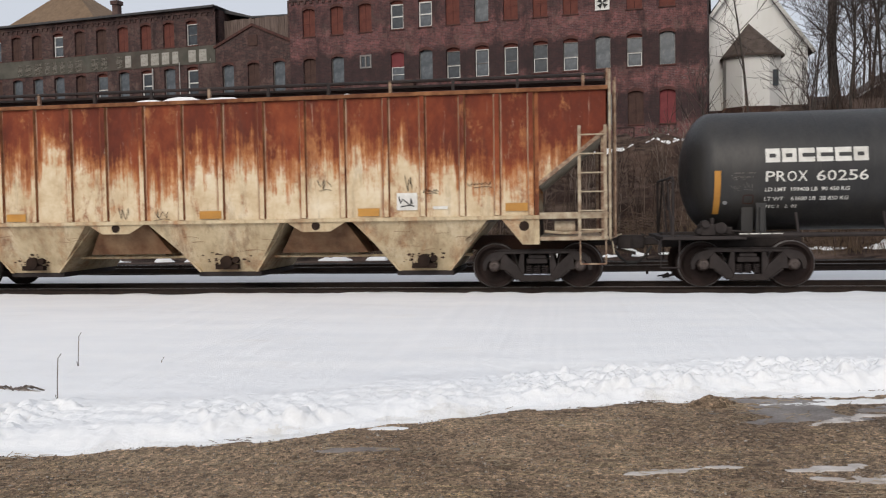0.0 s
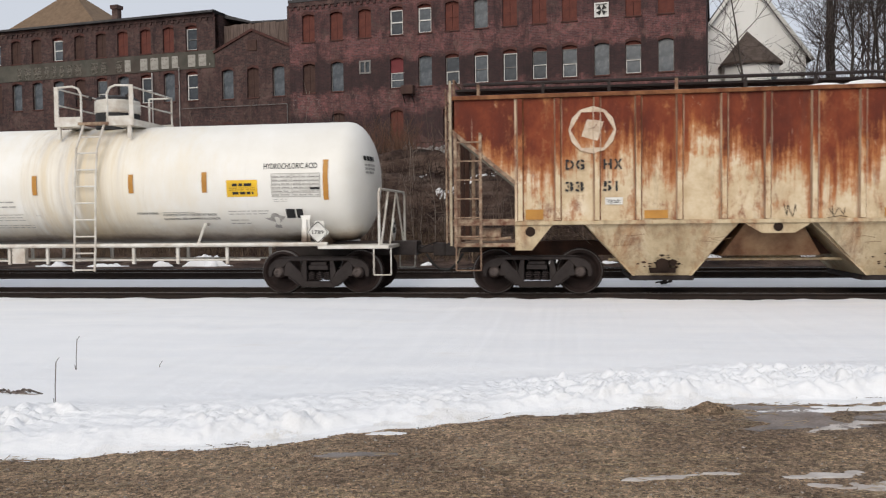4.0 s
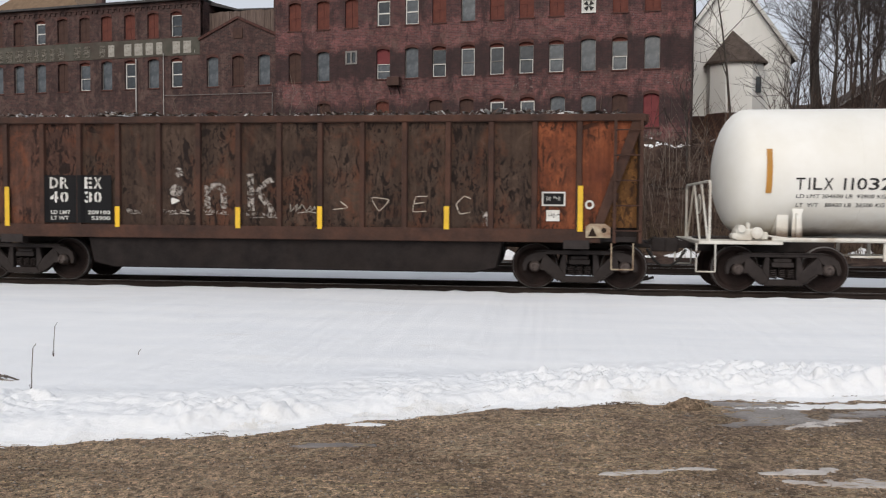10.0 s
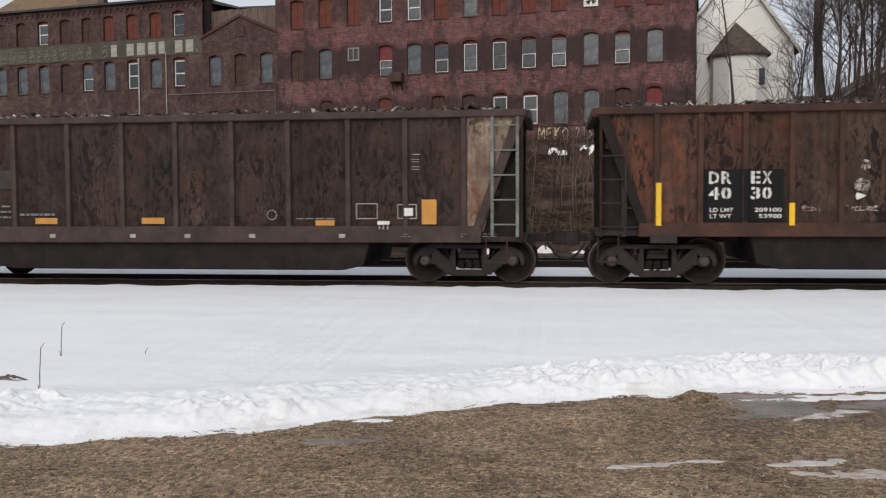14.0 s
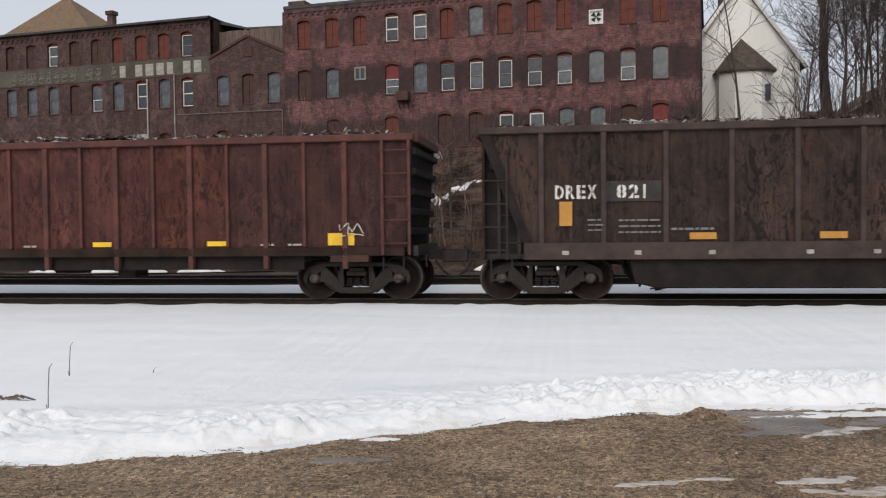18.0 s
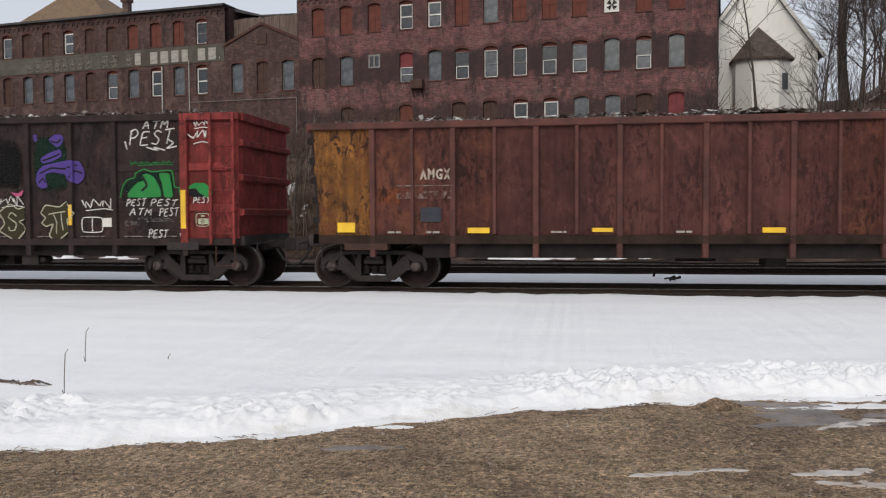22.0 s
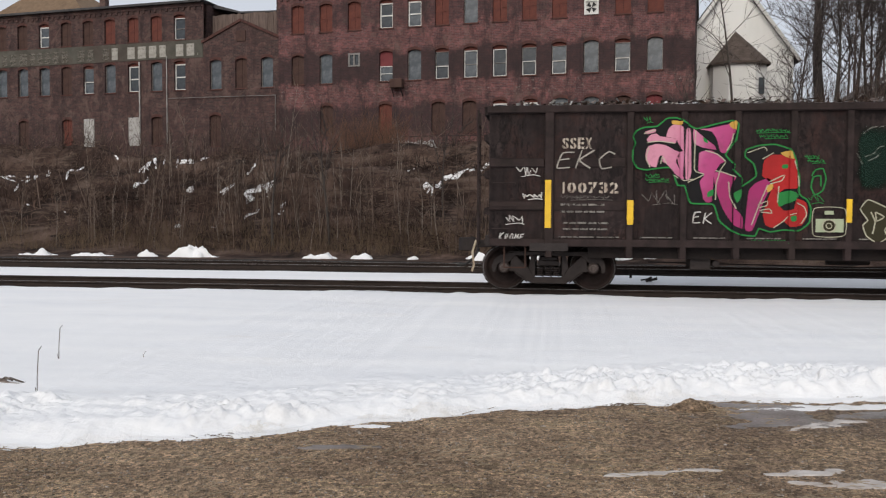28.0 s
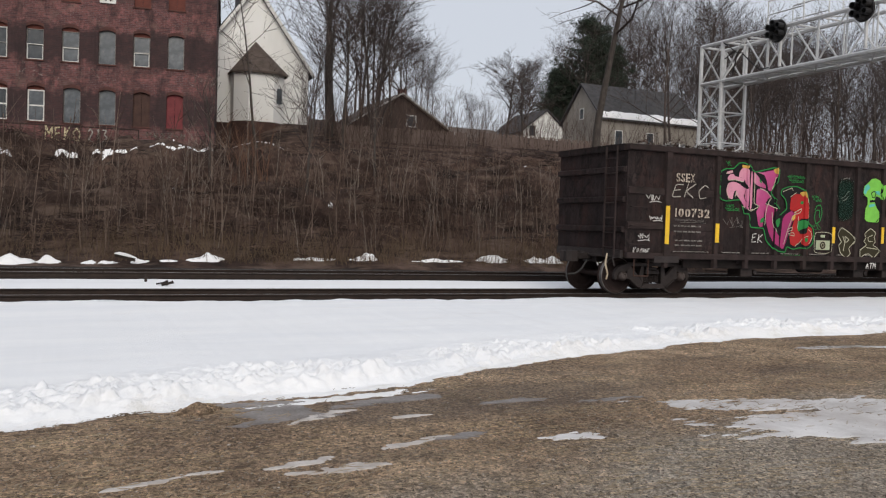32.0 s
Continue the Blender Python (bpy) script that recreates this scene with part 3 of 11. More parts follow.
def snow_field():
    """The snow between the yard and the near track, with its ploughed ridge."""
    xs = steps((-70, -14, 0.8), (-14, -6, 0.15), (-6, -4.4, 0.036), (-4.4, 7, 0.021), (7, 13, 0.036), (13, 16, 0.1), (16, 30, 0.3), (30, 80, 1.5))
    ss = steps((-0.04, 0.08, 0.02), (0.08, 1.3, 0.021), (1.3, 1.9, 0.032), (1.9, 4, 0.12), (4, 30, 0.4))
    X, S = np.meshgrid(xs, ss, indexing="ij")
    e = edge_y(X) + 0.05 * (fractal(X * 7, X * 0 + 1, 23) - 0.47)
    far = 16.88 + 0.16 * (fractal(X * 0.9, X * 0, 4) - 0.47) + 0.05 * (fractal(X * 4, X * 0, 14) - 0.47)
    Y = np.minimum(e + S, far)
    d = Y - e
    wob = 0.25 * (fractal(X * 1.1, X * 0 + 5, 27) - 0.47)
    lip = 0.05 + 0.05 * fractal(X * 1.7, X * 0 + 2, 29)
    ridge = smooth(0.05, 0.35, d + wob) * smooth(1.9, 0.9, d + wob)
    mass = smooth(0.3, 0.55, fractal(X * 0.9, Y * 1.2, 33, 3))
    Z = -0.06 + lip * smooth(-0.03, 0.03, d) + (0.09 + 0.14 * (fractal(X * 0.7, X * 0 + 9, 21) - 0.47)) * ridge
    Z = Z + ridge * (0.3 + 0.7 * mass) * (0.08 * clods(X, Y, 0.36, 3, 0.45) + 0.42 * clods(X, Y, 0.17, 7, 0.4) + 0.75 * clods(X, Y, 0.095, 11, 0.5) + 0.8 * clods(X, Y, 0.055, 15, 0.55)) * (0.5 + 0.9 * fractal(X * 9, Y * 9, 63, 3))
    Z = Z + ridge * 0.01 * (0.5 - np.abs(fractal(X * 4.5, Y * 6, 71, 4) - 0.47) * 3.5)
    Z = Z + 0.03 * smooth(0.02, 0.2, d) * smooth(2.2, 0.5, d) * (fractal(X * 12, Y * 14, 37, 3) - 0.45)
    Z = Z + 0.07 * smooth(0.4, 2.5, d) - 0.03 * smooth(0.0, 1, d) + 0.06 * (fractal(X * 0.35, Y * 0.6, 41) - 0.47) * smooth(2, 4, d) + 0.025 * (fractal(X * 1.2, Y * 3.2, 44) - 0.47)
    Z = np.maximum(Z, ground_z(X, Y) + 0.012 * smooth(0.0, 0.03, d))
    Z = np.where(Y >= far - 1e-6, -0.3, Z - 0.06 * smooth(16.4, 16.85, Y))
    me = grid_mesh("snow_field", X, Y, Z)
    me.materials.append(M["snow"]), me.materials.append(M["dirty_snow"])
    soiled = d + 0.55 * (fractal(X * 2.3, Y * 5, 81) - 0.47) < 0.07 + 0.2 * smooth(2, 7, X)
    me.polygons.foreach_set("material_index", soiled[:-1, :-1].astype(np.int32).ravel())
    return me


snow = thing("snow_field", "old white snow cover with a lumpy ploughed ridge", "snow", snow_field(), None, kind="structure")

xs, ys = steps((-90, 90, 0.35)), np.array([0, 0.01, 0.06, 0.2, 0.5, 1.0, 1.7, 2.3, 2.75, 2.95, 3.03, 3.04])
X, Q = np.meshgrid(xs, ys, indexing="ij")
Y = 20.1 + Q + 0.12 * (fractal(X * 0.6, Q * 0, 3) - 0.47) * np.where(Q < 1, 1, -1)
Z = 0.02 * smooth(0.0, 2.6, Q) - 0.03 + 0.05 * (fractal(X * 0.4, Y, 6) - 0.47) - 0.05 * smooth(0.4, 0.05, np.minimum(Q, 3.04 - Q))
Z[:, 0], Z[:, -1] = -0.4, -0.4
thing("snow_strip", "white snow lying between the two tracks", "snow", grid_mesh("snow_strip", X, Y, Z), M["snow"], kind="structure")

RAIL_Z = 0.03
FAR_LIFT = 0.1  # the far track lies a little higher


def rail_mesh():
    top = [(-0.036, 0), (-0.036, -0.03), (-0.01, -0.045), (-0.01, -0.13), (-0.07, -0.15), (-0.07, -0.165), (0.07, -0.165), (0.07, -0.15), (0.01, -0.13), (0.01, -0.045), (0.036, -0.03), (0.036, 0)]
    return Geo().prism(top, -260, 260, "x").mesh("rail", smooth=False)


rail_data = rail_mesh()
rail_data.materials.append(M["rail_steel"])
head_data = Geo().box(-260, 260, -0.03, 0.03, 0.0, 0.004).mesh("running_surface", smooth=False)
head_data.materials.append(M["rail_head"])
for y in (17.88, 19.32, 23.35, 24.79):
    r = thing("rail", "rusty steel rail with a polished running surface", "rail", rail_data, at=pose(0, y, RAIL_Z + (FAR_LIFT if y > 21 else 0)), group="rails of the two tracks", kind="structure")
    part("running_surface", head_data, None, r)

for y0, y1, k in ((16.7, 20.5, 0), (22.95, 27.6, 1)):
    xs = steps((-90, -30, 1.0), (-30, 45, 0.12), (45, 110, 1.0))
    X, Y = np.meshgrid(xs, np.linspace(y0, y1, 26), indexing="ij")
    Z = (FAR_LIFT if k else 0) - 0.15 + 0.05 * (fractal(X * 3, Y * 3, 50 + k) - 0.47) + 0.06 * (noise2(X * 9, Y * 9, 60) - 0.5)
    Z = Z + (0.05 * smooth(25.6, 27.3, Y) if k else -0.06 * smooth(17.5, 16.9, Y))
    thing("ballast", "dark sooty ballast bare of snow under the track", "ballast", grid_mesh("ballast", X, Y, Z), M["ballast"], kind="stuff")
tie_data = Geo().box(-0.11, 0.11, -1.3, 1.3, -0.16, 0.0).mesh("tie", 0.012)
tie_data.materials.append(M["tie"])
rng = random.Random(5)
for y, lo, hi in ((18.6, -44, 47), (24.07, -30, 44)):
    k = 0
    track = thing("track_ties", "dark creosoted wooden ties under the rails", "ties", at=pose(0, y, RAIL_Z - 0.165 + (FAR_LIFT if y > 21 else 0)), kind="structure")
    while lo + k * 0.62 < hi:
        t = part("tie", tie_data, None, track)
        t.matrix_basis = pose(lo + k * 0.62 + rng.uniform(-0.03, 0.03), rng.uniform(-0.05, 0.05), rng.uniform(-0.012, 0.004), 0, 0, rng.uniform(-1.5, 1.5))
        k += 1


def blob_patch(cx, cy, rx, ry, seed, height=0.0, lift=0.012, turn=0.0, n=26, ragged=0.5):
    """An uneven patch that lies on the ground, thicker towards its middle."""
    rings = 7
    w, f = np.meshgrid(2 * np.pi * np.arange(n) / n, np.arange(rings + 1) / rings)
    e = np.maximum(0.25, 1 + ragged * ((fractal(np.cos(w) * 1.7 + seed, np.sin(w) * 1.7 + seed * 3, seed % 13) - 0.47) * 2.4 + (noise2(w * 4.3 + seed, w * 0 + seed * 1.7, 3) - 0.5) * 0.5))
    px, py = np.cos(w) * rx * e * f, np.sin(w) * ry * e * f
    ca, sa = math.cos(radians(turn)), math.sin(radians(turn))
    x, y = cx + px * ca - py * sa, cy + px * sa + py * ca
    z = ground_z(x, y) + lift
    if height:
        z = z + height * (1 - f * f) * np.maximum(0.0, 2.6 * fractal(x * 3.1, y * 2.3, seed % 17) - 0.55)
    z[-1] -= lift + 0.05
    v = np.stack([x, y, z], 2).reshape(-1, 3)
    q = [(i * n + k, (i + 1) * n + k, (i + 1) * n + (k + 1) % n, i * n + (k + 1) % n) for i in range(rings) for k in range(n)]
    return array_mesh("patch", v, q, smooth=True)


def ice_sheet(cx, cy, rx, ry, seed, turn=0.0, bite=0.9):
    """A thin sheet whose ragged rim dips under the ground."""
    m, n = (150, 70) if rx > 0.9 else (90, 44) if rx > 0.3 else (60, 30)
    U, V = np.meshgrid(np.linspace(-1.5, 1.5, m), np.linspace(-1.7, 1.7, n), indexing="ij")
    c, s = math.cos(radians(turn)), math.sin(radians(turn))
    X, Y = cx + U * rx * c - V * ry * s, cy + U * rx * s + V * ry * c
    f = 1 - np.sqrt(U * U + V * V) + bite * ((fractal(X * 2.2 + seed, Y * 6.5, seed % 19, 5) - 0.47) * 1.9 + (fractal(X * 9 + seed, Y * 26, seed % 17, 3) - 0.44) * (0.8 if ry > 0.1 else 1.7))
    f = np.where((np.abs(U) > 1.45) | (np.abs(V) > 1.65), -1, f)
    Z = ground_z(X, Y) + np.clip(f * 0.06, -0.03, 0.007) + 0.002 * (fractal(X * 9, Y * 9, 7) - 0.47)
    return grid_mesh("ice", X, Y, Z)


# ice and old snow left on the yard: centre, half sizes, turn
for k, (x, y, rx, ry, turn, mat) in enumerate([
        (1.72, 6.95, 0.36, 0.4, -25, "wet"), (2.5, 7.42, 0.6, 0.08, 14, "dirty_snow"), (3.0, 7.25, 0.5, 0.1, 14, "wet"), (2.05, 6.73, 0.24, 0.06, 28, "pale_ice"), (2.79, 6.55, 0.12, 0.03, 8, "pale_ice"), (3.88, 6.87, 0.26, 0.06, 8, "wet"), (4.9, 6.75, 0.3, 0.05, 4, "wet"),
        (6.95, 5.95, 1.3, 0.27, -13, "bright_ice"), (6.3, 5.12, 1.15, 0.3, -16, "bright_ice"), (6.5, 5.5, 0.8, 0.2, -14, "bright_ice"), (3.77, 5.56, 0.2, 0.08, -4, "bright_ice"), (0.58, 5.32, 0.32, 0.035, 21, "pale_ice"), (1.0, 5.45, 0.1, 0.02, 5, "pale_ice"),
        (1.6, 5.485, 0.18, 0.045, 18, "pale_ice"), (1.88, 5.265, 0.2, 0.055, 6, "pale_ice"), (1.5, 5.27, 0.09, 0.03, 3, "pale_ice"), (2.46, 5.735, 0.26, 0.04, 16, "pale_ice"), (2.95, 5.83, 0.2, 0.05, 15, "wet"), (-1.47, 5.6, 0.2, 0.04, 10, "wet"),
        (-1.36, 6.22, 0.13, 0.04, 12, "dirty_snow"), (-3.9, 4.7, 0.3, 0.05, 12, "ice"), (11.1, 8.95, 0.9, 0.09, -10, "ice")]):
    label = "thin sheet of grey refrozen ice on the dirt" if mat.endswith("ice") else "thin dark sheet of wet ice on the dirt" if mat == "wet" else "small leftover patch of dirty snow on the dirt"
    thing("snow_patch" if mat == "dirty_snow" else "ice_patch", label, "snow" if mat == "dirty_snow" else "ice", ice_sheet(x, y, rx * 1.15, ry * 1.15, k * 7 + 1, turn, 0.95 if rx > 0.7 else 1.2), M["wet_ice" if mat == "wet" else mat], group="ice and snow leftovers on the yard")

thing("dirt_mound", "small heap of brown dirt at the edge of the wet hollow", "dirt", blob_patch(1.16, 7.16, 0.2, 0.1, 9, 0.1, 0.004, 8, 30, 0.5), M["gravel"])

# snow piles along the foot of the bank: centre x, y, half sizes, height
for k, (x, y, rx, ry, h) in enumerate([
        (-14.3, 28.4, 0.5, 0.3, 0.3), (-12.5, 28.5, 1.15, 0.45, 0.62), (-16.4, 28.4, 1.1, 0.3, 0.22), (-18.6, 28.5, 1.2, 0.3, 0.3), (-7.8, 28.5, 0.75, 0.35, 0.36), (-6.45, 28.5, 0.45, 0.3, 0.3),
        (-4.7, 28.5, 0.25, 0.2, 0.12), (-1.8, 28.4, 1.3, 0.4, 0.5), (-0.3, 28.4, 0.5, 0.25, 0.22), (0.9, 28.3, 0.36, 0.25, 0.26), (1.45, 28.3, 0.34, 0.2, 0.12), (2.4, 28.3, 0.36, 0.25, 0.24), (3.3, 28.4, 0.4, 0.2, 0.12), (4.5, 28.5, 0.85, 0.45, 0.28),
        (8.1, 28.4, 0.9, 0.3, 0.2), (9.9, 28.5, 0.6, 0.35, 0.38), (12.5, 28.4, 1.2, 0.3, 0.2), (15.0, 28.5, 0.9, 0.35, 0.3),
        (17.2, 28.5, 1.1, 0.4, 0.35), (20.3, 28.4, 1.6, 0.4, 0.3), (24.5, 28.5, 2.0, 0.4, 0.3), (30, 28.5, 2.5, 0.4, 0.3), (-24, 28.5, 2.5, 0.35, 0.3)]):
    thing("snow_drift", "ploughed snow heap at the foot of the bank", "snow", blob_patch(x, y + 0.25 + 0.1 * max(0, 8 - x) * 0.1, rx * 0.75, ry * 0.55, k * 5 + 3, h * 0.7, 0.0, n=40, ragged=0.8), M["snow"], group="snow heaps along the bank")

# leftover snow on the bank, in broken streaks: start, end, width, pieces
rng = random.Random(11)
v_all, q_all, off = [], [], 0
spots = []
for x0, y0, x1, y1, wide, count in [
        (-21.3, 35.6, -21.0, 39.1, 0.3, 30), (-21.0, 39.2, -18.4, 38.1, 0.12, 110), (-18.0, 38.05, -18.5, 40.8, 0.1, 50), (-18.5, 40.8, -16.6, 41.2, 0.12, 60), (-17.75, 34.9, -17.45, 35.5, 0.04, 26), (-24.5, 36.8, -22, 36.6, 0.12, 14),
        (-29, 37.4, -25.2, 38.2, 0.2, 60), (-25.4, 38.2, -21.4, 38.6, 0.2, 70), (-13.7, 34.5, -13.35, 34.8, 0.04, 30), (-13.5, 35.0, -14.4, 38.3, 0.06, 26), (-12.7, 34.55, -11.5, 34.45, 0.07, 60), (-13.97, 38.4, -12.8, 37.9, 0.05, 26), (-12.0, 32.6, -11.78, 33.5, 0.03, 28), (-10.66, 32.6, -10.85, 33.7, 0.03, 26),
        (-15.1, 34.2, -14.93, 34.23, 0.05, 14), (-14.73, 32.3, -14.68, 32.45, 0.03, 5), (-5.95, 35.1, -5.0, 36.9, 0.03, 26),
        (-5.0, 33.85, -4.3, 34.36, 0.03, 42), (-4.3, 34.36, -3.6, 34.33, 0.03, 30), (-3.6, 34.33, -3.2, 34.7, 0.02, 16), (-4.92, 33.72, -4.6, 34.15, 0.02, 10), (-3.1, 35.9, -2.2, 36.2, 0.02, 30), (-2.2, 36.2, -1.4, 36.55, 0.02, 30), (-1.4, 36.55, 0, 36.82, 0.02, 36), (0, 36.82, 2.2, 36.44, 0.02, 44), (1.5, 36.45, 2.0, 36.6, 0.02, 10), (2.2, 36.4, 4.0, 35.85, 0.02, 34), (4.0, 35.85, 5.6, 36.3, 0.03, 30),
        (11.3, 62.3, 12.4, 59.4, 0.1, 30), (12.4, 59.4, 13.1, 55, 0.15, 20), (13.1, 55, 15.4, 54.3, 0.06, 40), (21.4, 54.4, 24.2, 54.6, 0.2, 90), (24.2, 54.4, 28, 55, 0.2, 40), (6.35, 35.2, 6.45, 35.25, 0.03, 6), (13.7, 35.3, 13.85, 35.2, 0.04, 8), (9.6, 32.15, 9.55, 31.85, 0.03, 6)]:
    along = math.degrees(math.atan2(y1 - y0, x1 - x0))
    breaks = [rng.random() for _ in range(5)]
    for _ in range(count):
        f = rng.random()
        if min(abs(f - q) for q in breaks) < 0.03:
            continue
        x, y = x0 + (x1 - x0) * f + rng.gauss(0, 0.04), y0 + (y1 - y0) * f + rng.gauss(0, wide)
        if abs(float(ground_z(x, y + 0.1) - ground_z(x, y - 0.1))) < 0.5:
            spots.append((x, y, rng.uniform(0.04, 0.13), rng.uniform(0.012, 0.03), along + rng.uniform(-14, 14)))
for _ in range(45):
    x, y = rng.uniform(-30, 34), rng.uniform(31, 46)
    if abs(float(ground_z(x, y + 0.15) - ground_z(x, y - 0.15))) < 0.2:
        spots.append((x, y, rng.uniform(0.04, 0.1), rng.uniform(0.03, 0.06), rng.uniform(-30, 30)))
for k, (x, y, rx, ry, turn) in enumerate(spots):
    me = blob_patch(x, y, rx, ry, k * 3 + 2, 0.015, 0.03, turn, 10, 0.9)
    co = np.empty(len(me.vertices) * 3, np.float32)
    me.vertices.foreach_get("co", co)
    li = np.empty(len(me.loops), np.int32)
    me.loops.foreach_get("vertex_index", li)
    v_all.append(co.reshape(-1, 3)), q_all.append(li.reshape(-1, 4) + off)
    off += len(me.vertices)
    bpy.data.meshes.remove(me)
thing("bank_snow", "thin leftover snow caught on the brushy bank", "snow", array_mesh("bank_snow", np.concatenate(v_all), np.concatenate(q_all), smooth=True), M["snow"], kind="stuff")

# ---- brick mill on the bank ----
def wall_with_holes(x0, x1, z0, z1, holes, depth=0.4, top=None):
    """A wall in the plane y = 0 with real openings (x0, x1, z0, z1) and their reveals."""
    g = Geo()
    us = sorted({x0, x1, *[h[0] for h in holes], *[h[1] for h in holes]})
    zs = sorted({z0, z1, *[h[2] for h in holes], *[h[3] for h in holes]})
    us, zs = [u for u in us if x0 <= u <= x1], [z for z in zs if z0 <= z <= z1]
    for a, b in zip(us, us[1:]):
        start = None
        for c, d in zip(zs, zs[1:]):
            inside = any(h[0] <= (a + b) / 2 <= h[1] and h[2] <= (c + d) / 2 <= h[3] for h in holes)
            if inside:
                if start is not None:
                    g.add([(a, 0, start), (b, 0, start), (b, 0, c), (a, 0, c)], [(0, 1, 2, 3)])
                start = None
            elif start is None:
                start = c
        if start is not None:
            g.add([(a, 0, start), (b, 0, start), (b, 0, z1), (a, 0, z1)], [(0, 1, 2, 3)])
    for a, b, c, d in holes:
        for p, q in (((a, c), (b, c)), ((b, c), (b, d)), ((b, d), (a, d)), ((a, d), (a, c))):
            g.add([(p[0], 0, p[1]), (q[0], 0, q[1]), (q[0], depth, q[1]), (p[0], depth, p[1])], [(0, 1, 2, 3)])
    g.box(x0, x1, depth, depth + 0.1, z0, z1)
    return g


def arch_fill(w, rise=0.13):
    """The brick above a flat segmental arch, and a proud row of voussoirs."""
    k = 8
    pts = [(-w / 2 + w * i / k, -rise * (2 * i / k - 1) ** 2) for i in range(k + 1)]
    g = Geo()
    for (xa, za), (xb, zb) in zip(pts, pts[1:]):
        g.add([(xa, 0.004, za), (xb, 0.004, zb), (xb, 0.004, 0.002), (xa, 0.004, 0.002)], [(0, 1, 2, 3)])
        g.add([(xa, 0.004, za), (xb, 0.004, zb), (xb, 0.3, zb), (xa, 0.3, za)], [(0, 1, 2, 3)])
    arc = Geo().prism([(a, b - 0.005) for a, b in pts] + [(a, b + 0.17) for a, b in pts[::-1]], -0.012, 0.02)
    return g.mesh("arch_head", smooth=False), arc.mesh("arch", smooth=False)


W_W = 0.9
ARCH = arch_fill(W_W)
ARCH[1].materials.append(M["brick_arch"])


def sash(w, h, bar=0.055, plain=False):
    g = Geo()
    for a, b, c, d in ((-w / 2, -w / 2 + bar, 0, h), (w / 2 - bar, w / 2, 0, h), (-w / 2 + bar, w / 2 - bar, 0, bar), (-w / 2 + bar, w / 2 - bar, h - bar, h), (-w / 2 + bar, w / 2 - bar, h * 0.48, h * 0.48 + bar))[:4 if plain else 5]:
        g.box(a, b, 0, 0.07, c, d)
    return g.mesh("window_frame", smooth=False)


SHAPES = {}



def shared(key, make, material):
    if key not in SHAPES:
        me = make()
        me.materials.append(material)
        SHAPES[key] = me
    return SHAPES[key]


def mill_window(mill, x, sill, h, kind, w=W_W, recess=0.16):
    """One window of the mill: kind sash, white, glass, red, bright, dark, half, fan or vent."""
    rise = 0.2
    win = part("window", shared(("sill", w), lambda: Geo().box(-w / 2 - 0.06, w / 2 + 0.06, -0.05, 0.14, -0.09, 0.0).mesh("window", 0.01), M["stone"] if kind in ("sash", "white") else M["brick_arch"]), None, mill,
               {"sash": "sash window with pale frame and dark glass", "white": "sash window with fresh white frame", "glass": "tall window of plain grey glass", "red": "window boarded up in rusty red", "bright": "window boarded up in bright red", "dark": "window boarded up in dark wood", "half": "window with a red board over a white sash"}.get(kind, ""))
    win.matrix_basis = pose(x, 0, sill)
    part("arch", ARCH[1], None, win).matrix_basis = pose(0, 0, h)
    hd = shared("head", lambda: ARCH[0], M["brick"])
    part("arch_head", hd, None, win).matrix_basis = pose(0, 0, h)
    if kind in ("red", "bright", "dark"):
        m = M[{"red": "red_board", "bright": "red_bright", "dark": "dark_board"}[kind]]
        part("boarding", shared(("board", kind, w, h), lambda: Geo().box(-w / 2, -0.01, 0, 0.03, 0, h).box(0.01, w / 2, 0, 0.03, 0, h).box(-w / 2, w / 2, -0.02, 0.0, h * 0.46, h * 0.5).mesh("boarding", smooth=False), m), None, win).matrix_basis = pose(0, recess, 0)
    else:
        tone = {"white": "white_wood", "half": "white_wood"}.get(kind, "grey_wood")
        arch = 0.0 if kind == "glass" else 0.22
        hh = h * 0.5 if kind == "half" else h - arch
        if arch and kind != "half":
            part("arch_board", shared(("archboard", w), lambda: Geo().box(-w / 2, w / 2, 0, 0.05, 0, 0.22).mesh("arch_board", smooth=False), M["red_board"] if kind == "sash" else M["dark_board"]), None, win, "red boarding in the arch").matrix_basis = pose(0, recess, h - arch)
        part("window_frame", shared(("sash", tone, w, hh, kind == "glass"), lambda: sash(w - 0.02, hh, 0.075 if kind == "white" else 0.04, kind == "glass"), M[tone]), None, win).matrix_basis = pose(0, recess, 0)
        glass = M["glass_dark"] if kind in ("sash", "white") and int(x * 7) % 2 else M["glass"]
        part("pane", shared(("pane", w, hh, glass.name), lambda: Geo().box(-w / 2 + 0.03, w / 2 - 0.03, 0.05, 0.055, 0.03, hh - 0.03).mesh("pane", smooth=False), glass), None, win).matrix_basis = pose(0, recess, 0)
        if kind == "sash":
            low = hh * (0.46, 0.97, 0.97, 0.5)[int(abs(x) * 17) % 4]
            part("lower_sash", shared(("low", w, round(low, 3)), lambda: sash(w - 0.08, low, 0.038, True), M["white_wood"]), None, win, "pale lower sash").matrix_basis = pose(0, recess - 0.03, 0.02)
        if kind == "half":
            part("boarding", shared(("halfboard", w), lambda: Geo().box(-w / 2, w / 2, 0, 0.04, h * 0.5, h).mesh("boarding", smooth=False), M["red_bright"]), None, win).matrix_basis = pose(0, recess, 0)
    return win


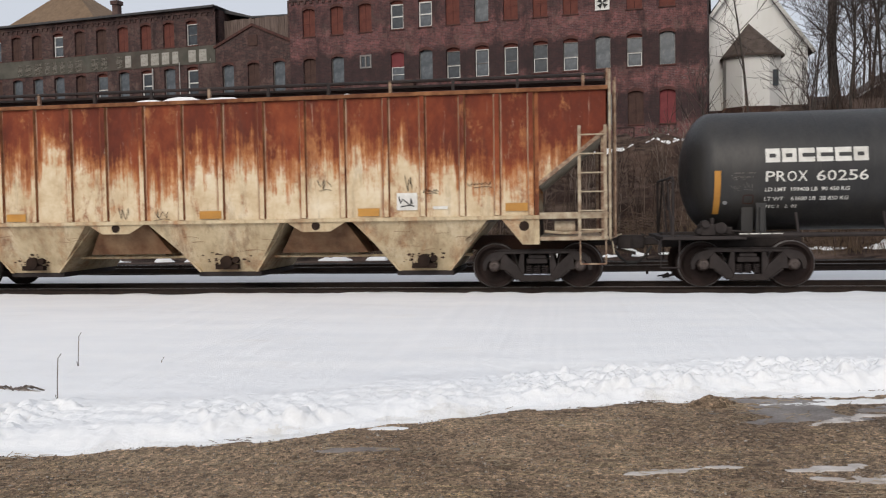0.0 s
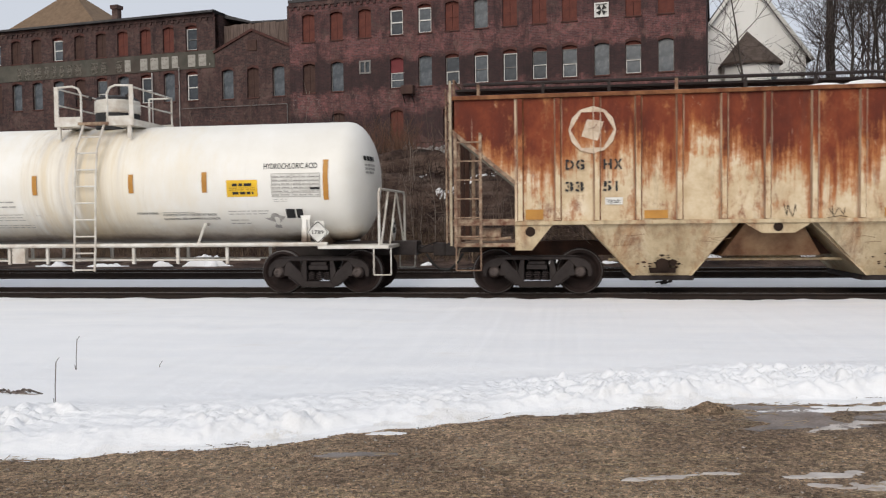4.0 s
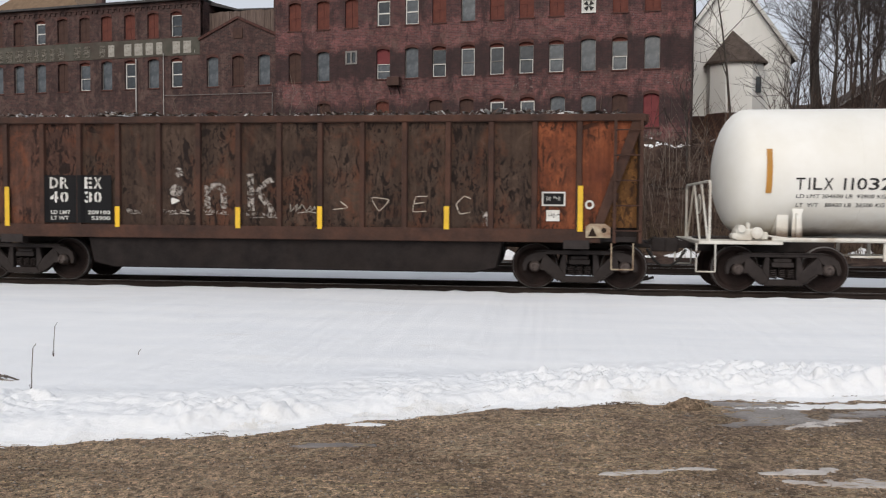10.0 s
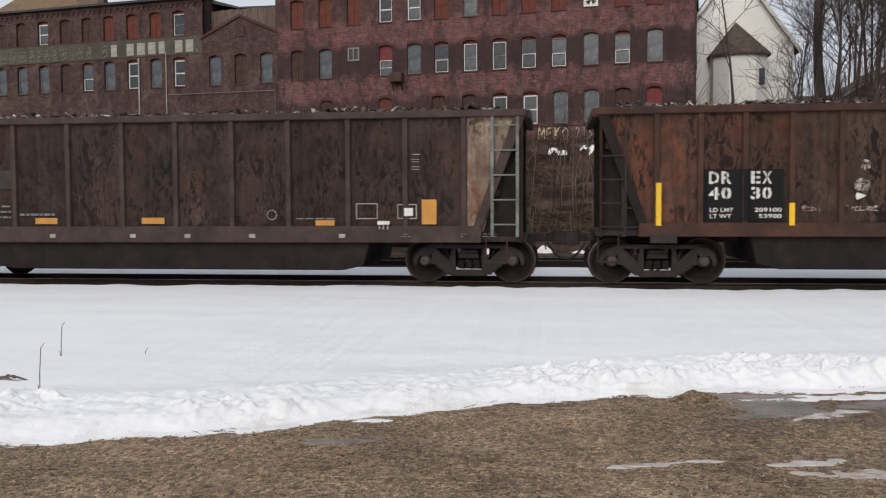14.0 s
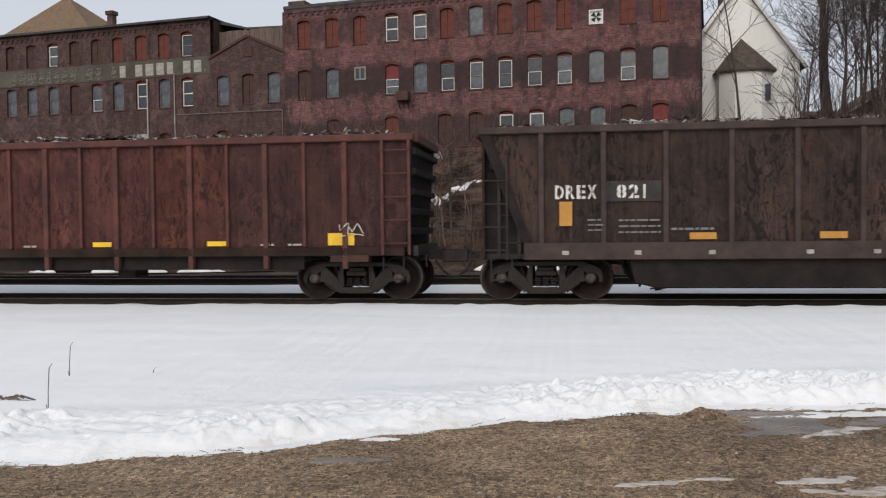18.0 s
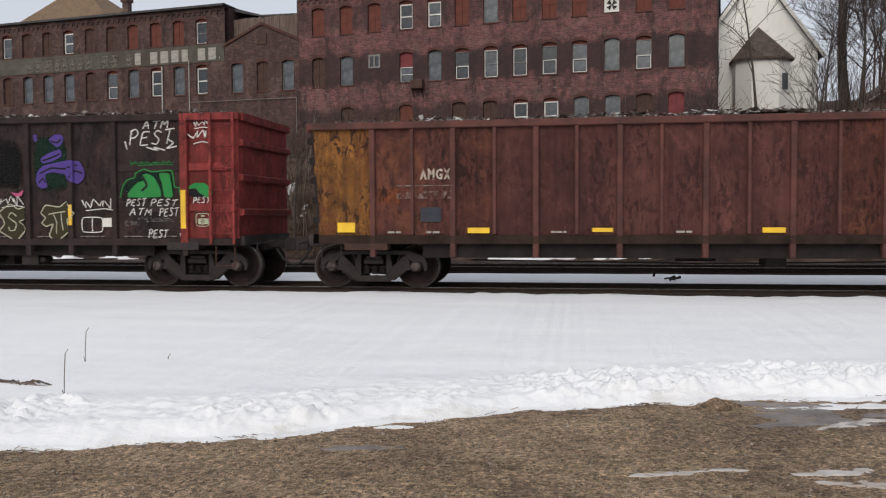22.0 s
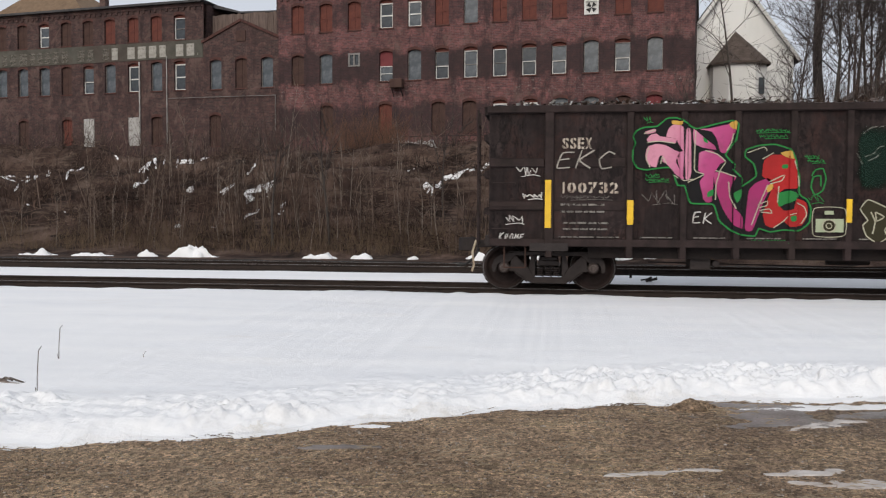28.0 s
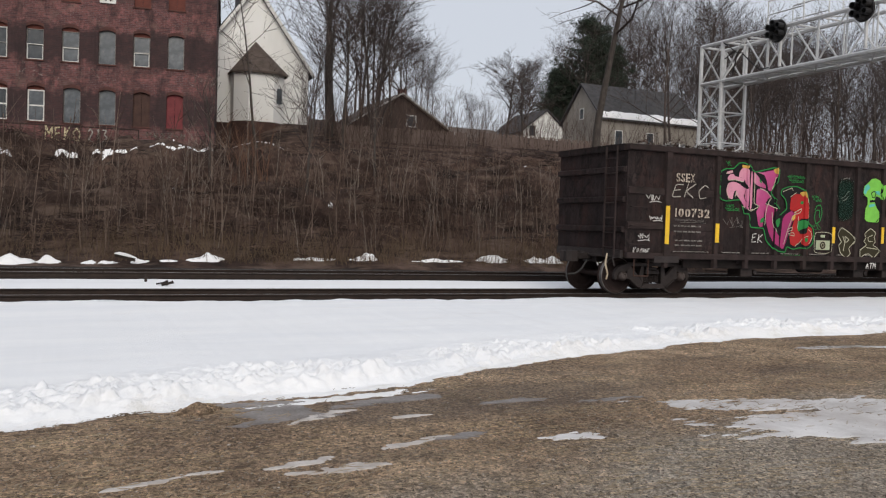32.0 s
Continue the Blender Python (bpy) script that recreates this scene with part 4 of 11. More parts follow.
mill = thing("brick_mill", "long sooty red-brick mill with arched windows on the bank", "building", at=pose(8.03, 50.71, 0, 0, 0, -9.6))
COLS = [2.2, 4.05, 5.88, 7.78, 9.6, 11.42, 13.25, 15.1, 16.9, 18.8, 20.97, 22.95, 24.96]
MAIN = []
for u, a, b in zip(COLS, ["red", "red", "fan", "red", "red", "red", "glass", "red", "white", "white", "red", "red", "red"],
                   ["glass", "sash", "glass", "sash", "sash", "sash", "sash", "sash", "glass", "half", "vent", "glass", "dark"]):
    MAIN += [(u, 13.3, 1.8, a), (u, 9.97, 1.9, b)]
for u, c in zip([2.2, 4.0, 5.82, 7.66, 9.5, 11.38, 13.3, 15.3, 18.84, 22.9], ["bright", "dark", "glass", "glass", "white", "white", "dark", "dark", "red", "dark"]):
    MAIN.append((u, 6.6, 1.95, c))
WING = []
for u, a, b, c in zip([33.95, 35.8, 37.68, 39.6, 41.43, 43.31, 45.23, 47.15, 49.03, 50.9, 52.8, 54.7, 56.6],
                      ["sash", "red", "red", "red", "dark", "dark", "white", "dark", "dark", "sash", "red", "dark", "dark"],
                      ["white", "glass", "white", "glass", "sash", "dark", "glass", "glass", "glass", "dark", "sash", "glass", "dark"],
                      ["", "dark", "stone", "", "stone", "red", "", "dark", "", "stone", "", "dark", ""]):
    WING += [(u, 13.42, 1.7, a), (u, 9.97, 2.0, b)]
    if c:
        WING.append((u, 6.2, 2.0, c))
for u in (27.28, 29.2, 31.15):
    WING.append((u, 9.92, 2.0, "glass" if u != 29.2 else "dark"))
WING.append((31.2, 6.1, 2.1, "dark"))


def hole(u, sill, h, kind):
    if kind == "fan":
        return (-u - 0.42, -u + 0.42, sill + 0.05, sill + 0.9)
    if kind == "vent":
        return (-u - 0.4, -u + 0.4, sill + 1.0, sill + 1.85)
    return (-u - W_W / 2, -u + W_W / 2, sill, sill + h)


wall = part("wall", wall_with_holes(-26.35, 0, 3.4, 15.9, [hole(*w) for w in MAIN]).mesh("wall", smooth=False), M["brick"], mill)
wing_wall = part("wall", wall_with_holes(-60, -26.35, 3.4, 13.2, [hole(*w) for w in WING if w[1] < 13]).mesh("wall", smooth=False), M["brick_dark"], mill, "darker sooty brick wall of the lower wing")
up = part("wall", wall_with_holes(-60, -32.05, 13.2, 15.8, [hole(*w) for w in WING if w[1] > 13]).mesh("wall", smooth=False), M["brick_dark"], mill)
for ob in (wing_wall, up):
    ob.matrix_basis = pose(0, 0.12, 0)
part("wall", Geo().box(-32.45, -32.05, 0.52, 16, 13.2, 15.8).mesh("wall", smooth=False), M["brick_dark"], mill)
gable = part("gable", Geo().prism([(-32.05, 13.2), (-26.36, 13.2), (-29.2, 14.4)], 0.12, 0.5).mesh("gable", smooth=False), M["brick_dark"], mill)
coping = Geo()
for a, b in (((-32.2, 13.12), (-29.2, 14.45)), ((-26.36, 13.2), (-29.2, 14.45))):
    coping.cyl((a[0], 0.1, a[1]), (b[0], 0.1, b[1]), 0.12, 0.12, 4)
part("gable_coping", coping, M["brick_arch"], mill)
part("gable_vent", Geo().box(-29.55, -28.85, 0.06, 0.12, 13.05, 13.75).mesh("gable_vent", smooth=False), M["dark_board"], mill)
# planked wall that stands back behind the gable
planks = Geo()
rng = random.Random(3)
x = -32.04
while x < -26.4:
    w = rng.uniform(0.14, 0.24)
    planks.box(x, min(x + w - 0.01, -26.36), 1.2 + rng.uniform(0, 0.03), 1.3, 13.0, 15.15 + rng.uniform(-0.05, 0.03))
    x += w
part("plank_wall", planks, M["old_planks"], mill, "weathered upright planks above the gable")
roof = Geo().prism([(-60, 15.8), (-32.05, 15.8), (-31.9, 15.95), (-60, 15.95)], -0.25, 16)
roof.box(-26.36, 0.12, -0.12, 18, 15.9, 16.1)
roof.prism([(-32.05, 15.95), (-29.9, 15.32), (-26.4, 15.2), (-26.4, 15.1), (-29.9, 15.2), (-32.05, 15.7)], 1.25, 16)
part("roof", roof.mesh("roof", smooth=False), M["roof_dark"], mill)
cornice = Geo().box(-60, -32.05, 0.04, 0.12, 15.55, 15.8).box(-26.35, 0.04, -0.08, 0.0, 15.62, 15.9)
for k in range(62):
    cornice.box(-59.8 + k * 0.45, -59.62 + k * 0.45, 0.05, 0.12, 15.35, 15.55)
for k in range(58):
    cornice.box(-26.2 + k * 0.45, -26.02 + k * 0.45, -0.07, 0.0, 15.42, 15.62)
part("cornice", cornice.mesh("cornice", smooth=False), M["brick_dark"], mill, "corbelled brick cornice")
part("side_wall", Geo().box(-0.4, 0.0, 0.5, 18, 4.6, 15.9).mesh("side_wall", smooth=False), M["brick"], mill)
part("back_wall", Geo().box(-60, 0, 18, 18.4, 4.6, 15.9).box(-26.76, -26.36, 0.5, 18, 13, 15.9).mesh("back_wall", smooth=False), M["brick_dark"], mill)
part("chimney", Geo().box(-45.1, -44.6, 6, 6.5, 15.9, 18.5).box(-45.2, -44.5, 5.9, 6.6, 18.5, 18.8), M["brick_dark"], mill)
part("chimney", Geo().box(-26.2, -25.0, 0.3, 1.4, 16, 16.5), M["brick_dark"], mill, "low brick chimney stub")
part("tower_roof", Geo().add([(-59.2, 8, 17.5), (-48.2, 8, 17.9), (-48.2, 16, 17.9), (-59.2, 16, 17.5), (-53.2, 11, 21.9), (-53.8, 12, 21.9)], [(0, 1, 4, 5), (1, 2, 4), (2, 3, 5, 4), (3, 0, 5)]).box(-58.7, -48.7, 8.4, 15.6, 15.9, 17.8), M["roof_tan"], mill, "tan hipped roof behind the wing")
for u, sill, h, kind in MAIN + WING:
    y_off = 0.12 if u > 26.4 else 0.0
    if kind == "fan":
        fan = part("fan_box", Geo().box(-0.42, 0.42, -0.08, 0.05, 0, 0.08).box(-0.42, 0.42, -0.08, 0.05, 0.77, 0.85).box(-0.42, -0.34, -0.08, 0.05, 0.08, 0.77).box(0.34, 0.42, -0.08, 0.05, 0.08, 0.77).box(-0.34, 0.34, 0.03, 0.05, 0.08, 0.77), M["white_wood"], mill, "white square wall fan")
        fan.matrix_basis = pose(-u, 0, sill + 0.05)
        g = Geo()
        for k in range(4):
            a = radians(90 * k + 20)
            g.add([(0, -0.02, 0.425), (0.33 * math.cos(a), -0.03, 0.425 + 0.33 * math.sin(a)), (0.33 * math.cos(a + 0.9), 0.0, 0.425 + 0.33 * math.sin(a + 0.9))], [(0, 1, 2)])
        part("fan_blades", g, M["black"], fan)
    elif kind == "vent":
        v = part("vent_box", Geo().box(-0.4, 0.4, -0.04, 0.08, 0, 0.1).box(-0.4, 0.4, -0.04, 0.08, 0.75, 0.85).box(-0.4, -0.3, -0.04, 0.08, 0.1, 0.75).box(0.3, 0.4, -0.04, 0.08, 0.1, 0.75).box(-0.05, 0.05, -0.04, 0.08, 0.1, 0.75), M["grey_wood"], mill)
        v.matrix_basis = pose(-u, 0, sill + 1.0)
        part("vent_pane", Geo().box(-0.3, 0.3, 0.04, 0.06, 0.1, 0.75), M["glass_dark"], v)
    elif kind == "stone":
        s = part("blocked_opening", Geo().box(-0.47, 0.47, 0.02, 0.2, 0, h - 0.02), M["stone"], mill, "opening blocked with pale stone")
        s.matrix_basis = pose(-u, y_off, sill + 0.01)
    else:
        mill_window(mill, -u, sill, h, kind).location.y += y_off
# air conditioner on brackets
ac = part("air_conditioner", Geo().box(-0.4, 0.4, -0.55, 0.0, 0, 0.55).mesh("air_conditioner", 0.02), M["dark_board"], mill, "dark boxed air conditioner")
ac.matrix_basis = pose(-17.95, 0, 9.45)
part("bracket", Geo().cyl((-0.3, 0, -0.5), (-0.3, -0.5, 0), 0.03).cyl((0.3, 0, -0.5), (0.3, -0.5, 0), 0.03), M["black"], ac)
# faded sign band, its lettering as plain bars
band = part("painted_band", Geo().box(-60, -32.1, 0.08, 0.116, 12.12, 13.32), M["sign_green"], mill, "faded green painted band")
x = -48.9
for w in (0.55, 0.75, 0.85, 0.6, 0.55, 0.6, 0.6, 0.75, 0.0, 0.75, 0.65, 0.0, 0.65, 0.65, 0.0, 0.75, 0.8, 0.75, 0.65, 0.0, 0.75, 0.75, 0.2):
    if w:
        h = 0.95 if w > 0.3 else 0.2
        g = Geo().box(0, w - 0.16, 0, 0.02, 0, h * 0.86)
        part("letter_bar", g.mesh("letter_bar", smooth=False), M["sign_white"] if x > -40 else M["sign_faded"], band).matrix_basis = pose(x, 0.055, 12.2 + (x + 49) * 0.004)
    x += w + 0.1 if w else 0.55
pipe = Geo().tube([(-34.9, 0.0, 12.3), (-34.9, 0.0, 6.3)], 0.03).tube([(-37.1, 0.0, 12.0), (-37.1, 0.0, 6.3)], 0.05)
part("drain_pipe", pipe, M["stone"], mill)
part("wall_conduit", Geo().tube([(-34.8, 0.0, 9.4), (-26.6, 0.0, 9.35), (-26.6, 0.0, 7.0)], 0.022), M["grey_wood"], mill)
rail = Geo()
for u in np.arange(4, 20, 2.0):
    rail.cyl((-u, -1.2, 5.2), (-u, -1.2, 6.3), 0.03)
part("pipe_rail", rail.tube([(-20, -1.2, 6.3), (-4, -1.2, 6.3)], 0.03), M["rail_steel"], mill)
edge = [(-18.4, 5.6), (-18.3, 6.1), (-18.05, 6.5), (-17.85, 6.42), (-17.7, 6.05), (-17.2, 6.12), (-16.7, 6.0), (-16.3, 6.16), (-15.9, 6.02), (-15.6, 6.18), (-15.4, 5.85), (-15.25, 5.5)]
for a, b in zip(edge, edge[1:]):
    slab = Geo().prism([(a[0], 4.2), (b[0] - 0.02, 4.2), (b[0] - 0.02, b[1]), (a[0], a[1])], -0.42 - rng.uniform(0, 0.12), -0.1).mesh("rubble_wall", 0.02)
    part("rubble_wall", slab, M["stone"], mill, "broken pale rubble wall" if a == edge[0] else "")
# sprayed letters at the wall's foot
SPRAY = {"M": [(0, 0), (0.05, 1), (0.4, 0.4), (0.7, 1), (0.78, 0)], "E": [(0.75, 0.95), (0.1, 0.9), (0.1, 0.5), (0.6, 0.55), (0.1, 0.45), (0.12, 0.05), (0.75, 0.0)], "K": [(0.1, 1), (0.1, 0), (0.12, 0.5), (0.7, 1), (0.15, 0.5), (0.8, 0)], "O": [(0.4, 0.95), (0.05, 0.6), (0.2, 0.05), (0.6, 0.1), (0.75, 0.6), (0.4, 0.95)],
         "2": [(0.1, 0.75), (0.4, 1), (0.7, 0.7), (0.1, 0.05), (0.8, 0.02)], "1": [(0.3, 0.8), (0.5, 1), (0.5, 0)], "3": [(0.1, 0.9), (0.6, 0.95), (0.35, 0.55), (0.75, 0.3), (0.1, 0.02)], "-": [(0.1, 0.1), (0.2, 0.9), (0.5, 0.2), (0.7, 0.8)]}
for words, x0, x1, z0, z1, key in (("MEK", -8.98, -7.55, 5.6, 6.36, "sign_cream"), ("O", -7.55, -7.05, 5.55, 6.38, "sign_cream"), ("213", -6.78, -5.68, 5.62, 6.34, "sign_white"), ("-------", -16.2, -13.2, 5.5, 6.15, "sign_faded"), ("------", -3.7, -1.5, 5.95, 6.4, "sign_faded")):
    step = (x1 - x0) / len(words)
    for k, letter in enumerate(words):
        pts = [(x0 + step * (k + p) + rng.uniform(-0.03, 0.03), -0.02, z0 + q * (z1 - z0) + rng.uniform(-0.04, 0.04)) for p, q in SPRAY[letter]]
        part("spray_paint", Geo().tube(pts, 0.04, 5), M[key], mill)

# ---- church, houses, fence, signal bridge ----
church = thing("white_church", "white clapboard church with a dark-roofed bay", "church")
g = Geo().prism([(8.7, 6.5), (17.0, 6.5), (17.0, 12.9), (12.85, 18.6), (8.7, 12.9)], 64, 80)
part("wall", g.mesh("wall", smooth=False), M["white_siding"], church)
g = Geo()
for sgn in (-1, 1):
    a, b = Vector((12.85 + sgn * 4.55, 63.7, 12.45)), Vector((12.85, 63.7, 18.78))
    n = Vector((sgn * 0.8, 0, 0.6)) * 0.14
    g.add([a, b, b + Vector((0, 17, 0)), a + Vector((0, 17, 0)), a + n, b + n, b + n + Vector((0, 17, 0)), a + n + Vector((0, 17, 0))],
          [(0, 1, 2, 3), (4, 5, 6, 7), (0, 4, 7, 3), (0, 1, 5, 4), (1, 2, 6, 5)])
part("roof", g.mesh("roof", smooth=False), M["roof_dark"], church)
g = Geo()
for sgn in (-1, 1):
    g.cyl((12.85 + sgn * 4.5, 63.62, 12.5), (12.85, 63.62, 18.72), 0.16, 0.16, 4)
part("rake_board", g, M["white_wood"], church)
plan = [(11.2, 64), (11.2, 62.6), (12.1, 61.7), (13.9, 61.7), (14.85, 62.6), (14.85, 64)]
bay = part("bay", Geo().prism(plan, 6.5, 12.3, "z").mesh("bay", smooth=False), M["white_siding"], church, "projecting white bay")
g = Geo()
eave = [(12.95 + (x - 12.95) * 1.12, 64.1 + (y - 64.1) * 1.12, 12.2) for x, y in plan]
for (p, q) in zip(eave, eave[1:]):
    g.add([p, q, (12.95, 63.9, 14.7)], [(0, 1, 2)])
    g.add([p, q, (q[0], q[1], 12.05), (p[0], p[1], 12.05)], [(0, 1, 2, 3)])
g.add(eave, [tuple(range(6))])
part("bay_roof", g.mesh("bay_roof", smooth=False), M["roof_brown"], bay)
part("bay_window", Geo().box(14.1, 14.55, 61.95, 62.2, 10.0, 11.1), M["glass_dark"], bay, "small dark window").rotation_euler = (0, 0, 0)
part("foundation", Geo().prism([(8.6, 63.9), (11.1, 63.9), (11.1, 62.5), (12.05, 61.6), (13.95, 61.6), (14.95, 62.5), (14.95, 63.9), (17.1, 63.9), (17.1, 80), (8.6, 80)], 5.0, 8.6, "z").mesh("foundation", smooth=False), M["dark_board"], church)
steeple = Geo().box(11.9, 13.9, 65, 67, 17.4, 19.4).add([(11.7, 64.8, 19.4), (14.1, 64.8, 19.4), (14.1, 67.2, 19.4), (11.7, 67.2, 19.4), (12.9, 66, 26)], [(0, 1, 4), (1, 2, 4), (2, 3, 4), (3, 0, 4)])
part("steeple", steeple.mesh("steeple", smooth=False), M["roof_dark"], church)


def house(name, label, x0, x1, y0, y1, base, eave, ridge, siding, roofing, along="x", windows=(), snow=False, chimney=None):
    """A gabled house; along: the axis of its ridge. windows: (face, centre, sill, w, h), face front or left."""
    h = thing(name, label, "house")
    g = Geo()
    if along == "x":
        m = (y0 + y1) / 2
        g.prism([(y0, base), (y1, base), (y1, eave), (m, ridge), (y0, eave)], x0, x1, "x")
        slopes = [((x0 - 0.3, y0 - 0.4, eave - 0.25), (x1 + 0.3, y0 - 0.4, eave - 0.25), (x1 + 0.3, m, ridge + 0.05), (x0 - 0.3, m, ridge + 0.05)),
                  ((x0 - 0.3, y1 + 0.4, eave - 0.25), (x1 + 0.3, y1 + 0.4, eave - 0.25), (x1 + 0.3, m, ridge + 0.05), (x0 - 0.3, m, ridge + 0.05))]
    else:
        m = (x0 + x1) / 2
        g.prism([(x0, base), (x1, base), (x1, eave), (m, ridge), (x0, eave)], y0, y1, "y")
        slopes = [((x0 - 0.4, y0 - 0.3, eave - 0.25), (x0 - 0.4, y1, eave - 0.25), (m, y1, ridge + 0.05), (m, y0 - 0.3, ridge + 0.05)),
                  ((x1 + 0.4, y0 - 0.3, eave - 0.25), (x1 + 0.4, y1, eave - 0.25), (m, y1, ridge + 0.05), (m, y0 - 0.3, ridge + 0.05))]
    part("wall", g.mesh("wall", smooth=False), M[siding], h)
    for s in slopes:
        g = Geo().add([*s, *[(p[0], p[1], p[2] + 0.16) for p in s]], [(0, 1, 2, 3), (4, 5, 6, 7), (0, 1, 5, 4), (1, 2, 6, 5), (2, 3, 7, 6), (3, 0, 4, 7)])
        part("roof", g.mesh("roof", smooth=False), M[roofing], h)
    if snow:
        a, b, c, d = [Vector(p) for p in slopes[0]]
        rngs = random.Random(2)
        v, f, k = [], [], 26
        for i in range(k + 1):
            p, q = a.lerp(b, i / k), d.lerp(c, i / k)
            top = 0.17 + 0.06 * rngs.random()
            for t, lift in ((0.01, 0.16), (0.03, 0.34), (top * 0.6, 0.36), (top, 0.2), (top + 0.01, 0.1)):
                w = p.lerp(q, t)
                v.append((w.x, w.y, w.z + lift))
        for i in range(k):
            for j in range(4):
                f.append((i * 5 + j, i * 5 + j + 1, i * 5 + j + 6, i * 5 + j + 5))
        part("roof_snow", Geo().add(v, f), M["snow"], h, "band of snow along the eave")
    for face, c, sill, w, hh in windows:
        if face == "front":
            at = pose(c, y0, sill)
        else:
            at = pose(x0, c, sill, 0, 0, -90)
        fr = part("window", Geo().box(-w / 2, w / 2, -0.05, 0.02, 0, 0.08).box(-w / 2, w / 2, -0.05, 0.02, hh - 0.08, hh).box(-w / 2, -w / 2 + 0.08, -0.05, 0.02, 0.08, hh - 0.08).box(w / 2 - 0.08, w / 2, -0.05, 0.02, 0.08, hh - 0.08), M["white_wood"], h)
        fr.matrix_basis = at
        part("pane", Geo().box(-w / 2 + 0.08, w / 2 - 0.08, -0.02, -0.01, 0.08, hh - 0.08), M["glass_dark"], fr)
    if chimney:
        part("chimney", Geo().box(*chimney), M["brick_arch"], h)
    return h


brown = house("brown_house", "low brown house with a steep shingled roof", 20.6, 30.0, 66, 74, 7.0, 9.2, 12.1, "brown_siding", "roof_brown", "y", [("front", 26.3, 9.6, 0.9, 1.0), ("front", 23.4, 9.3, 0.8, 0.9)], chimney=(26.4, 27.0, 69, 69.6, 11, 13.2))
def rake(h, pts, r=0.08):
    """Pale trim along a gable's edges."""
    for a, b in zip(pts, pts[1:]):
        part("rake_trim", Geo().cyl(a, b, r, r, 4), M["stone"], h)


rake(brown, [(20.0, 65.4, 8.95), (25.3, 65.4, 12.25), (30.6, 65.4, 8.95)])
house("lean_to_house", "low brown outbuilding with a sloping roof", 29.0, 34.5, 65, 70, 7, 8.6, 9.9, "brown_siding", "roof_brown", "x")
house("grey_house", "pale house with a grey roof and snow on its eave", 50.8, 63.2, 74.5, 82, 8.0, 13.3, 17.1, "beige_siding", "roof_dark", "x", [("left", 78.2, 13.4, 0.8, 1.2), ("front", 53, 10.5, 1.0, 1.6), ("front", 57, 10.5, 1.0, 1.6)], snow=True)
house("white_house", "small white house with a low gable", 50.2, 56.6, 90, 98, 9, 13.2, 15.8, "white_siding", "roof_dark", "y", [("front", 51.5, 12.6, 1.0, 1.4)])

fence = thing("board_fence", "weathered grey board fence along the bank top", "fence")
board = Geo().box(-0.07, 0.07, -0.012, 0.012, 0, 1.1).mesh("board", smooth=False)
board.materials.append(M["old_planks"])
rng = random.Random(9)
for k in range(66):
    x = 17.5 + k * 0.16
    y = 57.5 + 0.1 * (x - 17)
    b = part("board", board, None, fence)
    b.matrix_basis = pose(x, y, float(ground_z(x, y)) - 0.1 + rng.uniform(-0.05, 0.05), 0, rng.uniform(-3, 3), 5)
lattice = thing("picket_fence", "grey picket fence beside the houses", "fence")
for k in range(60):
    x = 29.5 + k * 0.2
    b = part("board", board, None, lattice)
    b.matrix_basis = pose(x, 59.5, float(ground_z(x, 59.5)) - 0.1, 0, rng.uniform(-5, 5), 0)


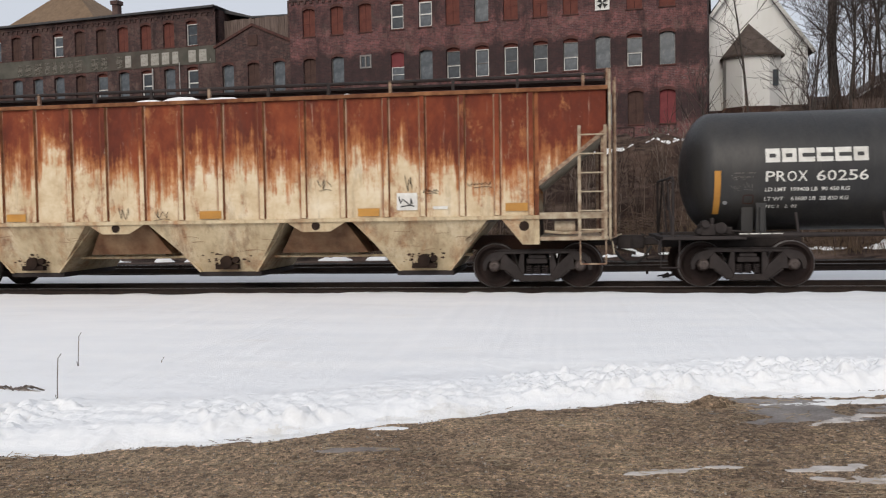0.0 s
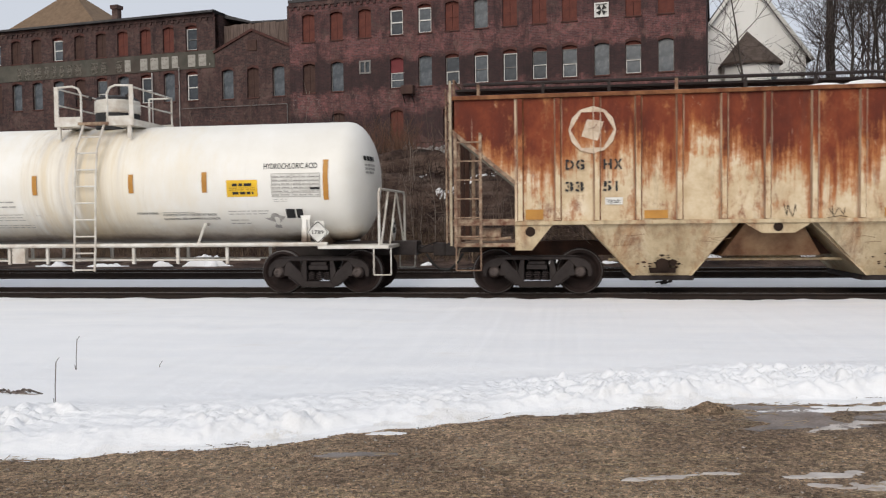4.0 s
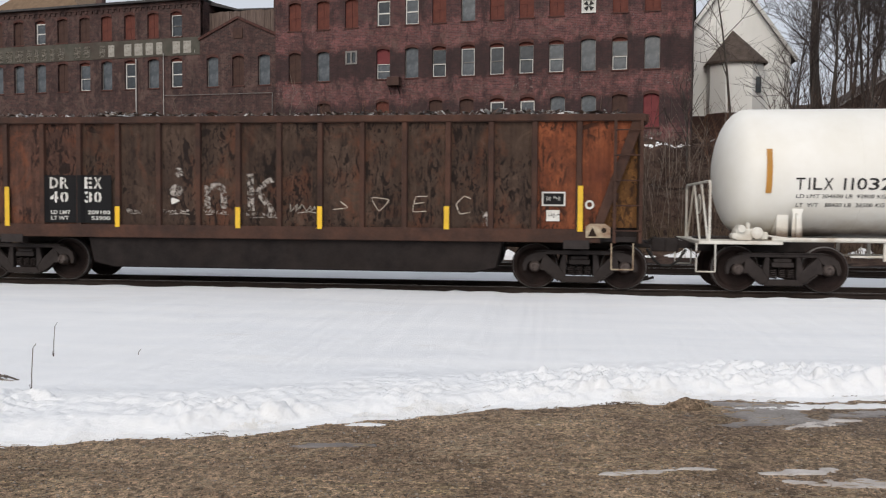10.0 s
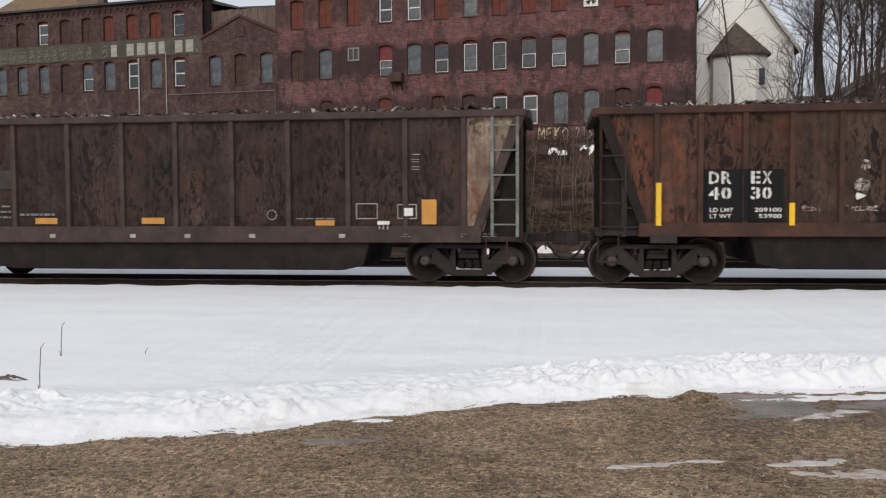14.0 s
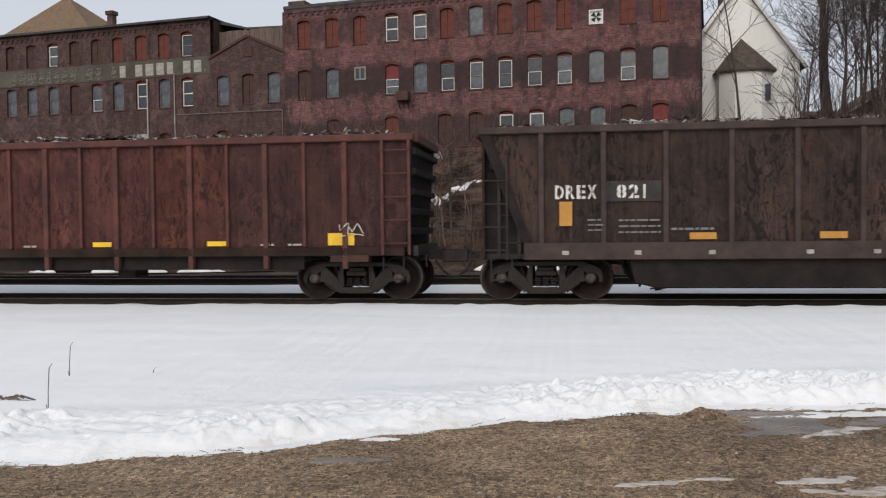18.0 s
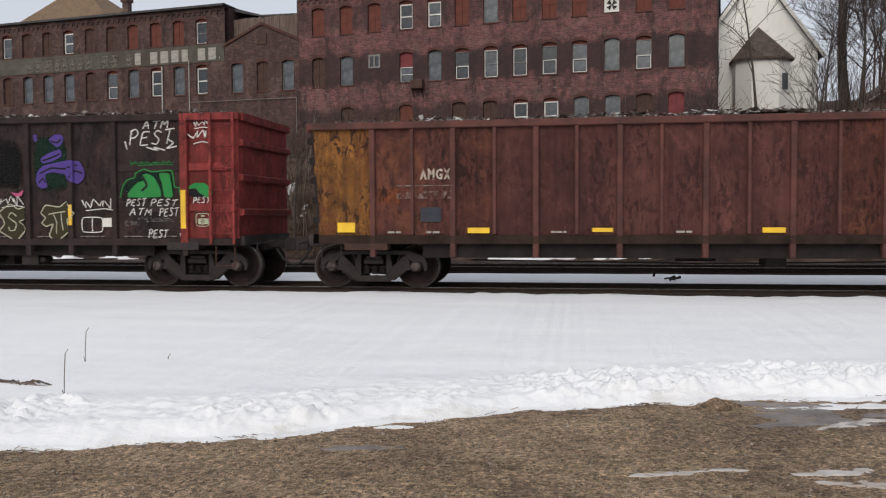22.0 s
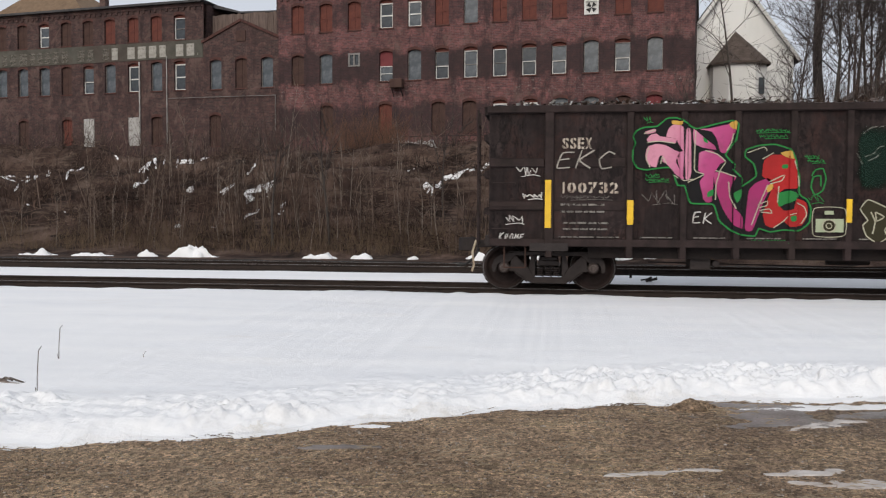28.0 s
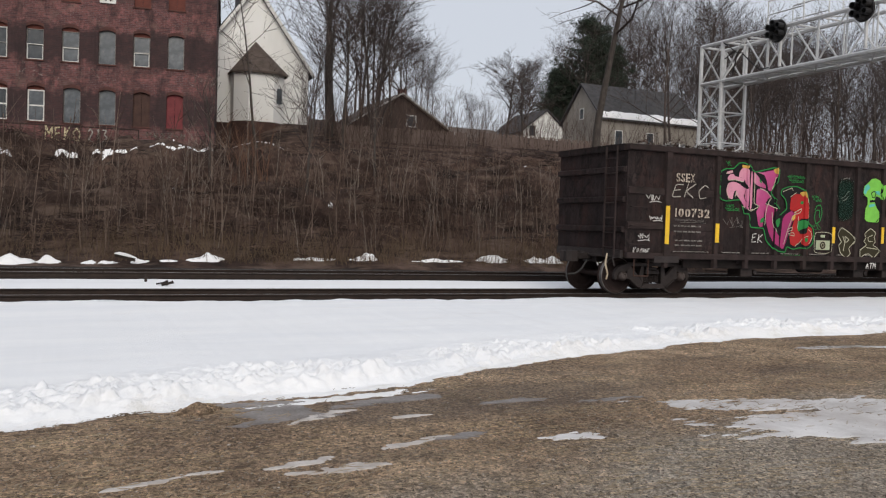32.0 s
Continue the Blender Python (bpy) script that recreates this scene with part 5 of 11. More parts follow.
def signal_bridge():
    """A truss bridge over the tracks with two signal heads."""
    b = thing("signal_bridge", "white galvanised truss signal bridge over the tracks", "signal bridge")
    X0, X1, top, bot = 25.55, 26.85, 9.75, 8.1

    def truss(name, posts, label=""):
        g = Geo()
        for a, c, r in posts:
            g.cyl(a, c, r, r, 6)
        return part(name, g, M["galvanised"], b, label)

    for y0, y1 in ((28.6, 29.9), (12.2, 13.4)):
        z0 = 0.3 if y0 > 20 else -0.2
        corners = [(X0, y0), (X1, y0), (X1, y1), (X0, y1)]
        for c in corners:
            truss("leg_post", [((*c, z0), (*c, top), 0.085)])
        br = []
        zs = np.linspace(z0, bot, 7)
        for p, q in zip(corners, corners[1:] + corners[:1]):
            for k, (a, c) in enumerate(zip(zs, zs[1:])):
                br.append(((*p, a), (*q, c), 0.035) if k % 2 else ((*q, a), (*p, c), 0.035))
                br.append(((*p, c), (*q, c), 0.035))
            br.append(((*p, bot), (*q, top), 0.035))
            br.append(((*p, top), (*q, top), 0.05))
        for q in br:
            truss("leg_brace", [q])
        part("footing", Geo().box(X0 - 0.3, X1 + 0.3, y0 - 0.3, y1 + 0.3, z0 - 0.5, z0 + 0.1), M["stone"], b)
    for x in (X0, X1):
        for z in (bot, top):
            truss("chord", [((x, 12.2, z), (x, 29.9, z), 0.08)])
    n = 13
    ys = np.linspace(12.2, 28.6, n + 1)
    for i, (a, c) in enumerate(zip(ys, ys[1:])):
        br = []
        for x in (X0, X1):
            br.append(((x, a, bot), (x, c, top), 0.035) if i % 2 else ((x, c, bot), (x, a, top), 0.035))
            br.append(((x, c, bot), (x, c, top), 0.035))
        for z in (bot, top):
            br.append(((X0, a, z), (X1, c, z), 0.03) if i % 2 else ((X1, a, z), (X0, c, z), 0.03))
            br.append(((X0, c, z), (X1, c, z), 0.035))
        for q in br:
            truss("brace", [q])
    for k in range(5):
        part("walkway_plank", Geo().box(X0 + 0.12 + k * 0.22, X0 + 0.28 + k * 0.22, 12.2, 29.8, bot + 0.04, bot + 0.07).mesh("walkway_plank", smooth=False), M["galvanised"], b)
    cage = []
    for y in (25.2, 21.6):
        for x in (X0, X1):
            for dy in (-0.9, 0.9):
                cage.append(((x, y + dy, top), (x, y + dy, top + 1.15), 0.03))
            cage.append(((x, y - 0.9, top + 1.15), (x, y + 0.9, top + 1.15), 0.03))
            cage.append(((x, y - 0.9, top + 0.6), (x, y + 0.9, top + 0.6), 0.025))
    for q in cage:
        truss("hand_rail", [q])
    for y in (25.3, 21.4):
        head = part("signal_head", Geo().spin([(0.0, -0.04), (0.42, -0.04), (0.45, 0.0), (0.42, 0.04), (0.0, 0.04)], (X0 - 0.25, y, 9.55), 20, "x"), M["black"], b, "round black signal head")
        for k in range(6):
            a = radians(60 * k + 30)
            g = Geo().spin([(0.0, -0.02), (0.12, -0.03), (0.12, -0.3), (0.1, -0.3), (0.1, -0.02)], (X0 - 0.27, y + 0.28 * math.cos(a), 9.55 + 0.28 * math.sin(a)), 10, "x")
            part("visor", g, M["black"], head)
        part("mast", Geo().cyl((X0 - 0.1, y, 8.2), (X0 - 0.1, y, 10.0), 0.06), M["galvanised"], head)
    cable = Geo()
    pts = [(X0 - 0.05, 28.4 - 0.5 * k, 9.0 + 0.35 * math.sin(k * 1.1) - 0.1 * k) for k in range(6)]
    part("cable", cable.tube(pts, 0.025, 5).tube([(X0 - 0.06, 28.5, 9.7), (X0 - 0.1, 27.6, 9.1), (X0 - 0.06, 27.9, 8.3)], 0.025, 5), M["black"], b)
    return b


signal_bridge()

# ---- bare trees and brush ----
def grow(rng, height, spread=0.55, levels=4, lean=0.0, trunk_r=None, first=0.3, kids=(5, 4, 4, 3), droop=0.0):
    """Segments of a bare tree: trunk rows and branch rows of (a, b, ra, rb)."""
    trunk, twigs = [], []
    r0 = trunk_r or height * 0.014

    def branch(p, d, length, r, level):
        n = 4 if level == 0 else 3 if level < 3 else 2
        pts = [p]
        for i in range(n):
            d = (d + Vector((rng.gauss(0, 1), rng.gauss(0, 1), rng.gauss(0, 1))) * (0.06 if level == 0 else 0.16) + Vector((0, 0, 0.05 if level else 0.0))).normalized()
            q = pts[-1] + d * (length / n)
            ra, rb = r * (1 - 0.72 * i / n), r * (1 - 0.72 * (i + 1) / n)
            (trunk if level == 0 else twigs).append((tuple(pts[-1]), tuple(q), ra, rb))
            pts.append(q)
        if level + 1 >= levels:
            return
        count = kids[min(level, len(kids) - 1)]
        for k in range(count):
            f = first + (1 - first) * (k + rng.random()) / count if level == 0 else 0.25 + 0.75 * (k + rng.random()) / count
            i = min(int(f * n), n - 1)
            at = pts[i].lerp(pts[i + 1], f * n - i)
            side = Vector((rng.gauss(0, 1), rng.gauss(0, 1), rng.gauss(0, 0.4))).normalized()
            dd = (d * (1 - spread) + side * spread + Vector((0, 0, 0.12 - droop))).normalized()
            branch(at, dd, length * rng.uniform(0.42, 0.66) * (1 - 0.35 * f if level == 0 else 1), max(r * (1 - 0.72 * f) * 0.62, 0.015), level + 1)

    branch(Vector((0, 0, -0.3)), Vector((lean, rng.gauss(0, 0.03), 1)).normalized(), height, r0, 0)
    return trunk, twigs


def stick_rows(name, rows, n):
    a, b = np.array([r[0] for r in rows]), np.array([r[1] for r in rows])
    return sticks(name, a, b, np.array([r[2] for r in rows]), np.array([r[3] for r in rows]), n)


def tree(label, x, y, height, seed, group="bare trees on the slope", **kw):
    rng = random.Random(seed)
    trunk, twigs = grow(rng, height, **kw)
    t = thing("bare_tree", label, "tree", at=pose(x, y, float(ground_z(x, y)), 0, 0, rng.uniform(0, 360) if "lean" not in kw else 0), group=group)
    part("trunk", stick_rows("trunk", trunk, 8), M["bark"], t)
    part("crown", stick_rows("crown", twigs, 3), M["branch"], t, "bare brown branches")
    return t


# the trees one can tell apart
tree("tall bare tree with a straight dark trunk", 17.2, 58.5, 17, 1, trunk_r=0.3, first=0.35, kids=(9, 5, 4, 2), levels=5, spread=0.5)
tree("slender leaning bare sapling before the church", 11.0, 52.5, 10.5, 2, trunk_r=0.1, lean=-0.1, first=0.4, kids=(8, 5, 4, 3), levels=4, spread=0.6)
tree("bare twin-stemmed tree beside the church", 14.6, 54, 7, 3, trunk_r=0.08, first=0.25, kids=(11, 7, 5, 3), levels=4)
tree("bare tree beside the church", 17.2, 55.5, 9.5, 4, trunk_r=0.1, kids=(11, 6, 4, 3), levels=5)
tree("bare tree with a dense crown of fine twigs", 20.5, 62, 11.5, 5, trunk_r=0.13, kids=(9, 5, 3), levels=4, spread=0.42, first=0.25)
tree("bare tree with a dense crown of fine twigs", 24.5, 70, 10.5, 6, trunk_r=0.12, kids=(8, 5, 3), levels=4)
tree("bare tree with upright limbs", 30.5, 78, 7.5, 7, trunk_r=0.12, kids=(10, 6, 5, 3), levels=5)
tree("broad bare tree between the houses", 38.4, 72, 6.3, 8, trunk_r=0.14, kids=(9, 6, 5, 4), levels=5, first=0.2)
tree("broad bare tree between the houses", 43.0, 77, 6.4, 9, trunk_r=0.14, kids=(9, 6, 5, 4), levels=5, first=0.2)
tree("bare tree with a dense crown of fine twigs", 22.6, 65, 9.5, 15, trunk_r=0.12, kids=(9, 5, 4), levels=4, first=0.2)
tree("bare tree with a dense crown of fine twigs", 18.9, 60, 10, 16, trunk_r=0.11, kids=(9, 5, 3), levels=4, first=0.2)
tree("bare tree with a dense crown of fine twigs", 26.5, 69, 8.5, 17, trunk_r=0.1, kids=(8, 5, 4), levels=4, first=0.2)
for k, (x, y, h, r0) in enumerate(((20.3, 58.5, 11.5, 0.12), (21.4, 61.0, 11, 0.12), (22.6, 60.5, 8.5, 0.11), (16.4, 57.0, 9, 0.09), (19.2, 64.0, 12, 0.12))):
    tree("bare dark hardwood with a wide crown", x, y, h, 230 + k, trunk_r=r0, first=0.3, kids=(10, 7, 5), levels=4, spread=0.58)
tree("tall dead tree with a crooked trunk", 35.1, 52.3, 17, 10, trunk_r=0.32, first=0.55, kids=(7, 4, 3, 3), levels=4, spread=0.65, lean=0.06)

# woods: a few grown shapes, set out many times
shapes = []
for k in range(6):
    rng = random.Random(100 + k)
    trunk, twigs = grow(rng, 15, kids=(11, 6, 5, 3) if k % 2 else (13, 7, 5), levels=5 if k % 2 else 4, first=0.2, spread=0.5, trunk_r=0.15)
    shapes.append((stick_rows("trunk", trunk, 6), stick_rows("crown", twigs, 3)))
    shapes[-1][0].materials.append(M["branch"]), shapes[-1][1].materials.append(M["branch"])
rng = random.Random(77)
k = 0
places = []
while len(places) < 88:
    x, y = rng.uniform(19, 128), rng.uniform(62, 125)
    r = x / y
    if r < 0.32 or r > 1.45 or (46 < x < 64 and 72 < y < 86) or (y < 76 and x < 35) or (x - 16.5) ** 2 + (y - 72) ** 2 < 110:
        continue
    if 0.43 < r < 0.62 and y < 85:
        continue
    if (r < 0.46 and rng.random() < 0.75) or (r > 0.72 and rng.random() < 0.3):
        continue
    if any((x - a) ** 2 + (y - b) ** 2 < 9 for a, b in places):
        continue
    places.append((x, y))
while len(places) < 116:
    y = rng.uniform(58, 92)
    x = y * rng.uniform(0.86, 1.34)
    if not any((x - a) ** 2 + (y - b) ** 2 < 5 for a, b in places) and not (48 < x < 66 and 71 < y < 86):
        places.append((x, y))
for x, y in places:
    t = thing("bare_tree", "bare grey-brown hardwood tree in the woods", "tree", at=pose(x, y, float(ground_z(x, y)), 0, 0, rng.uniform(0, 360)), group="bare woods on the hill")
    gz, r = float(ground_z(x, y)), x / y
    room = np.interp(r, [0.3, 0.37, 0.41, 0.44, 0.5, 0.52, 0.56, 0.6, 0.66, 0.74, 0.9], [0.36, 0.3, 0.24, 0.18, 0.165, 0.2, 0.22, 0.2, 0.3, 0.36, 0.42]) * y + 1.6 - gz
    t.scale = [min(rng.uniform(0.75, 1.12) if y > 92 or r < 0.86 else rng.uniform(0.55, 0.9), max(room / 19.5, 0.2))] * 3
    tr, cr = rng.choice(shapes)
    part("trunk", tr, None, t)
    part("crown", cr, None, t)


def evergreen(x, y, height, seed, width=0.3):
    """A broad pine: whorled limbs with tufts of needles towards their ends."""
    rng = np.random.RandomState(seed)
    t = thing("evergreen_tree", "dark green pine with ragged branches", "tree", at=pose(x, y, float(ground_z(x, y))))
    part("trunk", Geo().cyl((0, 0, -0.3), (0, 0, height * 0.97), 0.28, 0.04, 8), M["bark"], t)
    a, b, la, lb = [], [], [], []
    for _ in range(130):
        f = rng.uniform(0.08, 1)
        w = rng.uniform(0, 6.283)
        reach = height * width * math.sqrt(max(1.03 - f, 0.02)) * rng.uniform(0.5, 1.15) * min(1, 0.5 + f * 2)
        tip = np.array([math.cos(w) * reach, math.sin(w) * reach, height * f + reach * rng.uniform(-0.1, 0.22)])
        root = np.array([0, 0, height * f * 0.95])
        la.append(root), lb.append(tip)
        for _ in range(5):
            c = root + (tip - root) * rng.uniform(0.35, 1.0) + rng.normal(0, 0.42, 3)
            n = 26
            p = c + rng.normal(0, 1, (n, 3)) * (0.34, 0.34, 0.2)
            d = rng.normal(0, 1, (n, 3)) + (0, 0, 0.3)
            d /= np.linalg.norm(d, axis=1)[:, None]
            a.append(p), b.append(p + d * rng.uniform(0.18, 0.4, (n, 1)))
    part("limbs", sticks("limbs", la, lb, 0.05, 0.015, 4), M["bark"], t)
    part("needles", sticks("needles", np.concatenate(a), np.concatenate(b), 0.06, 0.015, 3), M["needles"], t)


evergreen(60.2, 91, 15.5, 1, 0.4)
evergreen(64.5, 94, 13.0, 2, 0.36)
evergreen(57.6, 93.5, 9.0, 3, 0.36)


def brush(name, label, count, seed, area, height, material, twigs=5, thick=0.012, lean=0.16, clump=0.25):
    """Upright stems with side twigs, thick on the slope."""
    r = np.random.RandomState(seed)
    x = r.uniform(area[0], area[1], count)
    yb = area[2] + (area[3] - area[2]) * r.rand(count) ** 1.0
    y = yb + 0.1 * np.clip(8 - x, 0, 60)
    dens = fractal(x * 0.25, y * 0.4, seed)
    if name == "hill_undergrowth":
        dens = np.where(((x > 49) & (x < 65) & (y > 72) & (y < 84)) | ((x > 19) & (x < 36) & (y > 64) & (y < 76)) | ((x < 19) & (y > 58)), -1.0, dens)
    if name == "far_woods":
        dens = np.where(x / y < 0.66, -1.0, dens)
    ok = r.rand(count) < np.where(dens < 0, 0, np.clip((dens - clump) * 5.0, 0.05, 1))
    x, y = x[ok], y[ok]
    n = len(x)
    h = r.uniform(height[0], height[1], n) * (0.6 + 0.8 * r.rand(n))
    p0 = np.stack([x, y, ground_z(x, y) - 0.1], 1)
    d = np.stack([r.normal(0, lean, n), r.normal(0, lean, n), np.ones(n)], 1)
    p1 = p0 + d * (h * 0.5)[:, None]
    d2 = d + np.stack([r.normal(0, lean, n), r.normal(0, lean, n), np.zeros(n)], 1)
    p2 = p1 + d2 * (h * 0.5)[:, None]
    th = thick * (0.6 + 0.8 * r.rand(n))
    A, B, RA, RB = [p0, p1], [p1, p2], [th, th * 0.7], [th * 0.7, th * 0.25]
    for k in range(twigs):
        f = r.uniform(0.25, 0.95, n)[:, None]
        s = np.where(f < 0.5, p0 + (p1 - p0) * f * 2, p1 + (p2 - p1) * (f - 0.5) * 2)
        w = r.uniform(0, 6.283, n)
        e = np.stack([np.cos(w) * 0.55, np.sin(w) * 0.55, r.uniform(0.35, 1.0, n)], 1) * (h * r.uniform(0.12, 0.34, n))[:, None]
        A.append(s), B.append(s + e), RA.append(th * 0.45), RB.append(th * 0.15)
    me = sticks(name, np.concatenate(A), np.concatenate(B), np.concatenate(RA), np.concatenate(RB), 3)
    return thing(name, label, "brush", me, M[material], kind="stuff")


brush("brush", "dense leafless brown brush on the bank", 5200, 1, (-34, 44, 28.4, 34.5), (0.6, 1.5), "brush_twig", 6, 0.013, clump=0.36)
brush("saplings", "thin upright grey-brown saplings on the bank", 760, 2, (-34, 40, 28.6, 31.5), (1.8, 3.6), "twig", 7, 0.02, 0.1, clump=0.38)
brush("pale_stems", "pale thin stems standing in the brush", 560, 12, (-34, 40, 28.5, 33), (1.4, 3.0), "bark_pale", 6, 0.015, 0.1, clump=0.35)
brush("upper_brush", "low leafless brush along the bank top", 1500, 7, (-34, 46, 36, 42), (0.3, 0.7), "brush_twig", 6, 0.013, 0.35, clump=0.42)
brush("tall_brush", "taller leafless brush before the mill wing", 1100, 8, (-36, -4, 38, 45), (1.2, 2.4), "twig_dark", 7, 0.014, 0.16)
brush("tangled_brush", "low tangled undergrowth on the bank", 6000, 5, (-34, 46, 28.4, 44), (0.2, 0.5), "brush_twig", 5, 0.013, 0.9, clump=0.34)
brush("dead_bramble", "pale dead bramble hanging on the bank", 2400, 6, (-34, 46, 29, 43), (0.3, 0.8), "dry_stems", 5, 0.01, 1.0, clump=0.46)
brush("red_brush", "reddish leafless shrubs at the bank top", 420, 3, (-11.5, -7.5, 41, 44), (1.4, 2.6), "twig_red", 8, 0.015, 0.22)
brush("orange_shrub", "orange-brown leafless shrub on the bank", 26, 21, (6.0, 7.4, 32.2, 33.2), (1.8, 2.6), "twig_red", 8, 0.014, 0.2, clump=-1)
brush("dry_grass", "tall dry tan grass at the foot of the bank", 13000, 4, (-34, 42, 28.0, 30.0), (0.3, 0.8), "bank_grass", 1, 0.008, 0.3)
brush("far_woods", "far leafless woods on the hill", 1500, 9, (56, 190, 95, 150), (6, 12), "twig_dark", 12, 0.05, 0.12)
brush("hill_undergrowth", "leafless undergrowth between the houses", 2200, 10, (16, 90, 55, 84), (1.2, 3.4), "twig_dark", 7, 0.018, 0.2)
brush("house_shrubs", "thick leafless shrubs before the brown house", 300, 14, (14.5, 28, 54, 61), (2.0, 4.4), "twig_dark", 9, 0.02, 0.22)


def bramble(count, seed):
    """Mounds of arching tangled canes on the slope."""
    r = np.random.RandomState(seed)
    A, B = [], []
    for _ in range(count):
        x, yb, s = r.uniform(-30, 40), r.uniform(29, 44), r.uniform(0.5, 1.3)
        y = yb + 0.1 * max(8 - x, 0)
        n = int(130 * s)
        w, q = r.uniform(0, 6.283, n), r.rand(n) ** 0.5 * s
        px, py = x + np.cos(w) * q * 1.5, y + np.sin(w) * q * 0.8
        pz = ground_z(px, py) + (1 - (q / s) ** 2) * s * 0.55 * r.rand(n)
        d = np.stack([r.normal(0, 1, n), r.normal(0, 0.7, n), r.normal(0.1, 0.45, n)], 1)
        p = np.stack([px, py, pz], 1)
        l = r.uniform(0.15, 0.4, (n, 1))
        m = p + d * l
        A += [p, m]
        e = d + r.normal(0, 0.5, (n, 3)) - (0, 0, 0.5)
        B += [m, m + e * l]
    return sticks("bramble", np.concatenate(A), np.concatenate(B), 0.014, 0.006, 3)


thing("bramble", "dark mounds of tangled leafless bramble on the bank", "brush", bramble(150, 61), M["brush_twig"], kind="stuff")
tree("slender pale sapling on the bank", -10.2, 30.6, 3.9, 41, group="saplings on the bank", trunk_r=0.06, kids=(9, 4, 3), levels=3, first=0.55, spread=0.4)
tree("slender pale sapling on the bank", -8.1, 30.6, 4.1, 42, group="saplings on the bank", trunk_r=0.06, kids=(9, 4, 3), levels=3, first=0.5, spread=0.4)
tree("slender bare sapling on the bank", 5.2, 33, 3.6, 43, group="saplings on the bank", trunk_r=0.06, kids=(10, 4, 3), levels=3, first=0.35, spread=0.35)
tree("slender bare sapling on the bank", 8.6, 32, 4.0, 44, group="saplings on the bank", trunk_r=0.06, kids=(10, 4, 3), levels=3, first=0.35, spread=0.35)
tree("slender bare sapling on the bank", 11.7, 33, 3.8, 45, group="saplings on the bank", trunk_r=0.06, kids=(10, 4, 3), levels=3, first=0.35, spread=0.35)
tree("slender bare sapling on the bank", -4.0, 32, 3.4, 46, group="saplings on the bank", trunk_r=0.05, kids=(10, 4, 3), levels=3, first=0.35, spread=0.35)

# ---- rolling stock: shared parts ----
def panel_paint(name, a, b, scrape=(0.02, 0.014, 0.011), rust=None, rusty=0.0, marks=0.6, rough=0.72):
    """Old car paint: two tones, vertical runs, dark scrape marks and rust blooms."""
    n = Nodes(name)
    base = n.ramp(n.noise(1.1, 8, 0.7), (0.32, a), (0.66, b))
    base = n.mix(n.ramp(n.noise(1.6, 8, 0.8, (1, 1, 0.8), 0.6), (0.52, 0.0), (0.62, 0.5)), base, tuple(min(1.0, v * 1.7) for v in b))
    runs = n.ramp(n.noise(1.0, 7, 0.75, (8, 8, 0.4)), (0.42, 0.0), (0.72, 0.7))
    col = n.mix(runs, base, scrape)
    if rust:
        col = n.mix(n.ramp(n.noise(1.1, 9, 0.8, (1, 1, 0.7), 0.5), (0.5, 0.0), (0.62, rusty)), col, rust)
    for scale, stretch, lo in ((2.6, (1.6, 1.6, 0.7), 0.56), (4.6, (2.4, 2.4, 0.55), 0.58), (9.0, (2.0, 2.0, 0.8), 0.61)):
        scr = n.ramp(n.noise(scale, 4, 0.5, stretch, 2.0), (lo, 0.0), (lo + 0.025, marks))
        where = n.ramp(n.noise(0.9, 4, 0.6), (0.4, 0.0), (0.52, 1.0))
        col = n.mix(n.mix(1.0, scr, where, "MULTIPLY"), col, scrape)
    pale = n.ramp(n.noise(11, 6, 0.75, (1.6, 1, 0.8)), (0.66, 0.0), (0.71, 0.55))
    col = n.mix(pale, col, tuple(min(1.0, 2.6 * v + 0.02) for v in b))
    tone = n.ramp(n.random(), (0.0, 0.78), (1.0, 1.22))
    col = n.mix(1.0, col, tone, "MULTIPLY")
    n.bump(n.noise(7, 7, 0.65), 0.35, 0.025)
    return n.done(col, n.ramp(n.noise(9, 5), (0.3, rough - 0.12), (0.7, rough + 0.15)), 0.0, 0.12)


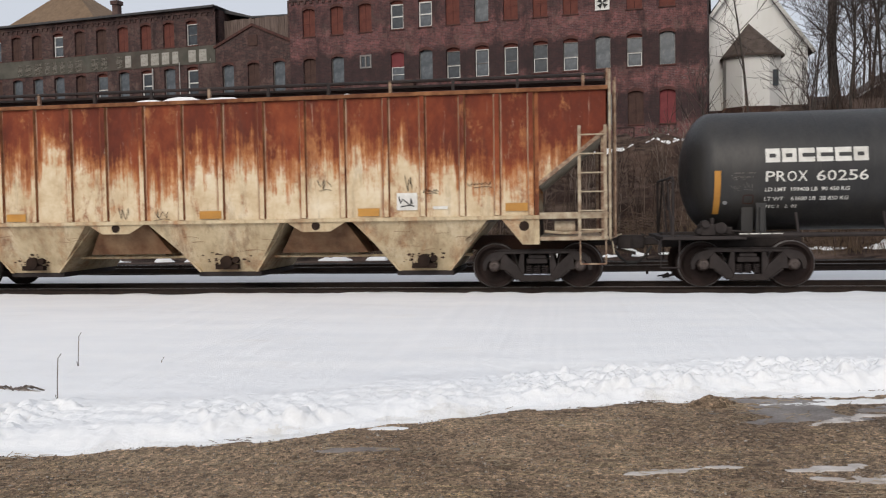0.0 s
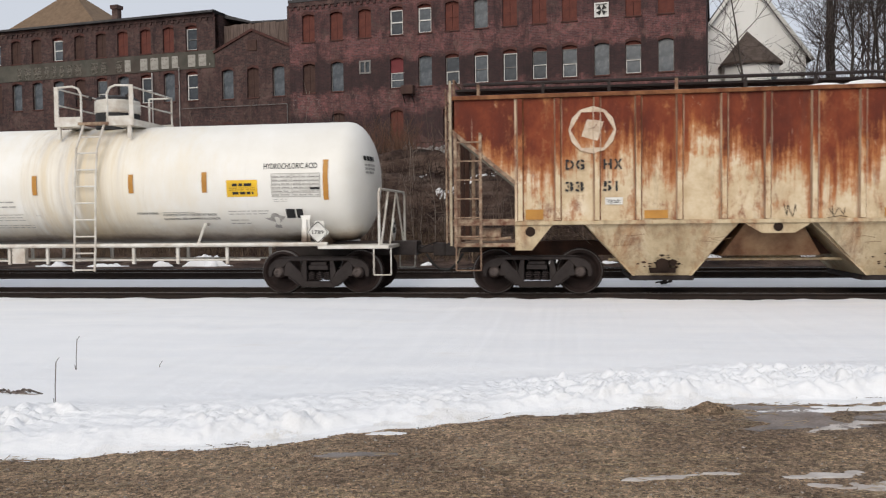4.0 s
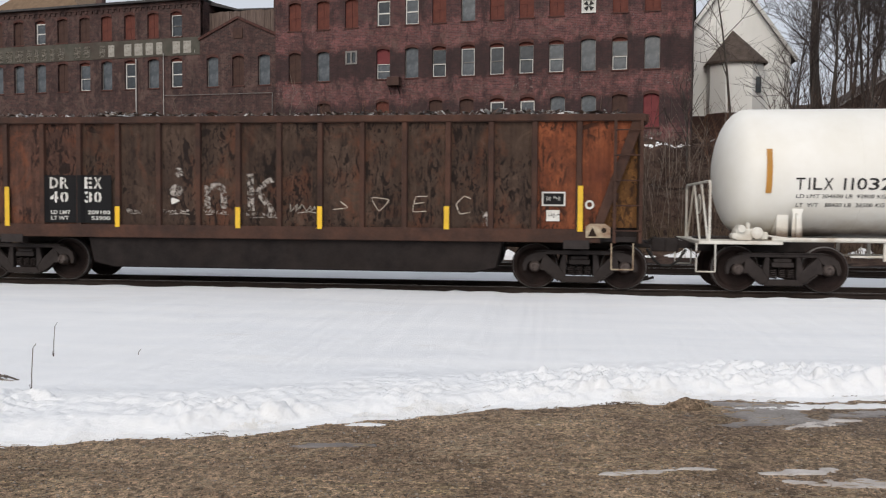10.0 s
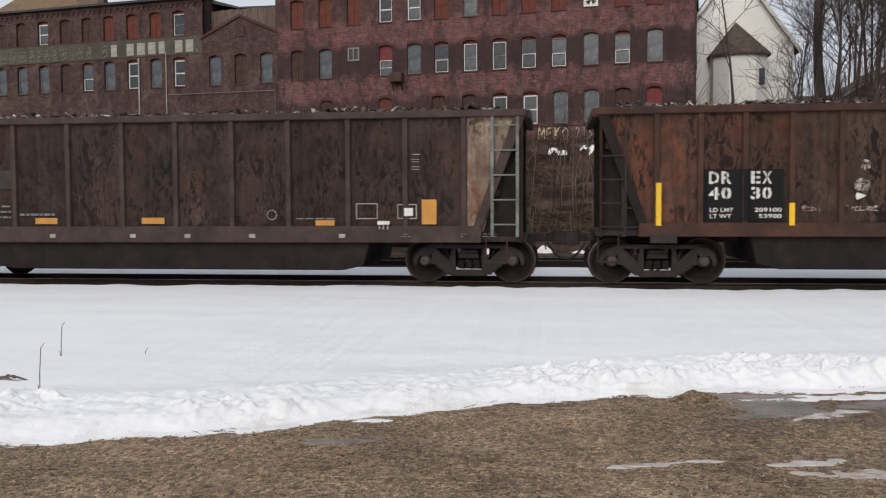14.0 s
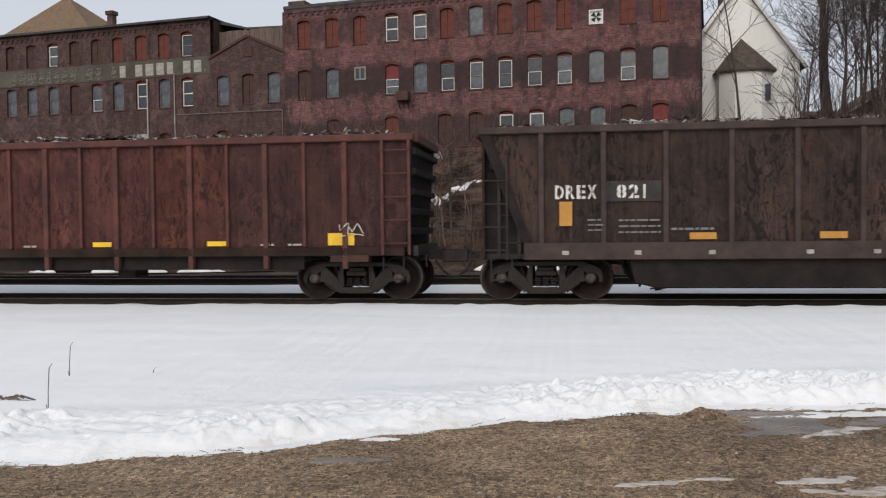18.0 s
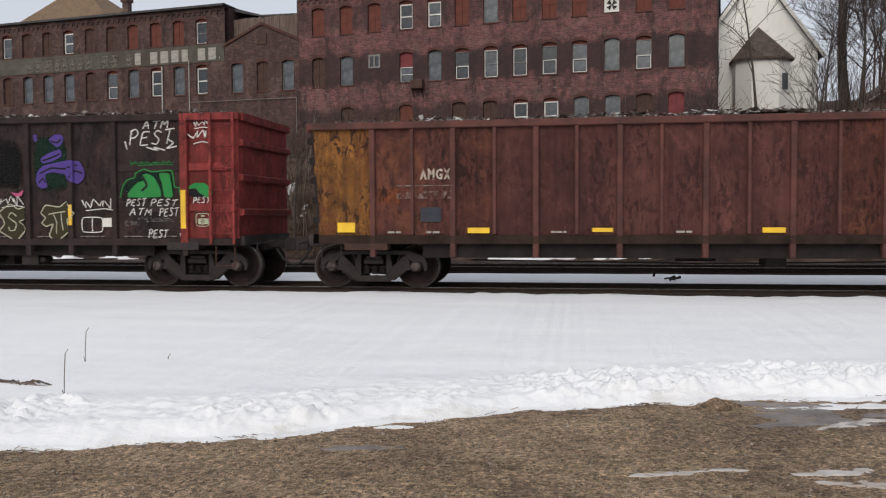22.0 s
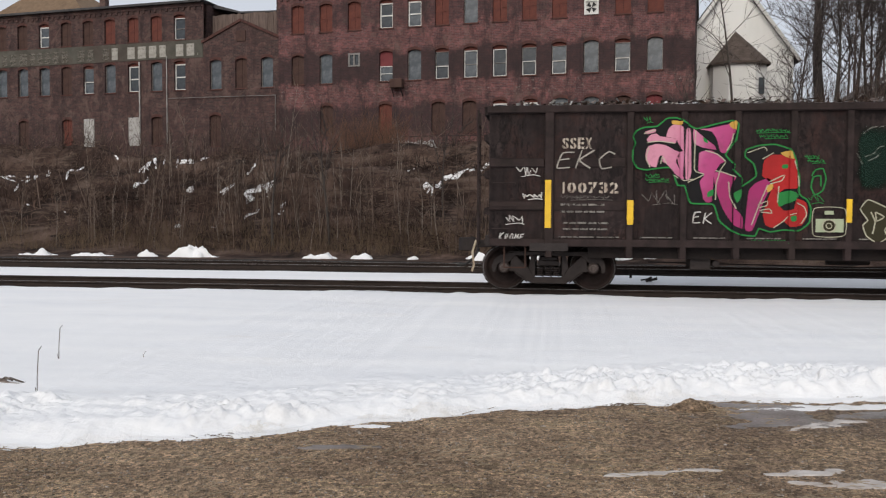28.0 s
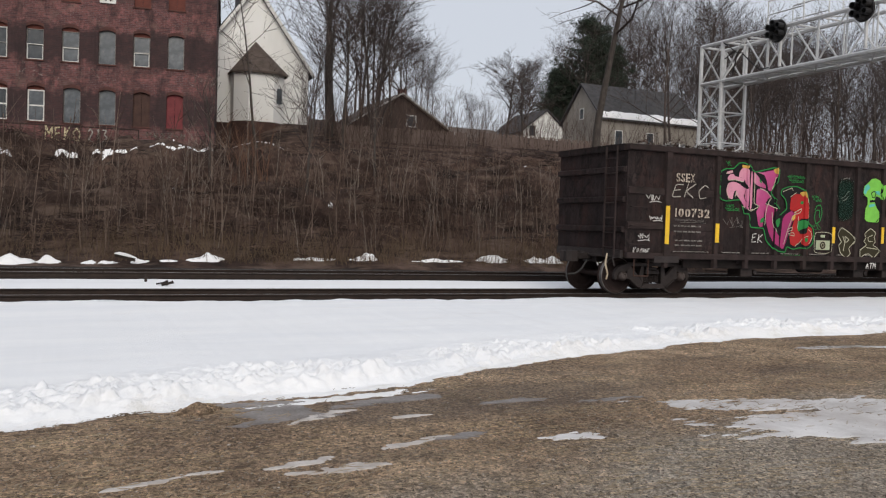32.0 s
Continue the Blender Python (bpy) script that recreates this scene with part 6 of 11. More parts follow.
def hopper_paint(name, edges):
    """Cream paint with deep rust washed down from the roof in ragged runs, deeper along the seams of a sheet."""
    n = Nodes(name)
    x, y, z = n.axes()
    cream = n.ramp(n.noise(1.6, 7, 0.7), (0.3, (0.46, 0.33, 0.19)), (0.52, (0.63, 0.51, 0.34)), (0.72, (0.74, 0.65, 0.5)))
    rust = n.ramp(n.noise(1.1, 8, 0.72, (1, 1, 0.55)), (0.25, (0.06, 0.015, 0.011)), (0.48, (0.14, 0.03, 0.015)), (0.64, (0.23, 0.055, 0.022)), (0.82, (0.36, 0.115, 0.044)))
    runs = n.math("MULTIPLY", n.math("SUBTRACT", n.noise(1.0, 9, 0.8, (5, 5, 0.28)), 0.5), 3.2)
    blot = n.math("ADD", n.math("MULTIPLY", n.math("SUBTRACT", n.noise(1.1, 7, 0.75), 0.5), 2.2), n.math("MULTIPLY", n.math("SUBTRACT", n.random(), 0.5), 0.7))
    level = n.math("ADD", n.math("ADD", z, runs), blot)
    level = n.math("ADD", level, n.math("MULTIPLY", n.math("DIVIDE", n.math("SUBTRACT", x, 2.0), 4.0, True), 0.3))
    if edges:
        g = n.axes("Generated")[0]
        seam = n.math("MULTIPLY", n.math("ABSOLUTE", n.math("SUBTRACT", g, 0.5)), 2.0)
        level = n.math("ADD", level, n.math("MULTIPLY", n.math("POWER", seam, 5.0), 0.9))
    depth = n.math("DIVIDE", n.math("SUBTRACT", level, 2.08), 1.6, True)
    mask = n.ramp(depth, (0.16, 0.0), (0.34, 0.8), (0.5, 1.0))
    fringe = n.ramp(n.noise(3.0, 7, 0.75, (3, 3, 0.5)), (0.3, (0.29, 0.078, 0.022)), (0.7, (0.54, 0.23, 0.08)))
    rust = n.mix(n.ramp(depth, (0.34, 0.0), (0.72, 1.0)), fringe, rust)
    col = n.mix(mask, cream, rust)
    # pale scours where the rust has flaked off down a seam
    scour = n.ramp(n.noise(1.0, 8, 0.75, (9, 9, 0.5)), (0.6, 0.0), (0.68, 0.8))
    place = n.ramp(n.noise(0.8, 4, 0.6, (1, 1, 0.5)), (0.48, 0.0), (0.6, 1.0))
    col = n.mix(n.mix(1.0, scour, place, "MULTIPLY"), col, (0.66, 0.5, 0.36))
    if edges:
        # rust line down a sheet's right edge, cream highlight painted down its left
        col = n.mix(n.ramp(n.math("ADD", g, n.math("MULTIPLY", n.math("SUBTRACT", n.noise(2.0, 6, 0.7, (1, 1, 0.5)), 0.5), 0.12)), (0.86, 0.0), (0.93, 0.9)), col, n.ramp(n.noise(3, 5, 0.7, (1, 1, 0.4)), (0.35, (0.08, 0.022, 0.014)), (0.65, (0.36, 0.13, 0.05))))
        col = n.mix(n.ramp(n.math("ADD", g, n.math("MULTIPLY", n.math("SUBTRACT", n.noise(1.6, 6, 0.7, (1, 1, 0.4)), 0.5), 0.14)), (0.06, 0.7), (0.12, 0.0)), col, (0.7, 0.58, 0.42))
    low = n.ramp(n.noise(1.8, 9, 0.8, (1, 1, 0.5)), (0.54, 0.0), (0.63, 0.85))
    col = n.mix(low, col, n.ramp(n.noise(2.5, 6), (0.35, (0.17, 0.045, 0.022)), (0.65, (0.46, 0.2, 0.08))))
    grime = n.ramp(n.noise(0.9, 8, 0.75, (4, 4, 0.6)), (0.56, 0.0), (0.74, 0.5))
    col = n.mix(grime, col, (0.1, 0.055, 0.038))
    flake = n.ramp(n.noise(4.5, 8, 0.8, (1, 1, 0.5)), (0.62, 0.0), (0.68, 0.6))
    col = n.mix(flake, col, (0.66, 0.53, 0.38))
    n.bump(n.noise(12, 7, 0.7), 0.3, 0.015)
    return n.done(col, n.ramp(mask, (0.0, 0.6), (1.0, 0.85)), 0.0, 0.3)


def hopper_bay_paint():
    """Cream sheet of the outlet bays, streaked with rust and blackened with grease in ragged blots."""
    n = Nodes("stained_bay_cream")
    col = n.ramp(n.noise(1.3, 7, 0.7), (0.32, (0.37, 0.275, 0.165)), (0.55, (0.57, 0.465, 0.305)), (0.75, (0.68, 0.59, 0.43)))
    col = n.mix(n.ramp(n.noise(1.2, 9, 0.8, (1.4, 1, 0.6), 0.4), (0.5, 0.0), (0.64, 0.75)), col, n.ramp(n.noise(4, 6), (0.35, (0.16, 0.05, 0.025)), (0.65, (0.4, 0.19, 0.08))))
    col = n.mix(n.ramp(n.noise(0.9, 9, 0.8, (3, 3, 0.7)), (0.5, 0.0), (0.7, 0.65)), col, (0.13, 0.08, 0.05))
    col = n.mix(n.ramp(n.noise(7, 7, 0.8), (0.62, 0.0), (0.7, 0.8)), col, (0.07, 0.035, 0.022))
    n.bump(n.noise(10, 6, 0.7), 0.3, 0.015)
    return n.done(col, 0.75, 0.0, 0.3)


def tank_white_paint():
    """White tank paint with grey and rusty runs below the dome, tan grime low down and a ragged dark belly line."""
    n = Nodes("white_tank_paint")
    x, y, z = n.axes()
    base = n.ramp(n.noise(0.9, 6, 0.6), (0.3, (0.76, 0.74, 0.68)), (0.7, (0.84, 0.83, 0.79)))
    band = n.math("SUBTRACT", 1.0, n.math("DIVIDE", n.math("ABSOLUTE", x), 1.9, True))
    runs = n.ramp(n.math("MULTIPLY", n.noise(1.0, 7, 0.75, (5, 1, 0.15)), n.math("POWER", band, 0.45)), (0.3, 0.0), (0.5, 0.85))
    col = n.mix(runs, base, n.ramp(n.noise(1.5, 4, 0.6, (4, 1, 0.2)), (0.35, (0.52, 0.5, 0.48)), (0.6, (0.62, 0.52, 0.36))))
    wash = n.ramp(n.math("MULTIPLY", n.noise(0.8, 7, 0.7, (1.6, 1, 0.35)), n.math("POWER", n.math("SUBTRACT", 1.0, n.math("DIVIDE", n.math("ABSOLUTE", n.math("SUBTRACT", x, 0.6)), 4.5, True)), 0.3)), (0.36, 0.0), (0.58, 0.45))
    col = n.mix(wash, col, (0.74, 0.64, 0.46))
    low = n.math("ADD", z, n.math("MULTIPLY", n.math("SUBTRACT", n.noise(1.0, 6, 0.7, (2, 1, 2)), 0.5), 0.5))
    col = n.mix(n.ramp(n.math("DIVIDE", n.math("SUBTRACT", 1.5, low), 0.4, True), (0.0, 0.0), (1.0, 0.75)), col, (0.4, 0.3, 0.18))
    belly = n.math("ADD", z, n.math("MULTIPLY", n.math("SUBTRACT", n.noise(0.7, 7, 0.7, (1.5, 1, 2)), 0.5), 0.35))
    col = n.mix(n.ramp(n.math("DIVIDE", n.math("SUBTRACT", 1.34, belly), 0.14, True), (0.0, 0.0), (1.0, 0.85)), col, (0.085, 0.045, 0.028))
    n.bump(n.noise(5, 5, 0.5), 0.08, 0.01)
    return n.done(col, n.ramp(n.noise(4, 5), (0.3, 0.38), (0.7, 0.6)), 0.0, 0.4)


C = {
    "iron": worn("sooty_cast_iron", (0.016, 0.012, 0.0115), (0.038, 0.03, 0.029), 4, 0.75, 0.1, dirt=(0.065, 0.048, 0.042), dirty=0.35),
    "wheel": worn("brown_wheel_steel", (0.018, 0.012, 0.011), (0.042, 0.027, 0.024), 2.2, 0.8, 0.0, dirt=(0.01, 0.008, 0.008), dirty=0.6, spec=0.2),
    "tread": worn("polished_tread", (0.1, 0.09, 0.088), (0.2, 0.19, 0.185), 5, 0.5, 0.4, dirt=(0.05, 0.04, 0.036), dirty=0.7),
    "cap_iron": worn("rubbed_cap_iron", (0.06, 0.046, 0.042), (0.13, 0.105, 0.097), 6, 0.6, 0.3, dirt=(0.03, 0.022, 0.02), dirty=0.6),
    "hose": worn("black_rubber_hose", (0.012, 0.012, 0.012), (0.028, 0.027, 0.026), 6, 0.65),
    "yellow": worn("yellow_reflector", (0.75, 0.44, 0.02), (0.85, 0.55, 0.03), 3, 0.45, dirt=(0.3, 0.2, 0.05), dirty=0.5),
    "amber": worn("dirty_amber_reflector", (0.42, 0.19, 0.035), (0.52, 0.26, 0.05), 3, 0.5, dirt=(0.2, 0.1, 0.03), dirty=0.5),
    "tag_white": worn("white_spray_paint", (0.5, 0.48, 0.45), (0.72, 0.7, 0.67), 6, 0.75, dirt=(0.2, 0.17, 0.15), dirty=0.4, gaps=0.36),
    "chipped_white": worn("chipped_stencil_white", (0.55, 0.54, 0.5), (0.74, 0.73, 0.7), 6, 0.75, dirt=(0.25, 0.2, 0.16), dirty=0.5, gaps=0.4),
    "white": worn("stencil_white", (0.6, 0.59, 0.55), (0.75, 0.74, 0.7), 5, 0.75, dirt=(0.25, 0.21, 0.17), dirty=0.45),
    "faded": worn("faded_stencil", (0.26, 0.24, 0.21), (0.45, 0.42, 0.37), 5, 0.8, dirt=(0.07, 0.05, 0.04), dirty=0.75),
    "patchy_white": worn("patchy_white_paint", (0.2, 0.17, 0.15), (0.52, 0.48, 0.44), 13, 0.85, dirt=(0.06, 0.03, 0.022), dirty=0.6, gaps=0.5),
    "ochre_dark": panel_paint("dark_ochre_sheet", (0.1, 0.048, 0.018), (0.2, 0.095, 0.03), (0.03, 0.016, 0.011), (0.09, 0.035, 0.016), 0.7, 0.8),
    "cream_mark": worn("worn_cream_mark", (0.48, 0.37, 0.27), (0.7, 0.6, 0.47), 6, 0.75, dirt=(0.24, 0.1, 0.055), dirty=0.6, gaps=0.38),
    "stencil": worn("worn_cream_stencil", (0.36, 0.28, 0.22), (0.58, 0.52, 0.44), 8, 0.8, dirt=(0.1, 0.07, 0.05), dirty=0.5, gaps=0.42),
    "ghost": worn("ghost_of_lettering", (0.14, 0.09, 0.075), (0.24, 0.17, 0.15), 14, 0.85, dirt=(0.07, 0.03, 0.025), dirty=0.6, gaps=0.53),
    "navy": worn("dark_blue_patch", (0.02, 0.024, 0.034), (0.036, 0.042, 0.056), 4, 0.75, dirt=(0.05, 0.03, 0.025), dirty=0.5),
    "dim": worn("nearly_worn_off_stencil", (0.12, 0.11, 0.1), (0.24, 0.22, 0.2), 5, 0.85, dirt=(0.05, 0.04, 0.035), dirty=0.7, gaps=0.46),
    "grey_ink": worn("greyed_lettering", (0.13, 0.13, 0.13), (0.2, 0.2, 0.2), 5, 0.7),
    "print": worn("worn_small_print", (0.3, 0.29, 0.27), (0.5, 0.48, 0.45), 9, 0.7),
    "ink": worn("black_lettering", (0.012, 0.012, 0.013), (0.025, 0.025, 0.026), 5, 0.6),
    "cream": hopper_paint("cream_and_rust", False),
    "cream_panel": hopper_paint("cream_and_rust_sheet", True),
    "rusty_rail": worn("rusted_cream_paint", (0.13, 0.045, 0.025), (0.46, 0.36, 0.25), 7, 0.75, dirt=(0.07, 0.028, 0.018), dirty=0.9),
    "underframe": worn("underframe_and_shade", (0.012, 0.01, 0.01), (0.026, 0.021, 0.02), 2.5, 0.85, spec=0.15, dirt=(0.038, 0.027, 0.023), dirty=0.4),
    "bay_inner": worn("stained_inner_sheet", (0.16, 0.075, 0.04), (0.34, 0.22, 0.13), 1.8, 0.85, dirt=(0.06, 0.028, 0.018), dirty=0.9),
    "slope_grey": worn("bare_slope_sheet", (0.24, 0.215, 0.17), (0.42, 0.38, 0.31), 1.2, 0.8, dirt=(0.12, 0.055, 0.03), dirty=0.7),
    "cream_rail": worn("chipped_cream_paint", (0.28, 0.21, 0.14), (0.52, 0.45, 0.33), 6, 0.7, dirt=(0.15, 0.06, 0.03), dirty=1.0),
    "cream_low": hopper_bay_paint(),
    "post_lit_side": worn("streaked_post_lit_side", (0.16, 0.06, 0.03), (0.56, 0.44, 0.3), 2.4, 0.75, stretch=(4, 4, 0.45), dirt=(0.1, 0.035, 0.018), dirty=0.8),
    "inside_dark": worn("dark_steel_and_shade", (0.016, 0.011, 0.009), (0.045, 0.028, 0.021), 2, 0.9, spec=0.1),
    "rust_and_shade": worn("rust_stain_and_shade", (0.12, 0.04, 0.02), (0.3, 0.14, 0.065), 4, 0.8, dirt=(0.05, 0.02, 0.013), dirty=0.7, spec=0.15),
    "rust_dark": worn("dark_rust_steel", (0.035, 0.018, 0.014), (0.085, 0.038, 0.024), 2, 0.85, dirt=(0.02, 0.014, 0.011), dirty=0.6),
    "tank_white": tank_white_paint(),
    "white_rail": worn("white_pipe_paint", (0.6, 0.58, 0.52), (0.72, 0.7, 0.65), 4, 0.55, dirt=(0.28, 0.17, 0.09), dirty=0.7),
    "tank_black": worn("black_tank_paint", (0.012, 0.012, 0.013), (0.022, 0.022, 0.023), 1.2, 0.5, dirt=(0.07, 0.06, 0.05), dirty=0.35, stretch=(2, 2, 0.4), spec=0.5),
    "brown": panel_paint("brown_gondola", (0.042, 0.027, 0.021), (0.08, 0.052, 0.038), (0.013, 0.009, 0.008), (0.12, 0.045, 0.025), 0.55, 0.9),
    "brown_red": panel_paint("redder_brown_gondola", (0.048, 0.026, 0.02), (0.088, 0.045, 0.033), (0.014, 0.009, 0.008), (0.14, 0.048, 0.024), 0.6, 0.85),
    "orange": panel_paint("orange_gondola_end", (0.12, 0.036, 0.02), (0.25, 0.078, 0.034), (0.028, 0.014, 0.01), (0.07, 0.027, 0.017), 0.7, 0.9),
    "ochre": panel_paint("ochre_panel", (0.08, 0.035, 0.012), (0.19, 0.082, 0.022), (0.03, 0.015, 0.01), (0.1, 0.035, 0.016), 0.85, 0.95),
    "slate": panel_paint("slate_gondola", (0.028, 0.02, 0.018), (0.054, 0.037, 0.032), (0.01, 0.008, 0.008), (0.085, 0.042, 0.028), 0.4, 0.75),
    # slate made a little lighter, to paint in the highlights on the posts
    "lit_slate": worn("lit_slate", (0.036, 0.026, 0.024), (0.075, 0.052, 0.046), 2.4, 0.7, dirt=(0.02, 0.014, 0.012), dirty=0.6, spec=0.2),
    "grey_patch": worn("grey_repaint", (0.024, 0.022, 0.022), (0.046, 0.041, 0.041), 6, 0.75, dirt=(0.03, 0.02, 0.018), dirty=0.9),
    "slate_end": panel_paint("peeling_cream_end", (0.12, 0.085, 0.065), (0.3, 0.235, 0.18), (0.045, 0.025, 0.018), (0.12, 0.045, 0.024), 0.9, 0.8),
    "teal": worn("chalky_teal_steel", (0.1, 0.12, 0.115), (0.24, 0.25, 0.23), 4, 0.8, dirt=(0.06, 0.035, 0.025), dirty=0.7),
    "oxide": panel_paint("red_oxide_gondola", (0.055, 0.023, 0.021), (0.096, 0.037, 0.032), (0.022, 0.011, 0.011), (0.12, 0.05, 0.036), 0.3, 0.6),
    "oxide_rust": panel_paint("rusting_red_oxide", (0.056, 0.022, 0.019), (0.1, 0.036, 0.029), (0.02, 0.011, 0.01), (0.17, 0.065, 0.035), 0.6, 0.7),
    # darker oxide for the last panels at the right end
    "oxide_dim": panel_paint("dim_red_oxide", (0.036, 0.018, 0.017), (0.066, 0.03, 0.027), (0.016, 0.01, 0.01), (0.09, 0.04, 0.029), 0.35, 0.6),
    "oxide_rib": worn("red_oxide_rib", (0.06, 0.023, 0.02), (0.122, 0.041, 0.033), 2.4, 0.75, dirt=(0.022, 0.013, 0.011), dirty=0.8),
    "soot": panel_paint("sooty_black_gondola", (0.018, 0.013, 0.013), (0.038, 0.027, 0.026), (0.007, 0.006, 0.006), (0.065, 0.028, 0.022), 0.35, 0.6),
    "soot_rib": worn("sooty_rib", (0.018, 0.0135, 0.013), (0.042, 0.029, 0.028), 3, 0.8, spec=0.15),
    "red": panel_paint("bright_red_end", (0.15, 0.026, 0.025), (0.25, 0.042, 0.038), (0.04, 0.013, 0.012), (0.12, 0.03, 0.025), 0.5, 0.6, 0.55),
    "scrap": worn("mixed_scrap", (0.06, 0.04, 0.03), (0.16, 0.12, 0.1), 1.2, 0.8, 0.3, dirt=(0.45, 0.44, 0.42), dirty=0.85),
}
for key, rgb in (("g_pink", (0.62, 0.25, 0.36)), ("g_rose", (0.5, 0.1, 0.22)), ("g_red", (0.42, 0.025, 0.025)), ("g_green", (0.028, 0.22, 0.055)), ("g_lime", (0.21, 0.58, 0.09)),
                 ("g_cyan", (0.12, 0.5, 0.45)), ("g_purple", (0.08, 0.048, 0.23)), ("g_black", (0.011, 0.011, 0.012)), ("g_olive", (0.038, 0.033, 0.017)), ("g_cream", (0.5, 0.48, 0.36)), ("g_pale", (0.42, 0.47, 0.32)), ("g_gold", (0.6, 0.36, 0.08))):
    C[key] = worn("spray_" + key[2:], tuple(v * 0.85 for v in rgb), rgb, 2.5, 0.6, dirt=(0.03, 0.022, 0.02), dirty=0.3, bump=0.05, spec=0.12)


def faded_spray():
    """Pink spray paint that passes into magenta along the piece."""
    n = Nodes("spray_pink_to_magenta")
    x, y, z = n.axes()
    f = n.math("DIVIDE", n.math("ADD", n.math("SUBTRACT", n.math("ADD", x, 4.0), n.math("MULTIPLY", n.math("SUBTRACT", z, 2.6), 0.5)), n.math("MULTIPLY", n.math("SUBTRACT", n.noise(2, 6), 0.5), 0.8)), 1.7, True)
    col = n.ramp(f, (0.0, (0.6, 0.26, 0.35)), (0.28, (0.53, 0.18, 0.3)), (0.5, (0.46, 0.08, 0.22)), (0.85, (0.32, 0.035, 0.13)))
    col = n.mix(n.ramp(n.noise(3, 7, 0.75), (0.5, 0.0), (0.7, 0.35)), col, (0.12, 0.05, 0.07))
    return n.done(col, 0.65, 0.0, 0.12)


def mist_spray(name, rgb):
    """A thin sprayed cloud that fades out towards its rim."""
    n = Nodes(name)
    gx, gy, gz = n.axes("Generated")
    far = n.math("ADD", n.math("POWER", n.math("MULTIPLY", n.math("SUBTRACT", gx, 0.5), 2.0), 4.0), n.math("POWER", n.math("MULTIPLY", n.math("SUBTRACT", gz, 0.5), 2.0), 4.0))
    n.link(n.ramp(n.math("ADD", far, n.math("MULTIPLY", n.math("SUBTRACT", n.noise(2.5, 7, 0.75), 0.5), 1.4)), (0.25, 0.85), (0.8, 0.0)), n.b.inputs["Alpha"])
    return n.done(n.ramp(n.noise(3, 6, 0.7), (0.35, tuple(0.7 * v for v in rgb)), (0.65, rgb)), 0.75, 0.0, 0.12)


C["g_fade"] = faded_spray()
C["mist_green"] = mist_spray("dark_green_mist", (0.009, 0.026, 0.018))
C["mist_black"] = mist_spray("black_mist", (0.008, 0.008, 0.009))
WHEEL_R = 0.462
AXLE_Z = RAIL_Z + WHEEL_R


def wheelset_mesh():
    g = Geo()
    prof = [(0.0, 0.02), (0.12, 0.03), (0.14, 0.0), (0.17, -0.05), (0.24, -0.075), (0.33, -0.06), (0.372, -0.02), (0.385, 0.0), (0.442, 0.0), (0.462, -0.014), (0.462, -0.1), (0.488, -0.12), (0.488, -0.14), (0.385, -0.14), (0.34, -0.11), (0.18, -0.12), (0.0, -0.12)]
    for sgn in (-1, 1):
        g.spin([(r, sgn * (q + 0.835)) for r, q in prof], (0, 0, 0), 40, "y")
    g.cyl((0, -0.8, 0), (0, 0.8, 0), 0.085, 0.085, 12, False)
    g.cyl((0, -1.08, 0), (0, -0.83, 0), 0.075, 0.08, 12).cyl((0, 0.83, 0), (0, 1.08, 0), 0.08, 0.075, 12)
    me = g.mesh("wheelset")
    me.materials.append(C["wheel"])
    me.materials.append(C["tread"])
    for f in me.polygons:
        if 0.4495 < math.hypot(f.center.x, f.center.z) < 0.47 and abs(f.center.y) > 0.72:
            f.material_index = 1
    return me


def side_frame_mesh():
    """A cast truck side: a deep plate with two triangular openings, a spring window and hooked ends over the axles."""
    g = Geo()
    for s in (-1, 1):
        g.prism([(0, 0.25), (0, 0.325), (s * 0.5, 0.325), (s * 0.78, 0.31), (s * 0.98, 0.255), (s * 1.1, 0.16), (s * 1.14, 0.02), (s * 1.12, -0.09), (s * 1.06, -0.09), (s * 1.04, 0.03), (s * 0.99, 0.1), (s * 0.8, 0.11), (s * 0.75, 0.16), (s * 0.665, 0.25), (s * 0.3, 0.25)], -0.05, 0.05)
        g.prism([(s * 0.665, 0.25), (s * 0.755, 0.155), (s * 0.77, 0.02), (s * 0.79, -0.06), (s * 0.75, -0.08), (s * 0.67, -0.075), (s * 0.41, -0.27), (s * 0.28, -0.27), (s * 0.28, -0.19), (s * 0.4, 0.0)], -0.05, 0.05)
        g.prism([(s * 0.265, 0.25), (s * 0.345, 0.25), (s * 0.4, 0.0), (s * 0.28, -0.19), (s * 0.265, -0.19)], -0.055, 0.05)
        g.prism([(s * 0.41, -0.27), (s * 0.67, -0.075), (s * 0.685, -0.1), (s * 0.42, -0.3)], -0.085, 0.08)
        g.box(s * 0.89 - 0.08, s * 0.89 + 0.08, -0.06, 0.07, 0.05, 0.12)
    g.prism([(-0.28, -0.19), (0.28, -0.19), (0.33, -0.27), (0.41, -0.27), (0.36, -0.31), (-0.36, -0.31), (-0.41, -0.27), (-0.33, -0.27)], -0.08, 0.08)
    g.prism([(-0.9, 0.315), (0.9, 0.315), (0.78, 0.34), (-0.78, 0.34)], -0.08, 0.07)
    return g.mesh("side_frame", 0.008)


def spring_mesh():
    g = Geo()
    turns = [(0.06 * math.cos(k * 0.785), 0.06 * math.sin(k * 0.785), -0.17 + k * 0.0052) for k in range(36)]
    return g.tube(turns, 0.015, 5).mesh("spring")


